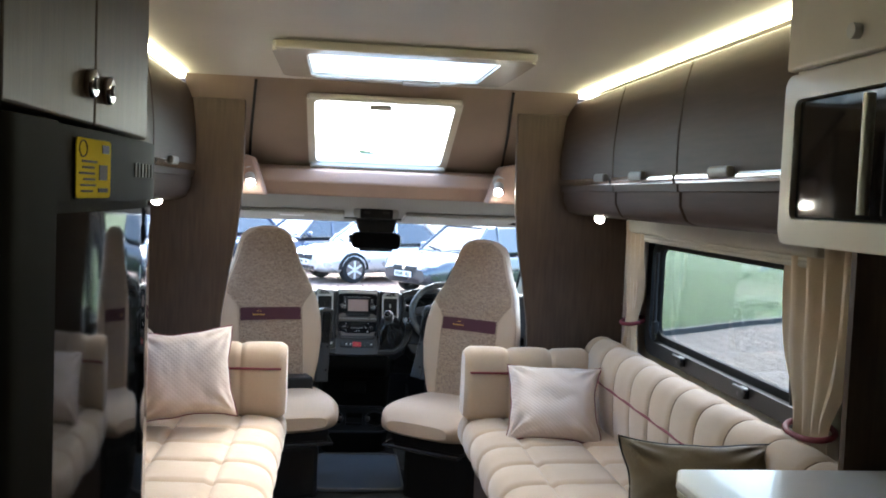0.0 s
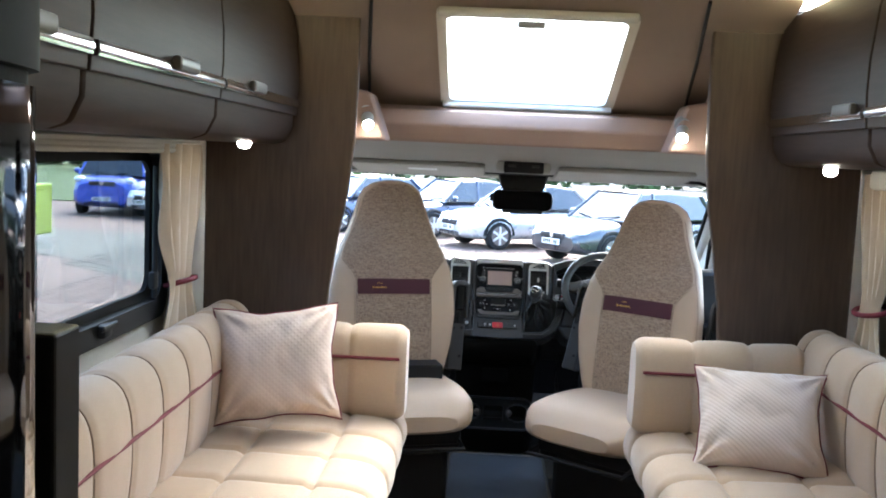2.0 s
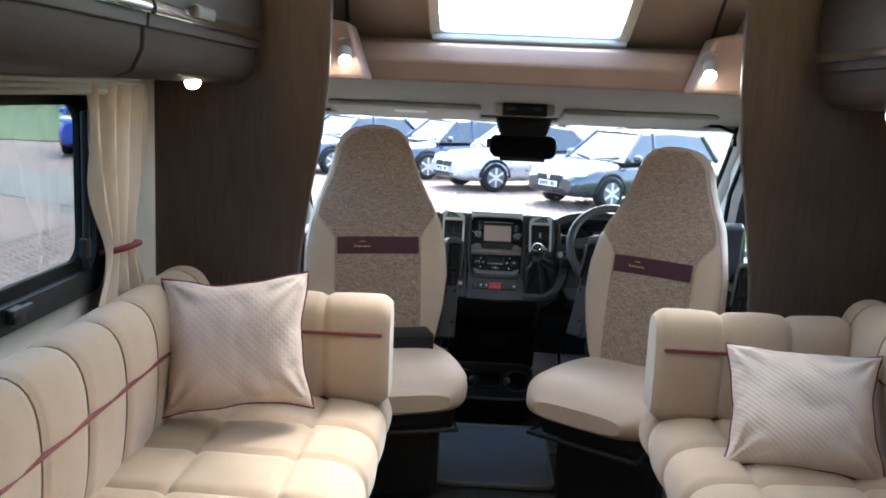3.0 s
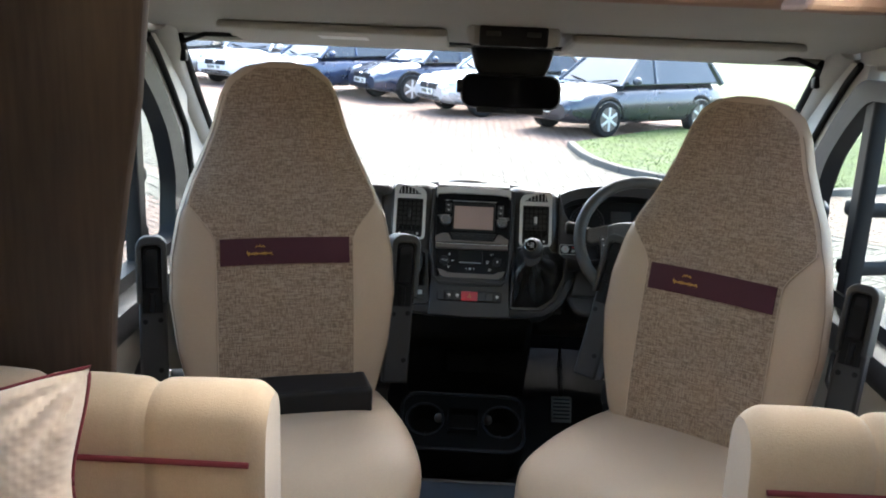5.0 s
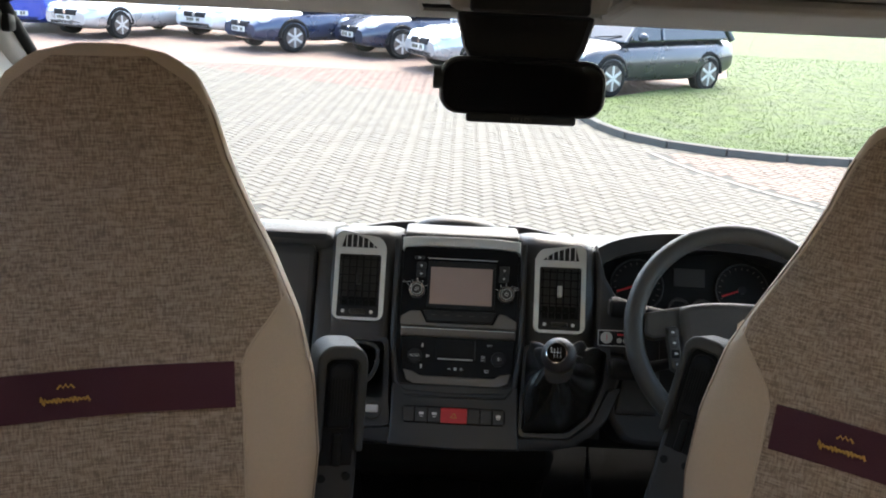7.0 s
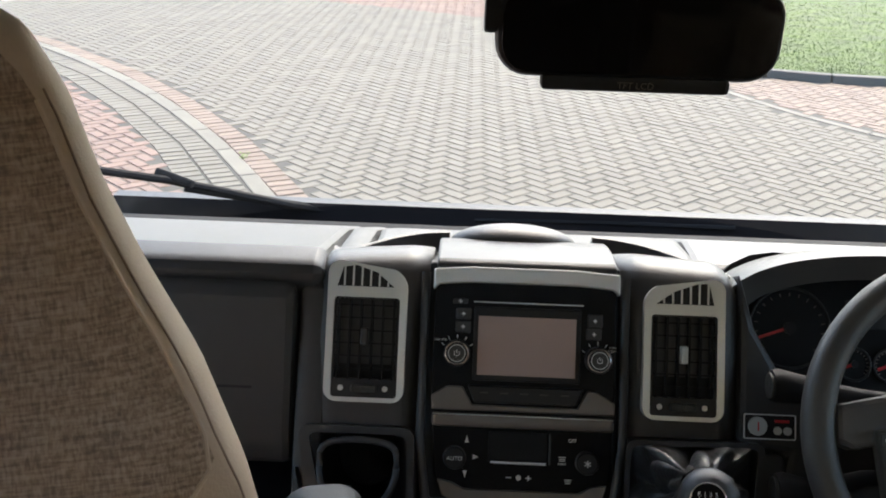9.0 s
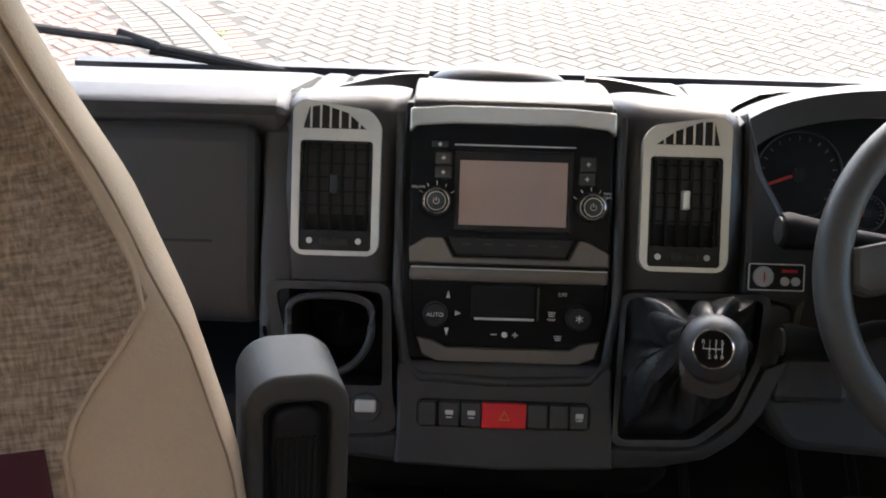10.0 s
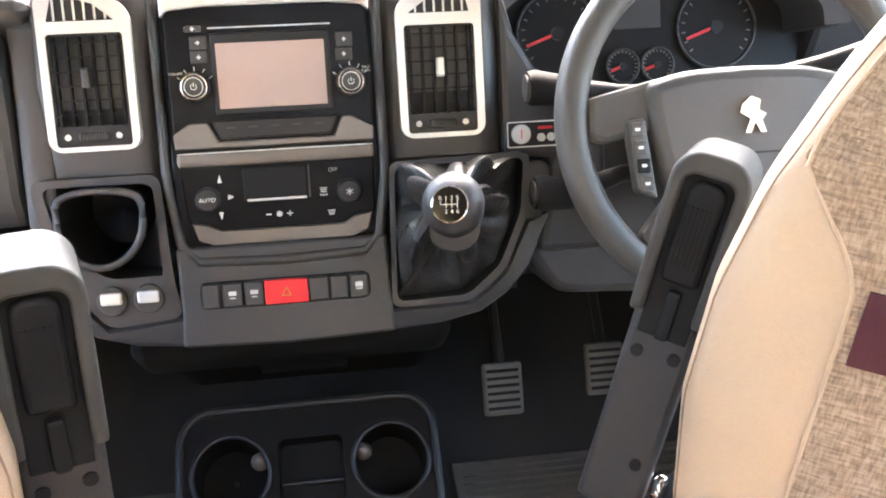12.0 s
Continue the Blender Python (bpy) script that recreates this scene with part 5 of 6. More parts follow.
lever = part("gear_knob", xf(join(ball(0.0275, (0, 0, -0.004), (1, 1.04, 0.92), 28), cyl(0.018, 0.05, (0, -0.010, -0.03), (25, 0, 0), 20, r2=0.022)), KN), DASH, gear, "black gear knob with a silver ring")
part("knob_ring", xf(tube([(0.0185 * math.cos(a), 0.0185 * math.sin(a), 0.0185) for a in [2 * math.pi * q / 36 for q in range(36)]], 0.0019, 8, True), KNF), CHROME, lever)
part("knob_face", xf(cyl(0.0178, 0.008, (0, 0, 0.0178), n=32), KNF), GLOSSBLACK, lever)
for body, x, y in (("1", -0.0035, 0.0065), ("3", 0.0025, 0.0065), ("5", 0.0085, 0.0065), ("2", -0.0035, -0.0075), ("4", 0.0025, -0.0075), ("6", 0.0085, -0.0075), ("R", -0.0095, 0.0065)):
    t = text("numeral", body, 0.0066, (x, y, 0.0222), lever, PRINT, (0, 0, 0))
    t.data.transform(KNF)
gate = [box(0.0008, 0.0075, 0.0005, (x, 0, 0.0222)) for x in (-0.0035, 0.0025, 0.0085)] + [box(0.0185, 0.0008, 0.0005, (-0.0005, 0, 0.0222)), box(0.0008, 0.004, 0.0005, (-0.0095, 0.002, 0.0222))]
part("gate_lines", xf(join(*gate), KNF), PRINT, lever)
part("reverse_collar", xf(cyl(0.016, 0.03, (-0.010, -0.02, -0.035), (30, 10, 0), 20, bevel=0.003), KN), DASH2, lever)

# driver's side: binnacle, blank panel with a small heater control plate
part("driver_panel", prism([(0.244, 0.005), (0.262, -0.06), (0.30, -0.125), (0.36, -0.15), (0.36, -0.30), (0.28, -0.30), (0.30, -0.198), (0.244, -0.19)], "y", 0.004, 0.12, 0.008), DASH, db)
part("knee_bolster", prism(soften([(0.262, -0.290), (0.292, -0.215), (0.345, -0.165), (0.62, -0.165), (0.90, -0.19), (0.90, -0.36), (0.60, -0.37), (0.30, -0.352)], 0.02), "y", 0.016, 0.16, 0.012, 3), DASH, db, "charcoal knee bolster")
pl = part("control_plate", prism(rrect(0.058, 0.028, 0.002, (0.277, -0.168)), "y", -0.001, 0.006), BLACK, db, "small black control plate with a dial")
part("plate_edge", ring_plate(rrect(0.058, 0.028, 0.002, (0.277, -0.168)), rrect(0.0555, 0.0255, 0.0015, (0.277, -0.168)), "y", -0.002, 0.0), PRINT, pl)
part("plate_dial", cyl(0.0105, 0.005, (0.263, -0.003, -0.1675), (90, 0, 0), 24, bevel=0.001), SILVER, pl)
part("plate_pointer", box(0.0012, 0.001, 0.010, (0.263, -0.006, -0.1675)), RED, pl)
for x in (0.2855, 0.2965):
    part("plate_key", cyl(0.0045, 0.003, (x, -0.002, -0.172), (90, 0, 0), 18), SILVER, pl)
part("plate_mark", box(0.016, 0.0008, 0.003, (0.2905, -0.0014, -0.1615)), RED, pl)

# instrument binnacle behind the wheel
BIN = pose(0.384, 5.20, 0.806, -28, 0, 0)
bn = empty("instrument_binnacle", BIN, "hooded instrument binnacle with round dials", "instrument panel")
part("back_plate", prism(rrect(0.42, 0.21, 0.09), "y", 0.0, 0.01), MATTBLACK, bn)
hood = []
for yy, rx, rz in ((-0.105, 0.218, 0.094), (-0.085, 0.222, 0.104), (-0.03, 0.222, 0.110), (0.06, 0.215, 0.104), (0.16, 0.20, 0.092)):
    hood.append([(-rx * math.copysign(abs(math.cos(a)) ** 0.85, math.cos(a)), yy, rz * math.sin(a) ** 0.72) for a in [math.pi * q / 32 for q in range(33)]])
bm = loft(hood, False, False)
bmesh.ops.recalc_face_normals(bm, faces=bm.faces)
bmesh.ops.solidify(bm, geom=bm.faces[:], thickness=0.030)
part("hood", bm, DASH, bn, "charcoal hood")
for x, z, r in ((-0.100, 0.010, 0.050), (0.100, 0.010, 0.050), (-0.020, -0.032, 0.020), (0.024, -0.032, 0.020)):
    d = part("dial", cyl(r, 0.004, (x, -0.003, z), (90, 0, 0), 40), MATTBLACK, bn)
    part("dial_rim", tube([(x + r * math.cos(a), -0.006, z + r * math.sin(a)) for a in [2 * math.pi * q / 36 for q in range(36)]], 0.0018, 8, True), DASH, d)
    part("graduations", join(*[box(0.0015, 0.0008, 0.0045 if r > 0.03 else 0.0025, (x + 0.84 * r * math.cos(a), -0.0056, z + 0.84 * r * math.sin(a)), turn=(0, 90 - math.degrees(a), 0)) for a in [radians(-40 + 260 * q / 16) for q in range(17)]]), BROWNGREY, d)
    part("needle", box(0.78 * r, 0.001, 0.0036, (x - 0.40 * r, -0.0066, z - 0.13 * r), turn=(0, -20, 0)), RED, d)
    part("needle_cap", cyl(0.12 * r + 0.002, 0.003, (x, -0.0070, z), (90, 0, 0), 16), BLACK, d)
part("display", box(0.06, 0.002, 0.035, (0.0, -0.003, 0.030), 0.001), DASH2, bn)
part("cowl", xf(prism(rrect(0.40, 0.10, 0.03), "y", -0.02, 0.10, 0.01), pose(0, 0, -0.13)), DASH, bn)

# steering wheel
WHEELGREY = material("grey_wheel_leather", (0.078, 0.076, 0.072), (0.064, 0.062, 0.059), 0.42, scale=400, bump=0.25, bump_scale=900, spec=0.35)
WHEEL = pose(0.41, 4.95, 0.825, -35, 0, 0)
sw = empty("steering_wheel", WHEEL, "grey leather steering wheel with a padded hub", "steering wheel")
RIM = 0.176
rim = [[((RIM + 0.0165 * math.cos(c)) * math.cos(a), 0.0165 * math.sin(c), (RIM + 0.0165 * math.cos(c)) * math.sin(a)) for c in [2 * math.pi * k / 14 for k in range(14)]] for a in [2 * math.pi * q / 72 for q in range(73)]]
part("rim", loft(rim, True, False), WHEELGREY, sw, "dark grey leather rim")
hub = [(-0.105, 0.040), (-0.06, 0.050), (0.0, 0.052), (0.06, 0.050), (0.105, 0.040), (0.102, 0.0), (0.092, -0.06), (0.070, -0.105), (-0.070, -0.105), (-0.092, -0.06), (-0.102, 0.0)]
part("hub", prism(soften(hub, 0.016), "y", -0.022, 0.05, 0.014, 3), WHEELGREY, sw, "padded grey hub")
part("hub_seam", box(0.13, 0.002, 0.002, (0, -0.0225, -0.035)), BLACK, sw)
em = [(-0.010, -0.018), (-0.004, -0.004), (-0.014, 0.002), (-0.012, 0.010), (-0.002, 0.018), (0.008, 0.014), (0.006, 0.004), (0.013, 0.0), (0.008, -0.006), (0.012, -0.018), (0.006, -0.018), (0.001, -0.008), (-0.004, -0.018)]
part("emblem", prism([(a, b + 0.002) for a, b in em], "y", -0.026, -0.021), CHROME, sw, "small chrome emblem")
for s in (-1, 1):
    part("spoke", prism([(s * 0.085, 0.045), (s * 0.160, 0.028), (s * 0.161, -0.010), (s * 0.146, -0.017), (s * 0.092, -0.005)], "y", -0.011, 0.011, 0.006), WHEELGREY, sw)
    part("lower_spoke", prism([(s * 0.05, -0.09), (s * 0.075, -0.06), (s * 0.117, -0.109), (s * 0.095, -0.133)], "y", -0.010, 0.012, 0.006), WHEELGREY, sw)
    pod = part("button_pod", prism([(s * 0.107, 0.006), (s * 0.126, 0.004), (s * 0.119, -0.066), (s * 0.099, -0.074)], "y", -0.020, 0.0, 0.004), WHEELGREY, sw)
    for q in range(4):
        pb = part("pod_button", box(0.013, 0.003, 0.014, (s * (0.1165 - 0.0022 * q), -0.0205, -0.006 - 0.0175 * q), 0.002), WHEELGREY if q != 2 else MATTBLACK, pod)
        part("symbol", box(0.005, 0.0006, 0.003, (s * (0.1165 - 0.0022 * q), -0.0222, -0.006 - 0.0175 * q)), PRINT, pb)
part("column", cyl(0.05, 0.26, (0, 0.17, 0), (90, 0, 0), 24, bevel=0.01), DASH, sw)
for z0, z1 in ((0.035, 0.057), (-0.040, -0.050)):
    st = part("stalk", tube([(-0.04, 0.06, z0), (-0.11, 0.055, z0 + 0.3 * (z1 - z0)), (-0.165, 0.05, z1 - 0.01)], [0.010, 0.009, 0.0125], 14), BLACK, sw)
    part("stalk_tip", tube([(-0.155, 0.05, z1 - 0.012), (-0.200, 0.044, z1 - 0.008), (-0.206, 0.044, z1 - 0.008)], [0.014, 0.0185, 0.0165], 16), MATTBLACK, st)
    part("stalk_end", cyl(0.0135, 0.003, (-0.2075, 0.0438, z1 - 0.008), (0, 90, 0), 18, bevel=0.001), DASH2, st)
    part("stalk_print", box(0.010, 0.001, 0.004, (-0.150, 0.036, z1 - 0.010)), PRINT, st)
part("stalk", tube([(0.04, 0.06, 0.045), (0.12, 0.055, 0.06), (0.19, 0.05, 0.075)], [0.010, 0.010, 0.013], 12), BLACK, sw)

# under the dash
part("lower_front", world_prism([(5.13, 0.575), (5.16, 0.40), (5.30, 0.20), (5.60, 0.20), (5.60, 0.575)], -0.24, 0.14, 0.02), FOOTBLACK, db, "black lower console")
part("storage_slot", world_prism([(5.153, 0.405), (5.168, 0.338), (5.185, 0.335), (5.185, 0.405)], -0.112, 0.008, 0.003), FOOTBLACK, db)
part("knee_panel", world_prism([(5.10, 0.62), (5.14, 0.50), (5.30, 0.42), (5.40, 0.60)], 0.145, 0.96, 0.02), BLACK, db)
CUPS = pose(-0.055, 5.10, 0.205, 30, 0, 0)
cu = empty("cup_holder_unit", CUPS, "black floor console with two cup wells", "cup holder")


WELLS = [(-0.113, 0.005, 0.056), (0.118, 0.005, 0.056)]


def circle(x, y, r, n=32):
    return [(x + r * math.cos(2 * math.pi * q / n), y + r * math.sin(2 * math.pi * q / n)) for q in range(n)]


outer = rrect(0.37, 0.20, 0.05, (0, 0), 6)
tray = rrect(0.095, 0.10, 0.012, (0.002, 0.0), 4)
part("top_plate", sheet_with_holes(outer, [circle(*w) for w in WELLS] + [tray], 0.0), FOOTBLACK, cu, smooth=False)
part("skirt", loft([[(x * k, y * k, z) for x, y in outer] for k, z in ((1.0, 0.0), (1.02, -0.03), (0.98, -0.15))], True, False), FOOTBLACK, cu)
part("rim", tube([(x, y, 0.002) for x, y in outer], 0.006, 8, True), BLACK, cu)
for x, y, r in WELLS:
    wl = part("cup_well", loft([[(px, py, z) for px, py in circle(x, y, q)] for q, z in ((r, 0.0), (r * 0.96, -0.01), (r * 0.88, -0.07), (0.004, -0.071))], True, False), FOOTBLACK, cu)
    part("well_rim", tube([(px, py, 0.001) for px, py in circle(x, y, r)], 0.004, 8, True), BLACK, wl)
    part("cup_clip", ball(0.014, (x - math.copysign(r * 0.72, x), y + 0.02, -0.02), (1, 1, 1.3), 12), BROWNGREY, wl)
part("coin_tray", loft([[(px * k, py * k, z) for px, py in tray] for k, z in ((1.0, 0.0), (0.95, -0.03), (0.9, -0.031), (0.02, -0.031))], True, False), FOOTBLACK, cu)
part("tray_ridge", box(0.09, 0.006, 0.012, (0.002, -0.012, -0.022), 0.002), BLACK, cu)
PEDAL = material("worn_pedal_rubber", (0.085, 0.079, 0.066), (0.055, 0.052, 0.045), 0.7, scale=80, bump=0.3, wear=0.25)
for x, y, z in ((0.255, 5.23, 0.205), (0.425, 5.24, 0.22), (0.52, 5.26, 0.215)):
    pd = empty("pedal", pose(x, y, z, -35, 0, 0), "grey rubber-faced foot pedal on an arm", "pedal", group="foot pedals")
    part("pad", box(0.065 if x < 0.5 else 0.05, 0.014, 0.085, (0, 0, 0), 0.006), PEDAL, pd)
    for q in range(6):
        part("rib", box(0.052 if x < 0.5 else 0.04, 0.004, 0.005, (0, -0.008, -0.03 + q * 0.012), 0.001), RUBBER, pd)
    part("arm", tube([(0, 0.008, 0.03), (0, 0.05, 0.15), (0, 0.04, 0.30)], 0.008), BLACK, pd)
MATRUB = material("dusty_rubber", (0.085, 0.078, 0.066), (0.055, 0.051, 0.044), 0.75, scale=60, bump=0.3, bump_scale=300, wear=0.25)
for x0, x1 in ((0.18, 0.62), (-0.75, -0.27)):
    fm = empty("rubber_mat", pose((x0 + x1) / 2, 5.05, 0), "ribbed black rubber footwell mat", "mat", group="footwell mats")
    part("sheet", box(x1 - x0, 0.42, 0.008, (0, 0, 0.002), 0.003), MATRUB, fm)
    for q in range(26):
        part("rib", box(x1 - x0 - 0.03, 0.006, 0.005, (0, -0.195 + q * 0.0155, 0.008), 0.0), MATRUB, fm)

# ---- cab: mirror, visors, doors, wipers ----
mr = empty("rear_view_mirror", pose(0.030, 5.03, 1.2005), "black rear-view mirror with a built-in screen", "mirror")
part("housing", prism(rrect(0.270, 0.092, 0.032, n=6), "y", 0.0, 0.035, 0.010), BLACK, mr)
part("glass", prism(rrect(0.258, 0.080, 0.027, n=6), "y", -0.003, 0.002, 0.001), GLOSSBLACK, mr, "dark mirror glass")
part("lower_lip", box(0.18, 0.02, 0.016, (0, 0.008, -0.0495), 0.005), BLACK, mr)
part("side_knob", cyl(0.018, 0.02, (-0.136, 0.018, 0.01), (0, 90, 0), 20, bevel=0.003), BLACK, mr)
text("lettering", "TFT LCD", 0.009, (0.0, -0.0032, -0.0505), mr, BROWNGREY)
part("stem", prism([(-0.115, 0.115), (0.115, 0.115), (0.10, 0.06), (0.085, 0.035), (-0.085, 0.035), (-0.10, 0.06)], "y", 0.03, 0.10, 0.012), BLACK, mr)
oc = empty("overhead_console", pose(0.022, 4.98, 1.352), "grey overhead console with a map light", "console")
part("shell", box(0.235, 0.26, 0.055, (0, 0.02, 0.0), 0.02), LINER, oc)
part("lamp_panel", box(0.17, 0.012, 0.05, (0, -0.112, -0.002), 0.008), BLACK, oc)
for x in (-0.05, 0.05):
    part("lamp_lens", box(0.035, 0.006, 0.012, (x, -0.119, 0.004), 0.003), DASH2, oc)
for s in (-1, 1):
    vs = empty("sun_visor", pose(0.016 + s * 0.46, 5.10, 1.329, -8, 0, 0), "pale grey folded sun visor", "sun visor", group="folded sun visors")
    part("panel", box(0.60, 0.30, 0.022, (0, 0, 0), 0.010), LINER, vs)
    part("pivot", tube([(s * 0.28, 0.13, 0.0), (s * 0.33, 0.15, 0.01)], 0.008), LINER, vs)
    if s < 0:
        part("warning_label", box(0.13, 0.07, 0.001, (0.02, -0.04, -0.0118)), PRINT, vs, "white printed label")
# a black tube draws the shadow line between the visors and the header
single("header_shadow_line", tube([(-0.93, 5.27, 1.285), (-0.86, 5.275, 1.311), (-0.5, 5.285, 1.316), (0.5, 5.285, 1.316), (0.86, 5.275, 1.311), (0.93, 5.27, 1.285)], 0.007, 8), RUBBER, "black strip standing in for the shadow gap between visors and windscreen rail", "trim", kind="structure")
single("windscreen_header", prism([(5.30, 1.302), (5.33, 1.288), (5.39, 1.292), (5.40, 1.32), (5.32, 1.33)], "x", -0.95, 0.95, 0.006), LINER, "pale grey rail over the windscreen", "trim", kind="structure")
for s in (-1, 1):
    single("windscreen_seal", tube([(s * 0.935, 5.27, 1.30), (s * 0.945, 5.42, 1.175), (s * 0.955, 5.64, 0.995), (s * 0.965, 5.90, 0.785), (s * 0.975, 6.15, 0.58)], 0.014, 10), RUBBER, "black windscreen edge", "trim", kind="structure")
    dw = empty("door_1" if s < 0 else "door_2", pose(s * 0.985, 0, 0), "cab door with a black-framed window", "door", kind="structure")
    outl = [(4.35, 0.66), (5.36, 0.66), (5.395, 0.88), (5.33, 1.01), (5.17, 1.175), (5.04, 1.275), (4.35, 1.29)]
    inn = [(4.42, 0.70), (5.24, 0.70), (5.265, 0.89), (5.20, 1.035), (5.10, 1.135), (4.98, 1.225), (4.42, 1.235)]
    part("window_frame", ring_plate(soften(outl, 0.05, 5), soften(inn, 0.05, 5), "x", -s * 0.03, s * 0.02), BLACK, dw, "black window frame")
    part("divider", box(0.045, 0.06, 0.55, (0, 4.985, 0.955), 0.008, turn=(2, 0, 0)), BLACK, dw)
    p = part("pane", prism(outl, "x", s * 0.012, s * 0.016), GLASS, dw)
    p.visible_shadow = False
    part("door_card", span(min(-s * 0.05, -s * 0.005), max(-s * 0.05, -s * 0.005), 4.15, 5.30, 0.02, 0.60, 0.02), LINER, dw, "pale grey door card")
    part("door_cap", span(min(-s * 0.09, -s * 0.002), max(-s * 0.09, -s * 0.002), 4.15, 5.34, 0.575, 0.662, 0.025), DASH, dw, "charcoal door capping")
    part("pull_handle", tube([(-s * 0.07, 4.6, 0.37), (-s * 0.10, 4.62, 0.44), (-s * 0.10, 4.78, 0.52), (-s * 0.07, 4.84, 0.57)], 0.014), BLACK, dw)
    part("front_fill", prism([(5.345, 0.66), (5.38, 0.88), (5.315, 1.0), (5.155, 1.165), (5.03, 1.262), (5.02, 1.31), (5.31, 1.315), (5.36, 1.25), (5.43, 1.185), (5.43, 0.66)], "x", -s * 0.02, s * 0.03), LINER, dw)
    part("door_seal", tube([(-s * 0.028, 5.06, 1.31), (-s * 0.028, 5.13, 1.262), (-s * 0.028, 5.25, 1.155), (-s * 0.028, 5.385, 1.02), (-s * 0.028, 5.43, 0.88), (-s * 0.028, 5.43, 0.68)], 0.010, 8), RUBBER, dw, "black rubber door seal")
    part("grab_clip", box(0.02, 0.03, 0.035, (-s * 0.05, 5.31, 1.245), 0.006), BLACK, dw)
    single("wing_fill", prism([(5.432, -0.05), (5.432, 1.18), (5.52, 1.10), (5.78, 0.89), (6.20, 0.55), (6.35, 0.5), (6.35, -0.05)], "x", s * 0.985, s * 1.02), LINER, "pale grey inner wing trim", "trim", kind="structure")
    wm = empty("wing_mirror", pose(s * 1.30, 5.12, 0.86, 0, 0, s * 14), "black wing mirror on an arm", "mirror", group="wing mirrors")
    part("shell", prism(rrect(0.20, 0.36, 0.05), "y", 0.0, 0.09, 0.025), BLACK, wm)
    part("mirror_glass", prism(rrect(0.17, 0.23, 0.035, (0, 0.045)), "y", -0.004, 0.0), CHROME, wm)
    part("wide_glass", prism(rrect(0.17, 0.08, 0.025, (0, -0.12)), "y", -0.004, 0.0), CHROME, wm)
    for z in (0.055, -0.115):
        part("arm", box(0.28, 0.06, 0.050, (-s * 0.16, 0.05, z), 0.016), BLACK, wm)
single("scuttle", prism([(5.70, 0.736), (5.73, 0.736), (5.95, 0.64), (6.28, 0.505), (6.28, 0.47), (5.70, 0.70)], "x", -0.96, 0.96, 0.004), RUBBER, "black plastic strip under the windscreen", "trim", kind="structure")
wp = empty("windscreen_wiper", pose(0, 0, 0), "black windscreen wiper at rest on the glass", "wiper", group="wipers")
part("arm", tube([(-0.10, 6.40, 0.50), (-0.50, 6.36, 0.53), (-0.80, 6.24, 0.615)], [0.013, 0.012, 0.010], 8), RUBBER, wp)
part("blade", tube([(-1.08, 6.13, 0.700), (-0.82, 6.20, 0.645), (-0.55, 6.31, 0.555)], 0.010, 8), RUBBER, wp)
part("joint", box(0.10, 0.022, 0.020, (-0.81, 6.205, 0.650), 0.006, turn=(-30, 12, -16)), RUBBER, wp)
wp = empty("windscreen_wiper", pose(0, 0, 0), "black windscreen wiper at rest on the glass", "wiper", group="wipers")
part("arm", tube([(0.80, 6.42, 0.50), (0.45, 6.38, 0.515), (0.15, 6.36, 0.525)], 0.010, 8), RUBBER, wp)
part("blade", tube([(0.55, 6.35, 0.525), (0.2, 6.355, 0.525), (-0.1, 6.355, 0.52)], 0.008, 8), RUBBER, wp)

# ---- outside ----
GZ = -0.65
PALE_KERB = material("pale_concrete", (0.155, 0.142, 0.112), (0.115, 0.105, 0.083), 0.9, scale=60, bump=0.4, rand=0.08)
SANDY = material("sandy_joint", (0.060, 0.053, 0.042), (0.045, 0.040, 0.032), 0.95, scale=40, bump=0.5)
BUFF = material("buff_grey_paver", (0.142, 0.127, 0.096), (0.094, 0.084, 0.064), 0.85, scale=45, bump=0.5, bump_scale=90, rand=0.06, wear=0.14)
BRICKRED = material("red_paver", (0.175, 0.115, 0.086), (0.130, 0.086, 0.064), 0.85, scale=45, bump=0.5, bump_scale=90, rand=0.08, wear=0.15)
PINKISH = material("pinkish_paver", (0.185, 0.135, 0.098), (0.125, 0.094, 0.070), 0.85, scale=45, bump=0.5, bump_scale=90, rand=0.10, wear=0.15)
KERB = material("kerb_concrete", (0.105, 0.099, 0.085), (0.075, 0.071, 0.062), 0.9, scale=60, bump=0.4, rand=0.08)
GRASS = material("grass_blades", (0.062, 0.098, 0.014), (0.050, 0.080, 0.012), 0.8, scale=20, rand=0.12, wear=0.25)
TURF = material("turf", (0.066, 0.094, 0.016), (0.044, 0.070, 0.011), 0.95, scale=18, bump=0.9, bump_scale=60, wear=0.3)
single("ground", span(-160, 160, -60, 320, GZ - 0.3, GZ - 0.006), SANDY, "sandy bedding under the paved yard", "ground", kind="structure")

LEFT_KERB = [(-0.55, 7.2), (-0.95, 8.6), (-1.36, 9.69), (-2.08, 11.06), (-2.86, 12.27), (-3.73, 13.39), (-5.22, 14.93), (-7.4, 16.6), (-10.5, 18.2), (-16.0, 19.4)]
LAWN = [(1.63, 17.75), (1.72, 16.4), (2.08, 15.25), (2.90, 14.5), (4.33, 14.15), (5.25, 14.55), (8.25, 16.6), (14.0, 19.5), (40.0, 28.0)]
RIGHT_KERB = [(2.20, 14.35), (2.47, 13.55), (2.92, 12.65), (3.50, 11.85), (4.4, 10.9), (5.6, 9.9), (8.5, 8.2)]
LAWN_BACK = [(3.75, 20.45), (5.3, 22.6), (6.0, 25.3), (7.4, 36.0), (9.0, 60.0)]
BAY = [(2.3, 17.3), (-1.12, 18.7), (-4.28, 20.3), (-6.5, 22.3), (-9.0, 23.5)]


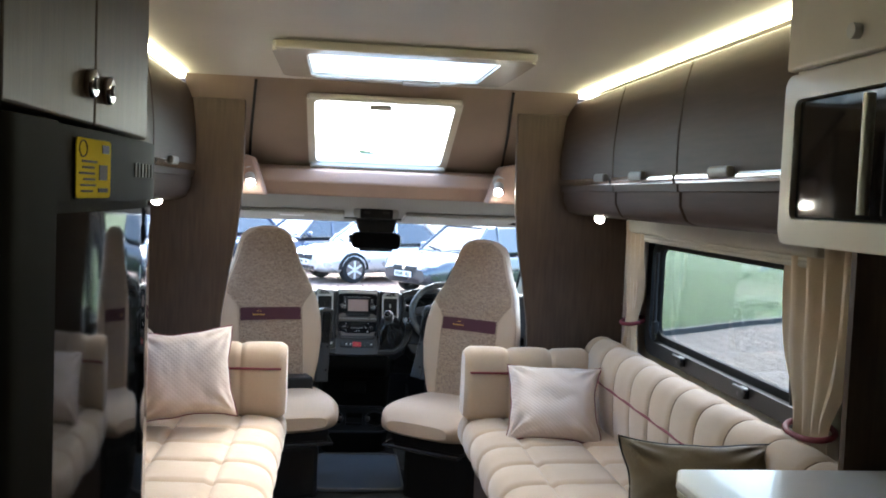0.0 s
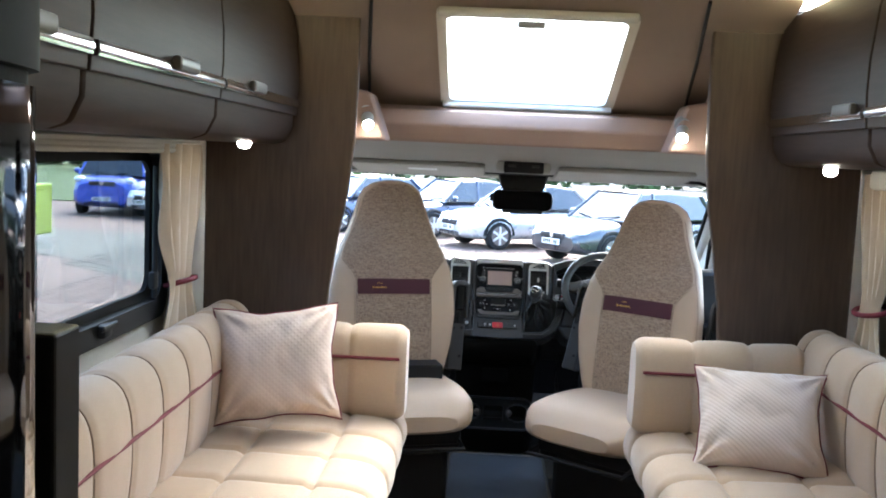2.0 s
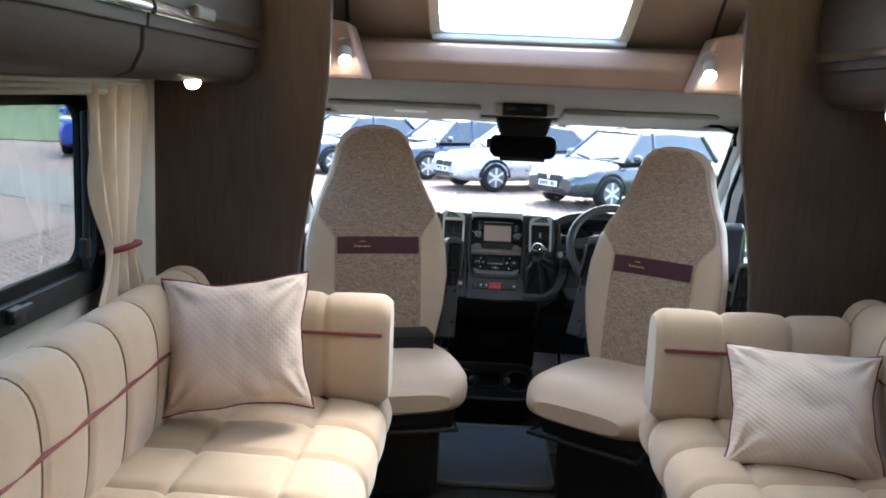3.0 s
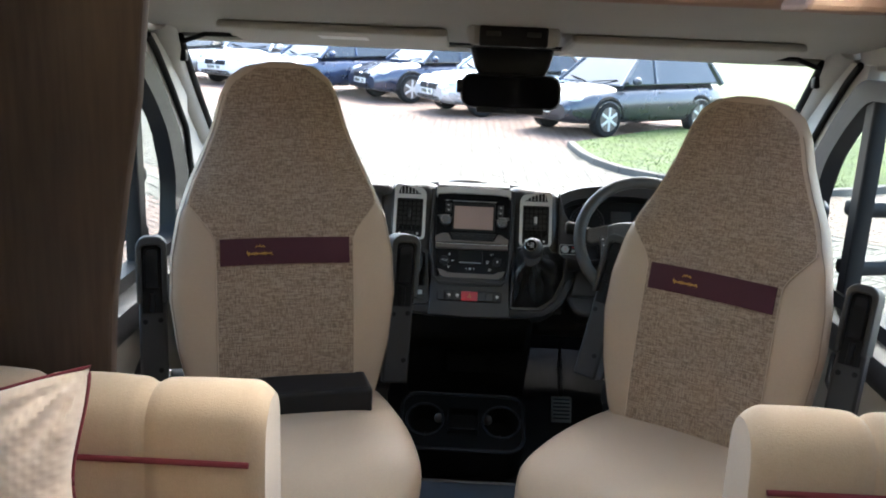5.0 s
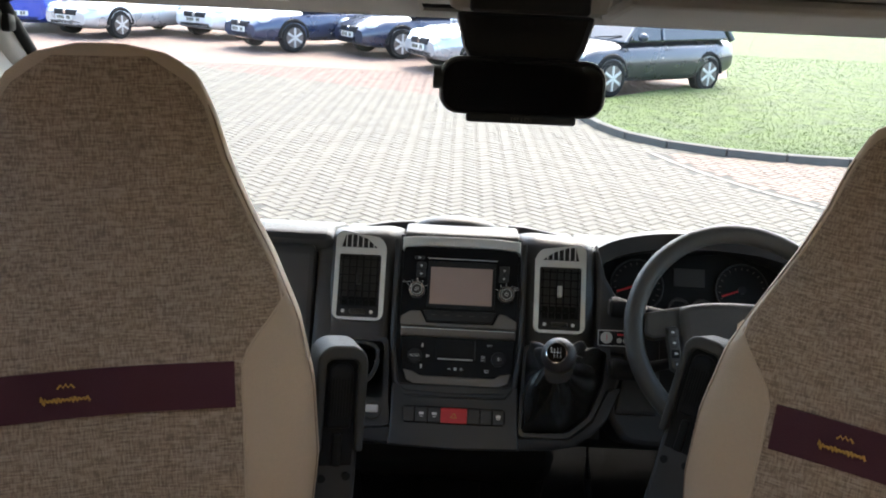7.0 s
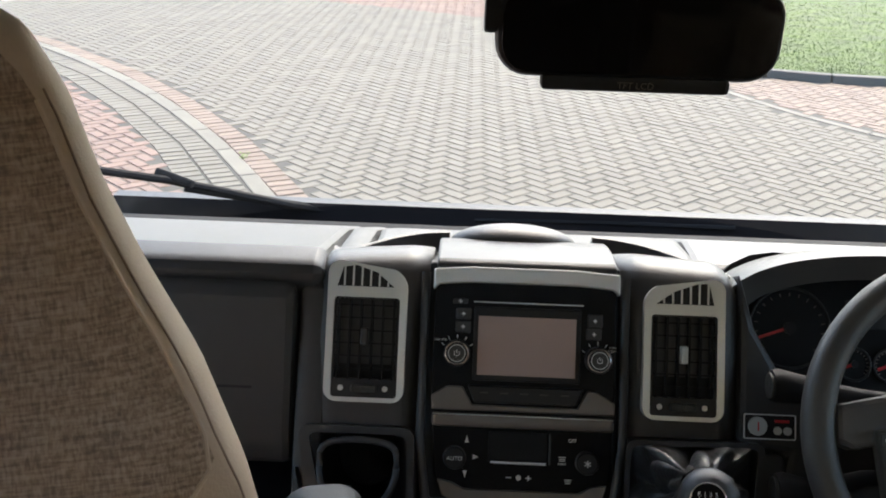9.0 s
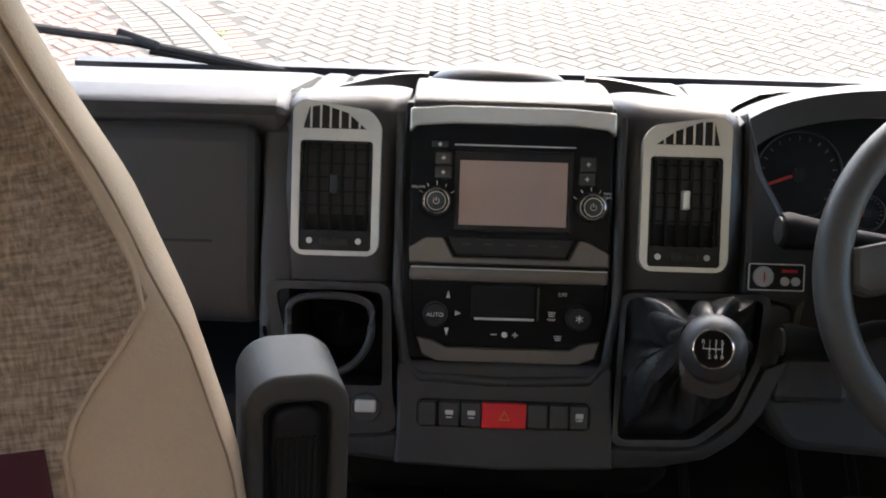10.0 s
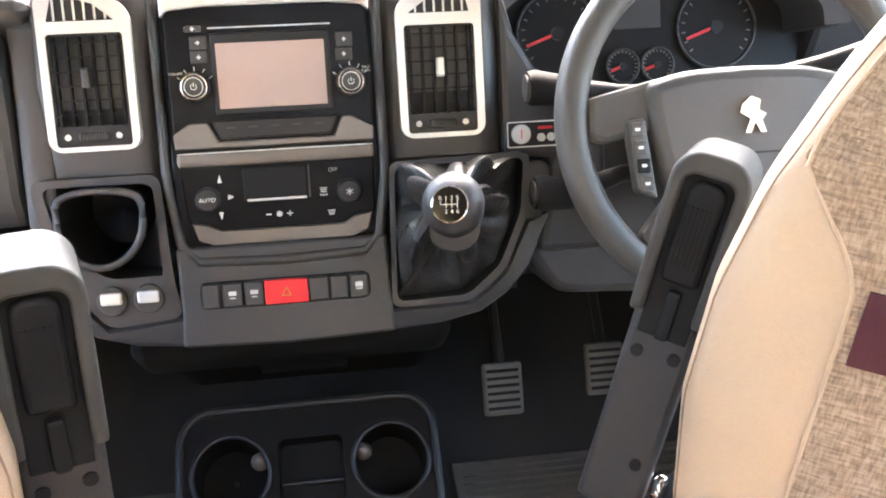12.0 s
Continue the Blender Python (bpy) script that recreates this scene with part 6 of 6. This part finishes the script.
def inside(p, poly):
    x, y = p
    hit = False
    for (x0, y0), (x1, y1) in zip(poly, poly[1:] + poly[:1]):
        if (y0 > y) != (y1 > y) and x < (x1 - x0) * (y - y0) / (y1 - y0) + x0:
            hit = not hit
    return hit


def line_dist(p, line):
    best = 1e9
    px, py = p
    for (x0, y0), (x1, y1) in zip(line, line[1:]):
        dx, dy = x1 - x0, y1 - y0
        t = max(0, min(1, ((px - x0) * dx + (py - y0) * dy) / (dx * dx + dy * dy)))
        best = min(best, math.hypot(px - x0 - t * dx, py - y0 - t * dy))
    return best


lawn_poly = LAWN + [(60, 60)] + LAWN_BACK[::-1]
left_poly = LEFT_KERB + [(-30, 19.4), (-30, -5), (-0.55, -5)]
right_poly = RIGHT_KERB + [(8.5, 16.6), (5.25, 14.55), (4.33, 14.15), (2.90, 14.5)]
bay_poly = BAY + [(-30, 30), (-30, 60)] + LAWN_BACK[::-1]
HT = GZ


def paver_mesh(name, w, h, mat):
    """One block with chamfered top edges."""
    c, d = 0.006, 0.007
    lo = [(-w / 2, -h / 2, -d), (w / 2, -h / 2, -d), (w / 2, h / 2, -d), (-w / 2, h / 2, -d)]
    hi = [(-w / 2 + c, -h / 2 + c, 0), (w / 2 - c, -h / 2 + c, 0), (w / 2 - c, h / 2 - c, 0), (-w / 2 + c, h / 2 - c, 0)]
    me = bpy.data.meshes.new(name)
    me.from_pydata(lo + hi, [], [(4, 5, 6, 7), (0, 1, 5, 4), (1, 2, 6, 5), (2, 3, 7, 6), (3, 0, 4, 7)])
    me.materials.append(mat)
    return me


def herringbone(x0, x1, y0, y1, turn, L=0.2, W=0.1):
    """Centres and turns of blocks laid in a 90-degree herringbone, the whole turned."""
    c, s = math.cos(radians(turn)), math.sin(radians(turn))
    cx, cy = (x0 + x1) / 2, (y0 + y1) / 2
    R = math.hypot(x1 - x0, y1 - y0) / 2 + 0.5
    n = int(R / W) + 3
    out = []
    for i in range(-n, n):
        for j in range(-n, n):
            k = (i - j) % 4
            if k == 0:
                u, v, a = (i + 1) * W, (j + 0.5) * W, 0
            elif k == 2:
                u, v, a = (i + 0.5) * W, (j + 0) * W, 90
            else:
                continue
            x, y = cx + c * u - s * v, cy + s * u + c * v
            if x0 <= x <= x1 and y0 <= y <= y1:
                out.append((x, y, a + turn))
    return out


def lay(name, label, blocks, mat, near, joint=0.012, lift=0.0):
    """Lay blocks: the nearest as pieces of their own, the rest joined."""
    rnd = random.Random(11)
    ob = empty(name, pose(0, 0, HT), label, "paving", kind="structure")
    me = paver_mesh("paver", 0.2 - joint, 0.1 - joint, mat)
    verts, faces = [], []
    base = [v.co.copy() for v in me.vertices]
    polys = [tuple(p.vertices) for p in me.polygons]
    made = 0
    for x, y, a in blocks:
        m = pose(x, y, lift + rnd.uniform(-0.002, 0.002), rnd.uniform(-0.6, 0.6), rnd.uniform(-0.6, 0.6), a + rnd.uniform(-0.8, 0.8))
        if made < 300 and near(x, y):
            p = new("paver", me)
            p.parent = ob
            p.matrix_local = m
            made += 1
            continue
        k = len(verts)
        verts.extend(tuple(m @ v) for v in base)
        faces.extend(tuple(i + k for i in f) for f in polys)
    if verts:
        rest = bpy.data.meshes.new("pavers")
        rest.from_pydata(verts, [], faces)
        rest.materials.append(mat)
        r = new("pavers", rest)
        r.parent = ob
        tagged(r, kind="stuff")
    return ob


def kerb_run(name, line, width, height, label, mat, step=0.6, inset=0.0):
    """Kerb stones laid end to end along a line."""
    ob = empty(name, pose(0, 0, HT), label, "kerb", kind="structure")
    pts = [Vector((x, y, 0)) for x, y in line]
    dense = []
    for i in range(len(pts) - 1):
        p0, p1, p2, p3 = pts[max(0, i - 1)], pts[i], pts[i + 1], pts[min(len(pts) - 1, i + 2)]
        for q in range(12):
            t = q / 12
            dense.append(0.5 * (2 * p1 + (p2 - p0) * t + (2 * p0 - 5 * p1 + 4 * p2 - p3) * t * t + (3 * p1 - p0 - 3 * p2 + p3) * t ** 3))
    dense.append(pts[-1])
    run, start, acc = [], dense[0], 0.0
    last = dense[0]
    for p in dense[1:]:
        acc += (p - last).length
        last = p
        if acc >= step:
            run.append((start, p))
            start, acc = p, 0.0
    for a, b in run[:300]:
        d = b - a
        m = (a + b) / 2
        bm = box(d.length - 0.008, width, 0.10 + height, (0, 0, height / 2 - 0.05), 0.012)
        k = part("kerb_stone", xf(bm, pose(m.x, m.y, 0, 0, 0, math.degrees(math.atan2(d.y, d.x)))), mat, ob)
    return ob


def car(m, paint, label, L=4.2, W=1.76, H=1.45, estate=False, scoop=False, van=False):
    """A parked car: painted body, glasshouse, wheels, lamps, plate. It points along its own +x."""
    ob = empty("parked_van" if van else "parked_car", m, label, "van" if van else "car", group="" if van else "parked cars")
    h = L / 2
    belt = 0.92 if not van else 1.12
    nose = 0.70 if not van else 1.0
    # stations: x, half width, top, bottom
    st = [(-h, 0.62, belt - 0.10, 0.42), (-h + 0.10, 0.80, belt - 0.02, 0.30), (-h + 0.5, 0.86, belt + 0.02, 0.22), (-0.9, 0.88, belt, 0.20), (0.3, 0.88, belt - 0.01, 0.20),
          (h - 1.15, 0.87, belt - 0.03, 0.20), (h - 0.55, 0.85, (belt + nose) / 2 + 0.03, 0.20), (h - 0.16, 0.78, nose, 0.24), (h - 0.02, 0.62, nose - 0.12, 0.30)]
    xs = [s[0] for s in st]
    rings = []
    for i in range(45):
        x = xs[0] + (xs[-1] - xs[0]) * i / 44
        w = float(np.interp(x, xs, [s[1] for s in st])) * W / 1.76
        t = float(np.interp(x, xs, [s[2] for s in st]))
        b = float(np.interp(x, xs, [s[3] for s in st]))
        ring = []
        for q in range(24):
            a = 2 * math.pi * q / 24
            c, sn = math.cos(a), math.sin(a)
            zz = (t + b) / 2 + (t - b) / 2 * math.copysign(abs(sn) ** 0.45, sn)
            tuck = 1 - 0.10 * max(0, (zz - 0.62) / 0.4)
            ring.append((x, w * tuck * math.copysign(abs(c) ** 0.4, c), zz))
        rings.append(ring)
    body = part("body", loft(rings), paint, ob)
    ws0, ws1 = (h - 1.15, h - 1.80) if not van else (h - 0.75, h - 1.35)
    r1, r0 = (-h + 0.55, -h + 0.22) if estate else (-h + 1.15, -h + 0.65)
    if van:
        r1, r0 = -h + 0.12, -h + 0.06
    gl = [(ws0, belt - 0.04), (ws1, H - 0.03), ((ws1 + r1) / 2, H), (r1, H - 0.05), (r0, belt - 0.02)]
    hwid = lambda z: W / 2 * (0.93 - 0.22 * (z - belt) / (H - belt))
    gr = []
    for s2 in (-1, 1):
        gr.append([(x, s2 * hwid(z), z) for x, z in gl])
    bm = loft([gr[0], gr[1]], True, True)
    bmesh.ops.bevel(bm, geom=bm.edges[:], offset=0.04, segments=2, profile=0.5, affect="EDGES")
    part("glasshouse", bm, CARGLASS, ob, "dark glass")
    roof = [(ws1 + 0.04, H - 0.035), ((ws1 + r1) / 2, H + 0.008), (r1 - 0.04, H - 0.05)]
    rr = []
    for x, z in roof:
        rr.append([(x, y * hwid(H), z + 0.02 * (1 - y * y)) for y in [-1 + q / 4 for q in range(9)]])
    bm = loft(rr, False, False)
    bmesh.ops.solidify(bm, geom=bm.faces[:], thickness=0.03)
    part("roof", bm, paint, ob)
    for s2 in (-1, 1):
        for (xa, za), (xb, zb), r in ((gl[0], gl[1], 0.035), (gl[4], gl[3], 0.06), ((0.0 if not van else 0.5, belt), (-0.05 if not van else 0.45, H - 0.02), 0.035)):
            part("pillar", tube([(xa, s2 * hwid(za) * 1.0, za), (xb, s2 * hwid(zb) * 0.99, zb)], r, 8), paint, ob)
        if van:
            part("side_panel", span(-h + 0.1, 0.2, min(s2 * W * 0.40, s2 * W * 0.47), max(s2 * W * 0.40, s2 * W * 0.47), belt - 0.1, H - 0.08, 0.03), paint, ob)
        for wx in (-h + 0.82, h - 0.86):
            wh = part("wheel", cyl(0.315, 0.21, (wx, s2 * (W / 2 - 0.115), 0.315), (90, 0, 0), 32, bevel=0.035), RUBBER, ob, "black tyre on an alloy wheel")
            part("rim", cyl(0.215, 0.02, (wx, s2 * (W / 2 - 0.012), 0.315), (90, 0, 0), 28, bevel=0.006), BROWNGREY, wh)
            for q in range(6):
                part("spoke", box(0.05, 0.02, 0.20, (wx + 0.105 * math.sin(q * math.pi / 3), s2 * (W / 2), 0.315 + 0.105 * math.cos(q * math.pi / 3)), 0.008, turn=(0, math.degrees(q * math.pi / 3), 0)), SILVER, wh)
            part("wheel_arch", tube([(wx + 0.36 * math.cos(a), s2 * (W / 2 - 0.05), 0.315 + 0.36 * math.sin(a)) for a in [math.pi * q / 14 for q in range(15)]], 0.045, 8), RUBBER, ob)
        part("headlamp", xf(ball(0.16, (0, 0, 0), (0.9, 1.0, 0.52), 16), pose(h - 0.26, s2 * (W / 2 - 0.27), nose - 0.03, 0, 18, 0)), LAMPGLASS, ob, "clear headlamp")
        part("door_mirror", ball(0.10, (ws0 - 0.25, s2 * (W / 2 + 0.08), belt + 0.06), (0.7, 1.0, 0.75), 12), paint, ob)
        part("door_handle", box(0.18, 0.02, 0.03, (-0.15, s2 * (W / 2 - 0.05), belt - 0.16), 0.008), paint, ob)
        part("fog_lamp", cyl(0.06, 0.03, (h - 0.11, s2 * 0.55, 0.36), (0, 90, 0), 16), LAMPGLASS, ob)
    part("grille", box(0.06, 0.72, 0.13, (h - 0.045, 0, nose - 0.13), 0.02), BLACK, ob)
    part("lower_grille", box(0.06, 1.0, 0.12, (h - 0.05, 0, 0.34), 0.02), BLACK, ob)
    part("badge", cyl(0.05, 0.02, (h - 0.01, 0, nose - 0.12), (0, 90, 0), 20), CHROME, ob)
    part("number_plate", box(0.012, 0.52, 0.11, (h + 0.012, 0, 0.46), 0.004), PLATE, ob, "white number plate")
    part("plate_marks", join(*[box(0.004, 0.045, 0.075, (h + 0.019, -0.20 + 0.062 * q, 0.46)) for q in range(7) if q != 4]), INK, ob)
    if scoop:
        part("bonnet_scoop", box(0.30, 0.45, 0.08, (h - 1.05, 0, belt - 0.02), 0.03), paint, ob)
    for s2 in (-1, 1):
        part("wiper", tube([(ws0 + 0.02, s2 * 0.1, belt), (ws0 - 0.1, s2 * 0.6, belt + 0.06)], 0.012, 6), RUBBER, ob)
    return ob


CARGLASS = material("car_glass", (0.02, 0.025, 0.03), (0.015, 0.02, 0.025), 0.05, coat=0.5)
LAMPGLASS = material("lamp_glass", (0.65, 0.68, 0.70), (0.55, 0.58, 0.6), 0.08, metal=0.4, coat=0.6)
PLATE = material("plate_white", (0.75, 0.75, 0.70), None, 0.4)


def paint(name, col, metal=0.3):
    return material(name, col, tuple(c * 0.92 for c in col), 0.28, metal=metal, scale=500, coat=1.0, wear=0.04)


P_BLACK, P_BLUE, P_NAVY = paint("black_blue_paint", (0.018, 0.024, 0.034)), paint("blue_paint", (0.02, 0.036, 0.085)), paint("navy_paint", (0.02, 0.030, 0.062))
P_WHITE, P_SILVER, P_VAN = paint("white_paint", (0.75, 0.76, 0.77), 0.0), paint("silver_paint", (0.52, 0.54, 0.56), 0.5), paint("bright_blue_paint", (0.02, 0.06, 0.42), 0.1)


def parked(cx, cy, fx, fy):
    return pose(cx, cy, HT, 0, 0, math.degrees(math.atan2(fy, fx)))


car(parked(2.85, 20.45, -0.80, -0.60), P_BLACK, "dark blue-black hatchback parked beside the lawn", 4.1, 1.74, 1.48, True)
car(parked(0.85, 22.8, -0.87, -0.50), P_SILVER, "silver hatchback parked in the row", 4.1, 1.74, 1.44)
car(parked(-0.75, 25.2, -0.82, -0.57), P_NAVY, "dark blue saloon with a bonnet scoop, parked", 4.4, 1.76, 1.44, False, True)
car(parked(-3.35, 25.6, -0.72, -0.69), P_BLUE, "blue saloon parked in the row", 4.4, 1.78, 1.43)
car(parked(-5.5, 27.9, -0.5, -0.86), P_WHITE, "white hatchback parked in the row", 4.0, 1.72, 1.46, True)
car(parked(-8.1, 27.0, -0.45, -0.89), P_SILVER, "silver saloon parked in the row", 4.5, 1.78, 1.42)
car(parked(-10.6, 28.0, 0.05, -1.0), P_VAN, "bright blue panel van parked facing the yard", 4.8, 1.90, 1.95, van=True)

# lime board on a dark post just outside the window
sg = empty("roadside_sign", pose(-1.67, 3.90, HT), "lime yellow board on a dark post beside the vehicle", "sign")
part("post", box(0.06, 0.06, 1.95, (0, 0, 0.975), 0.008), BLACK, sg)
part("board", box(0.03, 0.48, 0.17, (0.05, -0.18, 1.80), 0.006), material("lime_board", (0.30, 0.42, 0.03), (0.27, 0.38, 0.03), 0.5), sg, "lime yellow board")

# lawn: turf sheet with blades near the kerb
bm = bmesh.new()
vs = [bm.verts.new((x, y, 0.06)) for x, y in lawn_poly]
face = bm.faces.new(vs)
ret = bmesh.ops.extrude_face_region(bm, geom=[face])
for v in [g for g in ret["geom"] if isinstance(g, bmesh.types.BMVert)]:
    v.co.z = -0.02
lw = single("lawn", bm, TURF, "mown green lawn inside the kerb", "lawn", pose(0, 0, HT), kind="structure", smooth=False)
rnd = random.Random(3)
verts, faces = [], []
tries = 0
while len(faces) < 40000 and tries < 400000:
    tries += 1
    y = 14.0 + 14.0 * rnd.random() ** 1.6
    x = 1.5 + rnd.random() * (2.0 + (y - 12) * 0.9)
    if not inside((x, y), lawn_poly):
        continue
    hgt, a = rnd.uniform(0.008, 0.020), rnd.uniform(0, 6.28)
    w = 0.006 + 0.0005 * (y - 14)
    lx, ly = rnd.uniform(-0.03, 0.03), rnd.uniform(-0.03, 0.03)
    k = len(verts)
    verts += [(x - w * math.cos(a), y - w * math.sin(a), 0.055), (x + w * math.cos(a), y + w * math.sin(a), 0.055), (x + lx, y + ly, 0.06 + hgt)]
    faces.append((k, k + 1, k + 2))
me = bpy.data.meshes.new("grass")
me.from_pydata(verts, [], faces)
me.materials.append(GRASS)
gr = new("grass", me)
gr.matrix_world = pose(0, 0, HT)
tagged(gr, "short green grass blades of the lawn", "grass", kind="stuff")
single("far_verge", span(-60, -11.8, 31.0, 90, GZ - 0.02, GZ + 0.03), TURF, "green verge beyond the yard", "grass", kind="structure")

# far belt of trees, made of many leaf clumps
LEAF = material("far_leaves", (0.06, 0.11, 0.025), (0.03, 0.06, 0.012), 0.8, scale=3, rand=0.4)
rnd = random.Random(8)
verts, faces = [], []
for t in range(60):
    ang = radians(-75 + 150 * t / 59)
    d = 75 + rnd.uniform(-8, 12)
    tx, ty = d * math.sin(ang), d * math.cos(ang)
    rad, top = rnd.uniform(2.2, 3.4), rnd.uniform(3.0, 5.0)
    for q in range(260):
        u, v = rnd.uniform(0, 6.28), rnd.random()
        z = top * (0.08 + 0.92 * v)
        r = rad * math.sqrt(max(0.05, 1 - (2 * v - 0.9) ** 2 * 0.8)) * rnd.uniform(0.55, 1.05)
        c = Vector((tx + r * math.cos(u), ty + r * math.sin(u), z))
        k = len(verts)
        s = rnd.uniform(0.35, 0.8)
        for w in range(4):
            verts.append(tuple(c + Vector((rnd.uniform(-s, s), rnd.uniform(-s, s), rnd.uniform(-s, s)))))
        faces += [(k, k + 1, k + 2), (k, k + 2, k + 3)]
me = bpy.data.meshes.new("tree_belt")
me.from_pydata(verts, [], faces)
me.materials.append(LEAF)
tb = new("tree_belt", me)
tb.matrix_world = pose(0, 0, HT)
tagged(tb, "far belt of green trees round the yard", "trees", kind="stuff")

# kerbs and paving
kerb_run("lawn_kerb", LAWN, 0.12, 0.085, "raised concrete kerb round the lawn", KERB)
kerb_run("flush_kerb", RIGHT_KERB, 0.10, 0.004, "flush pale concrete edging between paving and the lawn's path", PALE_KERB)
kerb_run("flush_kerb", LEFT_KERB, 0.13, 0.004, "flush pale concrete edging curving through the paving", PALE_KERB)
road, red_yard, red_strip, buff_strip, bays, red_path = [], [], [], [], [], []
for x, y, a in herringbone(-7.0, 8.5, 7.5, 21.5, 45):
    if inside((x, y), lawn_poly) or line_dist((x, y), LAWN) < 0.14:
        continue
    if line_dist((x, y), RIGHT_KERB) < 0.11:
        continue
    if inside((x, y), right_poly):
        red_path.append((x, y, a))
        continue
    dk = line_dist((x, y), LEFT_KERB)
    if inside((x, y), left_poly):
        if dk > 0.50 and x > -6.0:
            red_yard.append((x, y, a))
    elif inside((x, y), bay_poly):
        if x > -6.0:
            bays.append((x, y, a))
    elif dk > 0.30:
        road.append((x, y, a))
for (x0, y0), (x1, y1) in zip(LEFT_KERB, LEFT_KERB[1:]):
    # straight courses of blocks along both sides of the edging
    run = math.hypot(x1 - x0, y1 - y0)
    dx, dy = (x1 - x0) / run, (y1 - y0) / run
    for k in range(int(run / 0.1)):
        q = (k + 0.5) * run / int(run / 0.1)
        for off, rows in ((0.167, red_strip), (-0.167, buff_strip), (-0.367, buff_strip)):
            x, y = x0 + dx * q + dy * off, y0 + dy * q - dx * off
            if y > 7.5 and x > -7.0:
                rows.append((x, y, math.degrees(math.atan2(-dx, dy))))
lay("road", "buff-grey herringbone block paving of the yard", road, BUFF, lambda x, y: 8.8 < y < 11.2 and -0.9 < x < 1.6)
lay("red_paving", "red herringbone block paving beside the yard", red_yard, BRICKRED, lambda x, y: 9.2 < y < 11.6 and -4.2 < x < -1.7)
lay("red_border", "red block border along the edging", red_strip, PINKISH, lambda x, y: y < 13, lift=0.004)
lay("buff_border", "buff block border along the edging", buff_strip, BUFF, lambda x, y: y < 13, lift=0.004)
lay("lawn_path", "pinkish herringbone block paving beside the lawn", red_path, PINKISH, lambda x, y: y < 13.2)
lay("parking_bay", "red block paving of the parking bays", bays, BRICKRED, lambda x, y: False)
for nm, poly, mt, lab in (("far_bays", [(-30, 21.5), (-6.0, 21.5), (8, 21.5), (12, 40), (-30, 40)], BRICKRED, "red paving of the far parking bays"),
                          ("far_yard", [(-40, 3), (-6.0, 3), (-6.0, 15.4), (-7.4, 16.6), (-10.5, 18.2), (-16, 19.4), (-40, 19.4)], BRICKRED, "red paving beyond the edging"),
                          ("far_road", [(-30, 19.4), (-16, 19.4), (-10.5, 18.2), (-7.0, 16.3), (-7.0, 21.4), (-30, 21.4)], BUFF, "buff paving of the far yard"),
                          ("right_path", [(8.5, 7.5), (30, 7.5), (30, 24.5), (8.6, 16.7)], BUFF, "buff paving beside the lawn")):
    single(nm, prism(poly, "z", -0.02, -0.003), mt, lab, "paving", pose(0, 0, HT), kind="structure", smooth=False)

# weeds in the joints of the edging
rnd = random.Random(3)
WEED = material("weed_leaves", (0.13, 0.19, 0.03), (0.09, 0.14, 0.02), 0.7, scale=20, rand=0.2)
for x, y, r in ((-1.24, 9.62, 0.05), (-1.02, 9.05, 0.035), (-1.75, 10.65, 0.04)):
    verts, faces = [], []
    for q in range(26):
        a, d = rnd.uniform(0, 6.28), r * math.sqrt(rnd.random())
        c = Vector((d * math.cos(a), d * math.sin(a), rnd.uniform(0.005, 0.04)))
        k = len(verts)
        u, s = rnd.uniform(0, 6.28), rnd.uniform(0.008, 0.018)
        e = Vector((math.cos(u), math.sin(u), rnd.uniform(-0.2, 0.8))) * s
        f = Vector((-math.sin(u), math.cos(u), 0)) * s * 0.5
        verts += [tuple(c - e), tuple(c + f), tuple(c + e), tuple(c - f)]
        faces.append((k, k + 1, k + 2, k + 3))
    me = bpy.data.meshes.new("weed")
    me.from_pydata(verts, [], faces)
    me.materials.append(WEED)
    wd = new("weed", me)
    wd.matrix_world = pose(x, y, HT)
    tagged(wd, "small green weed growing in the edging joint", "weed", "weeds in the joints")
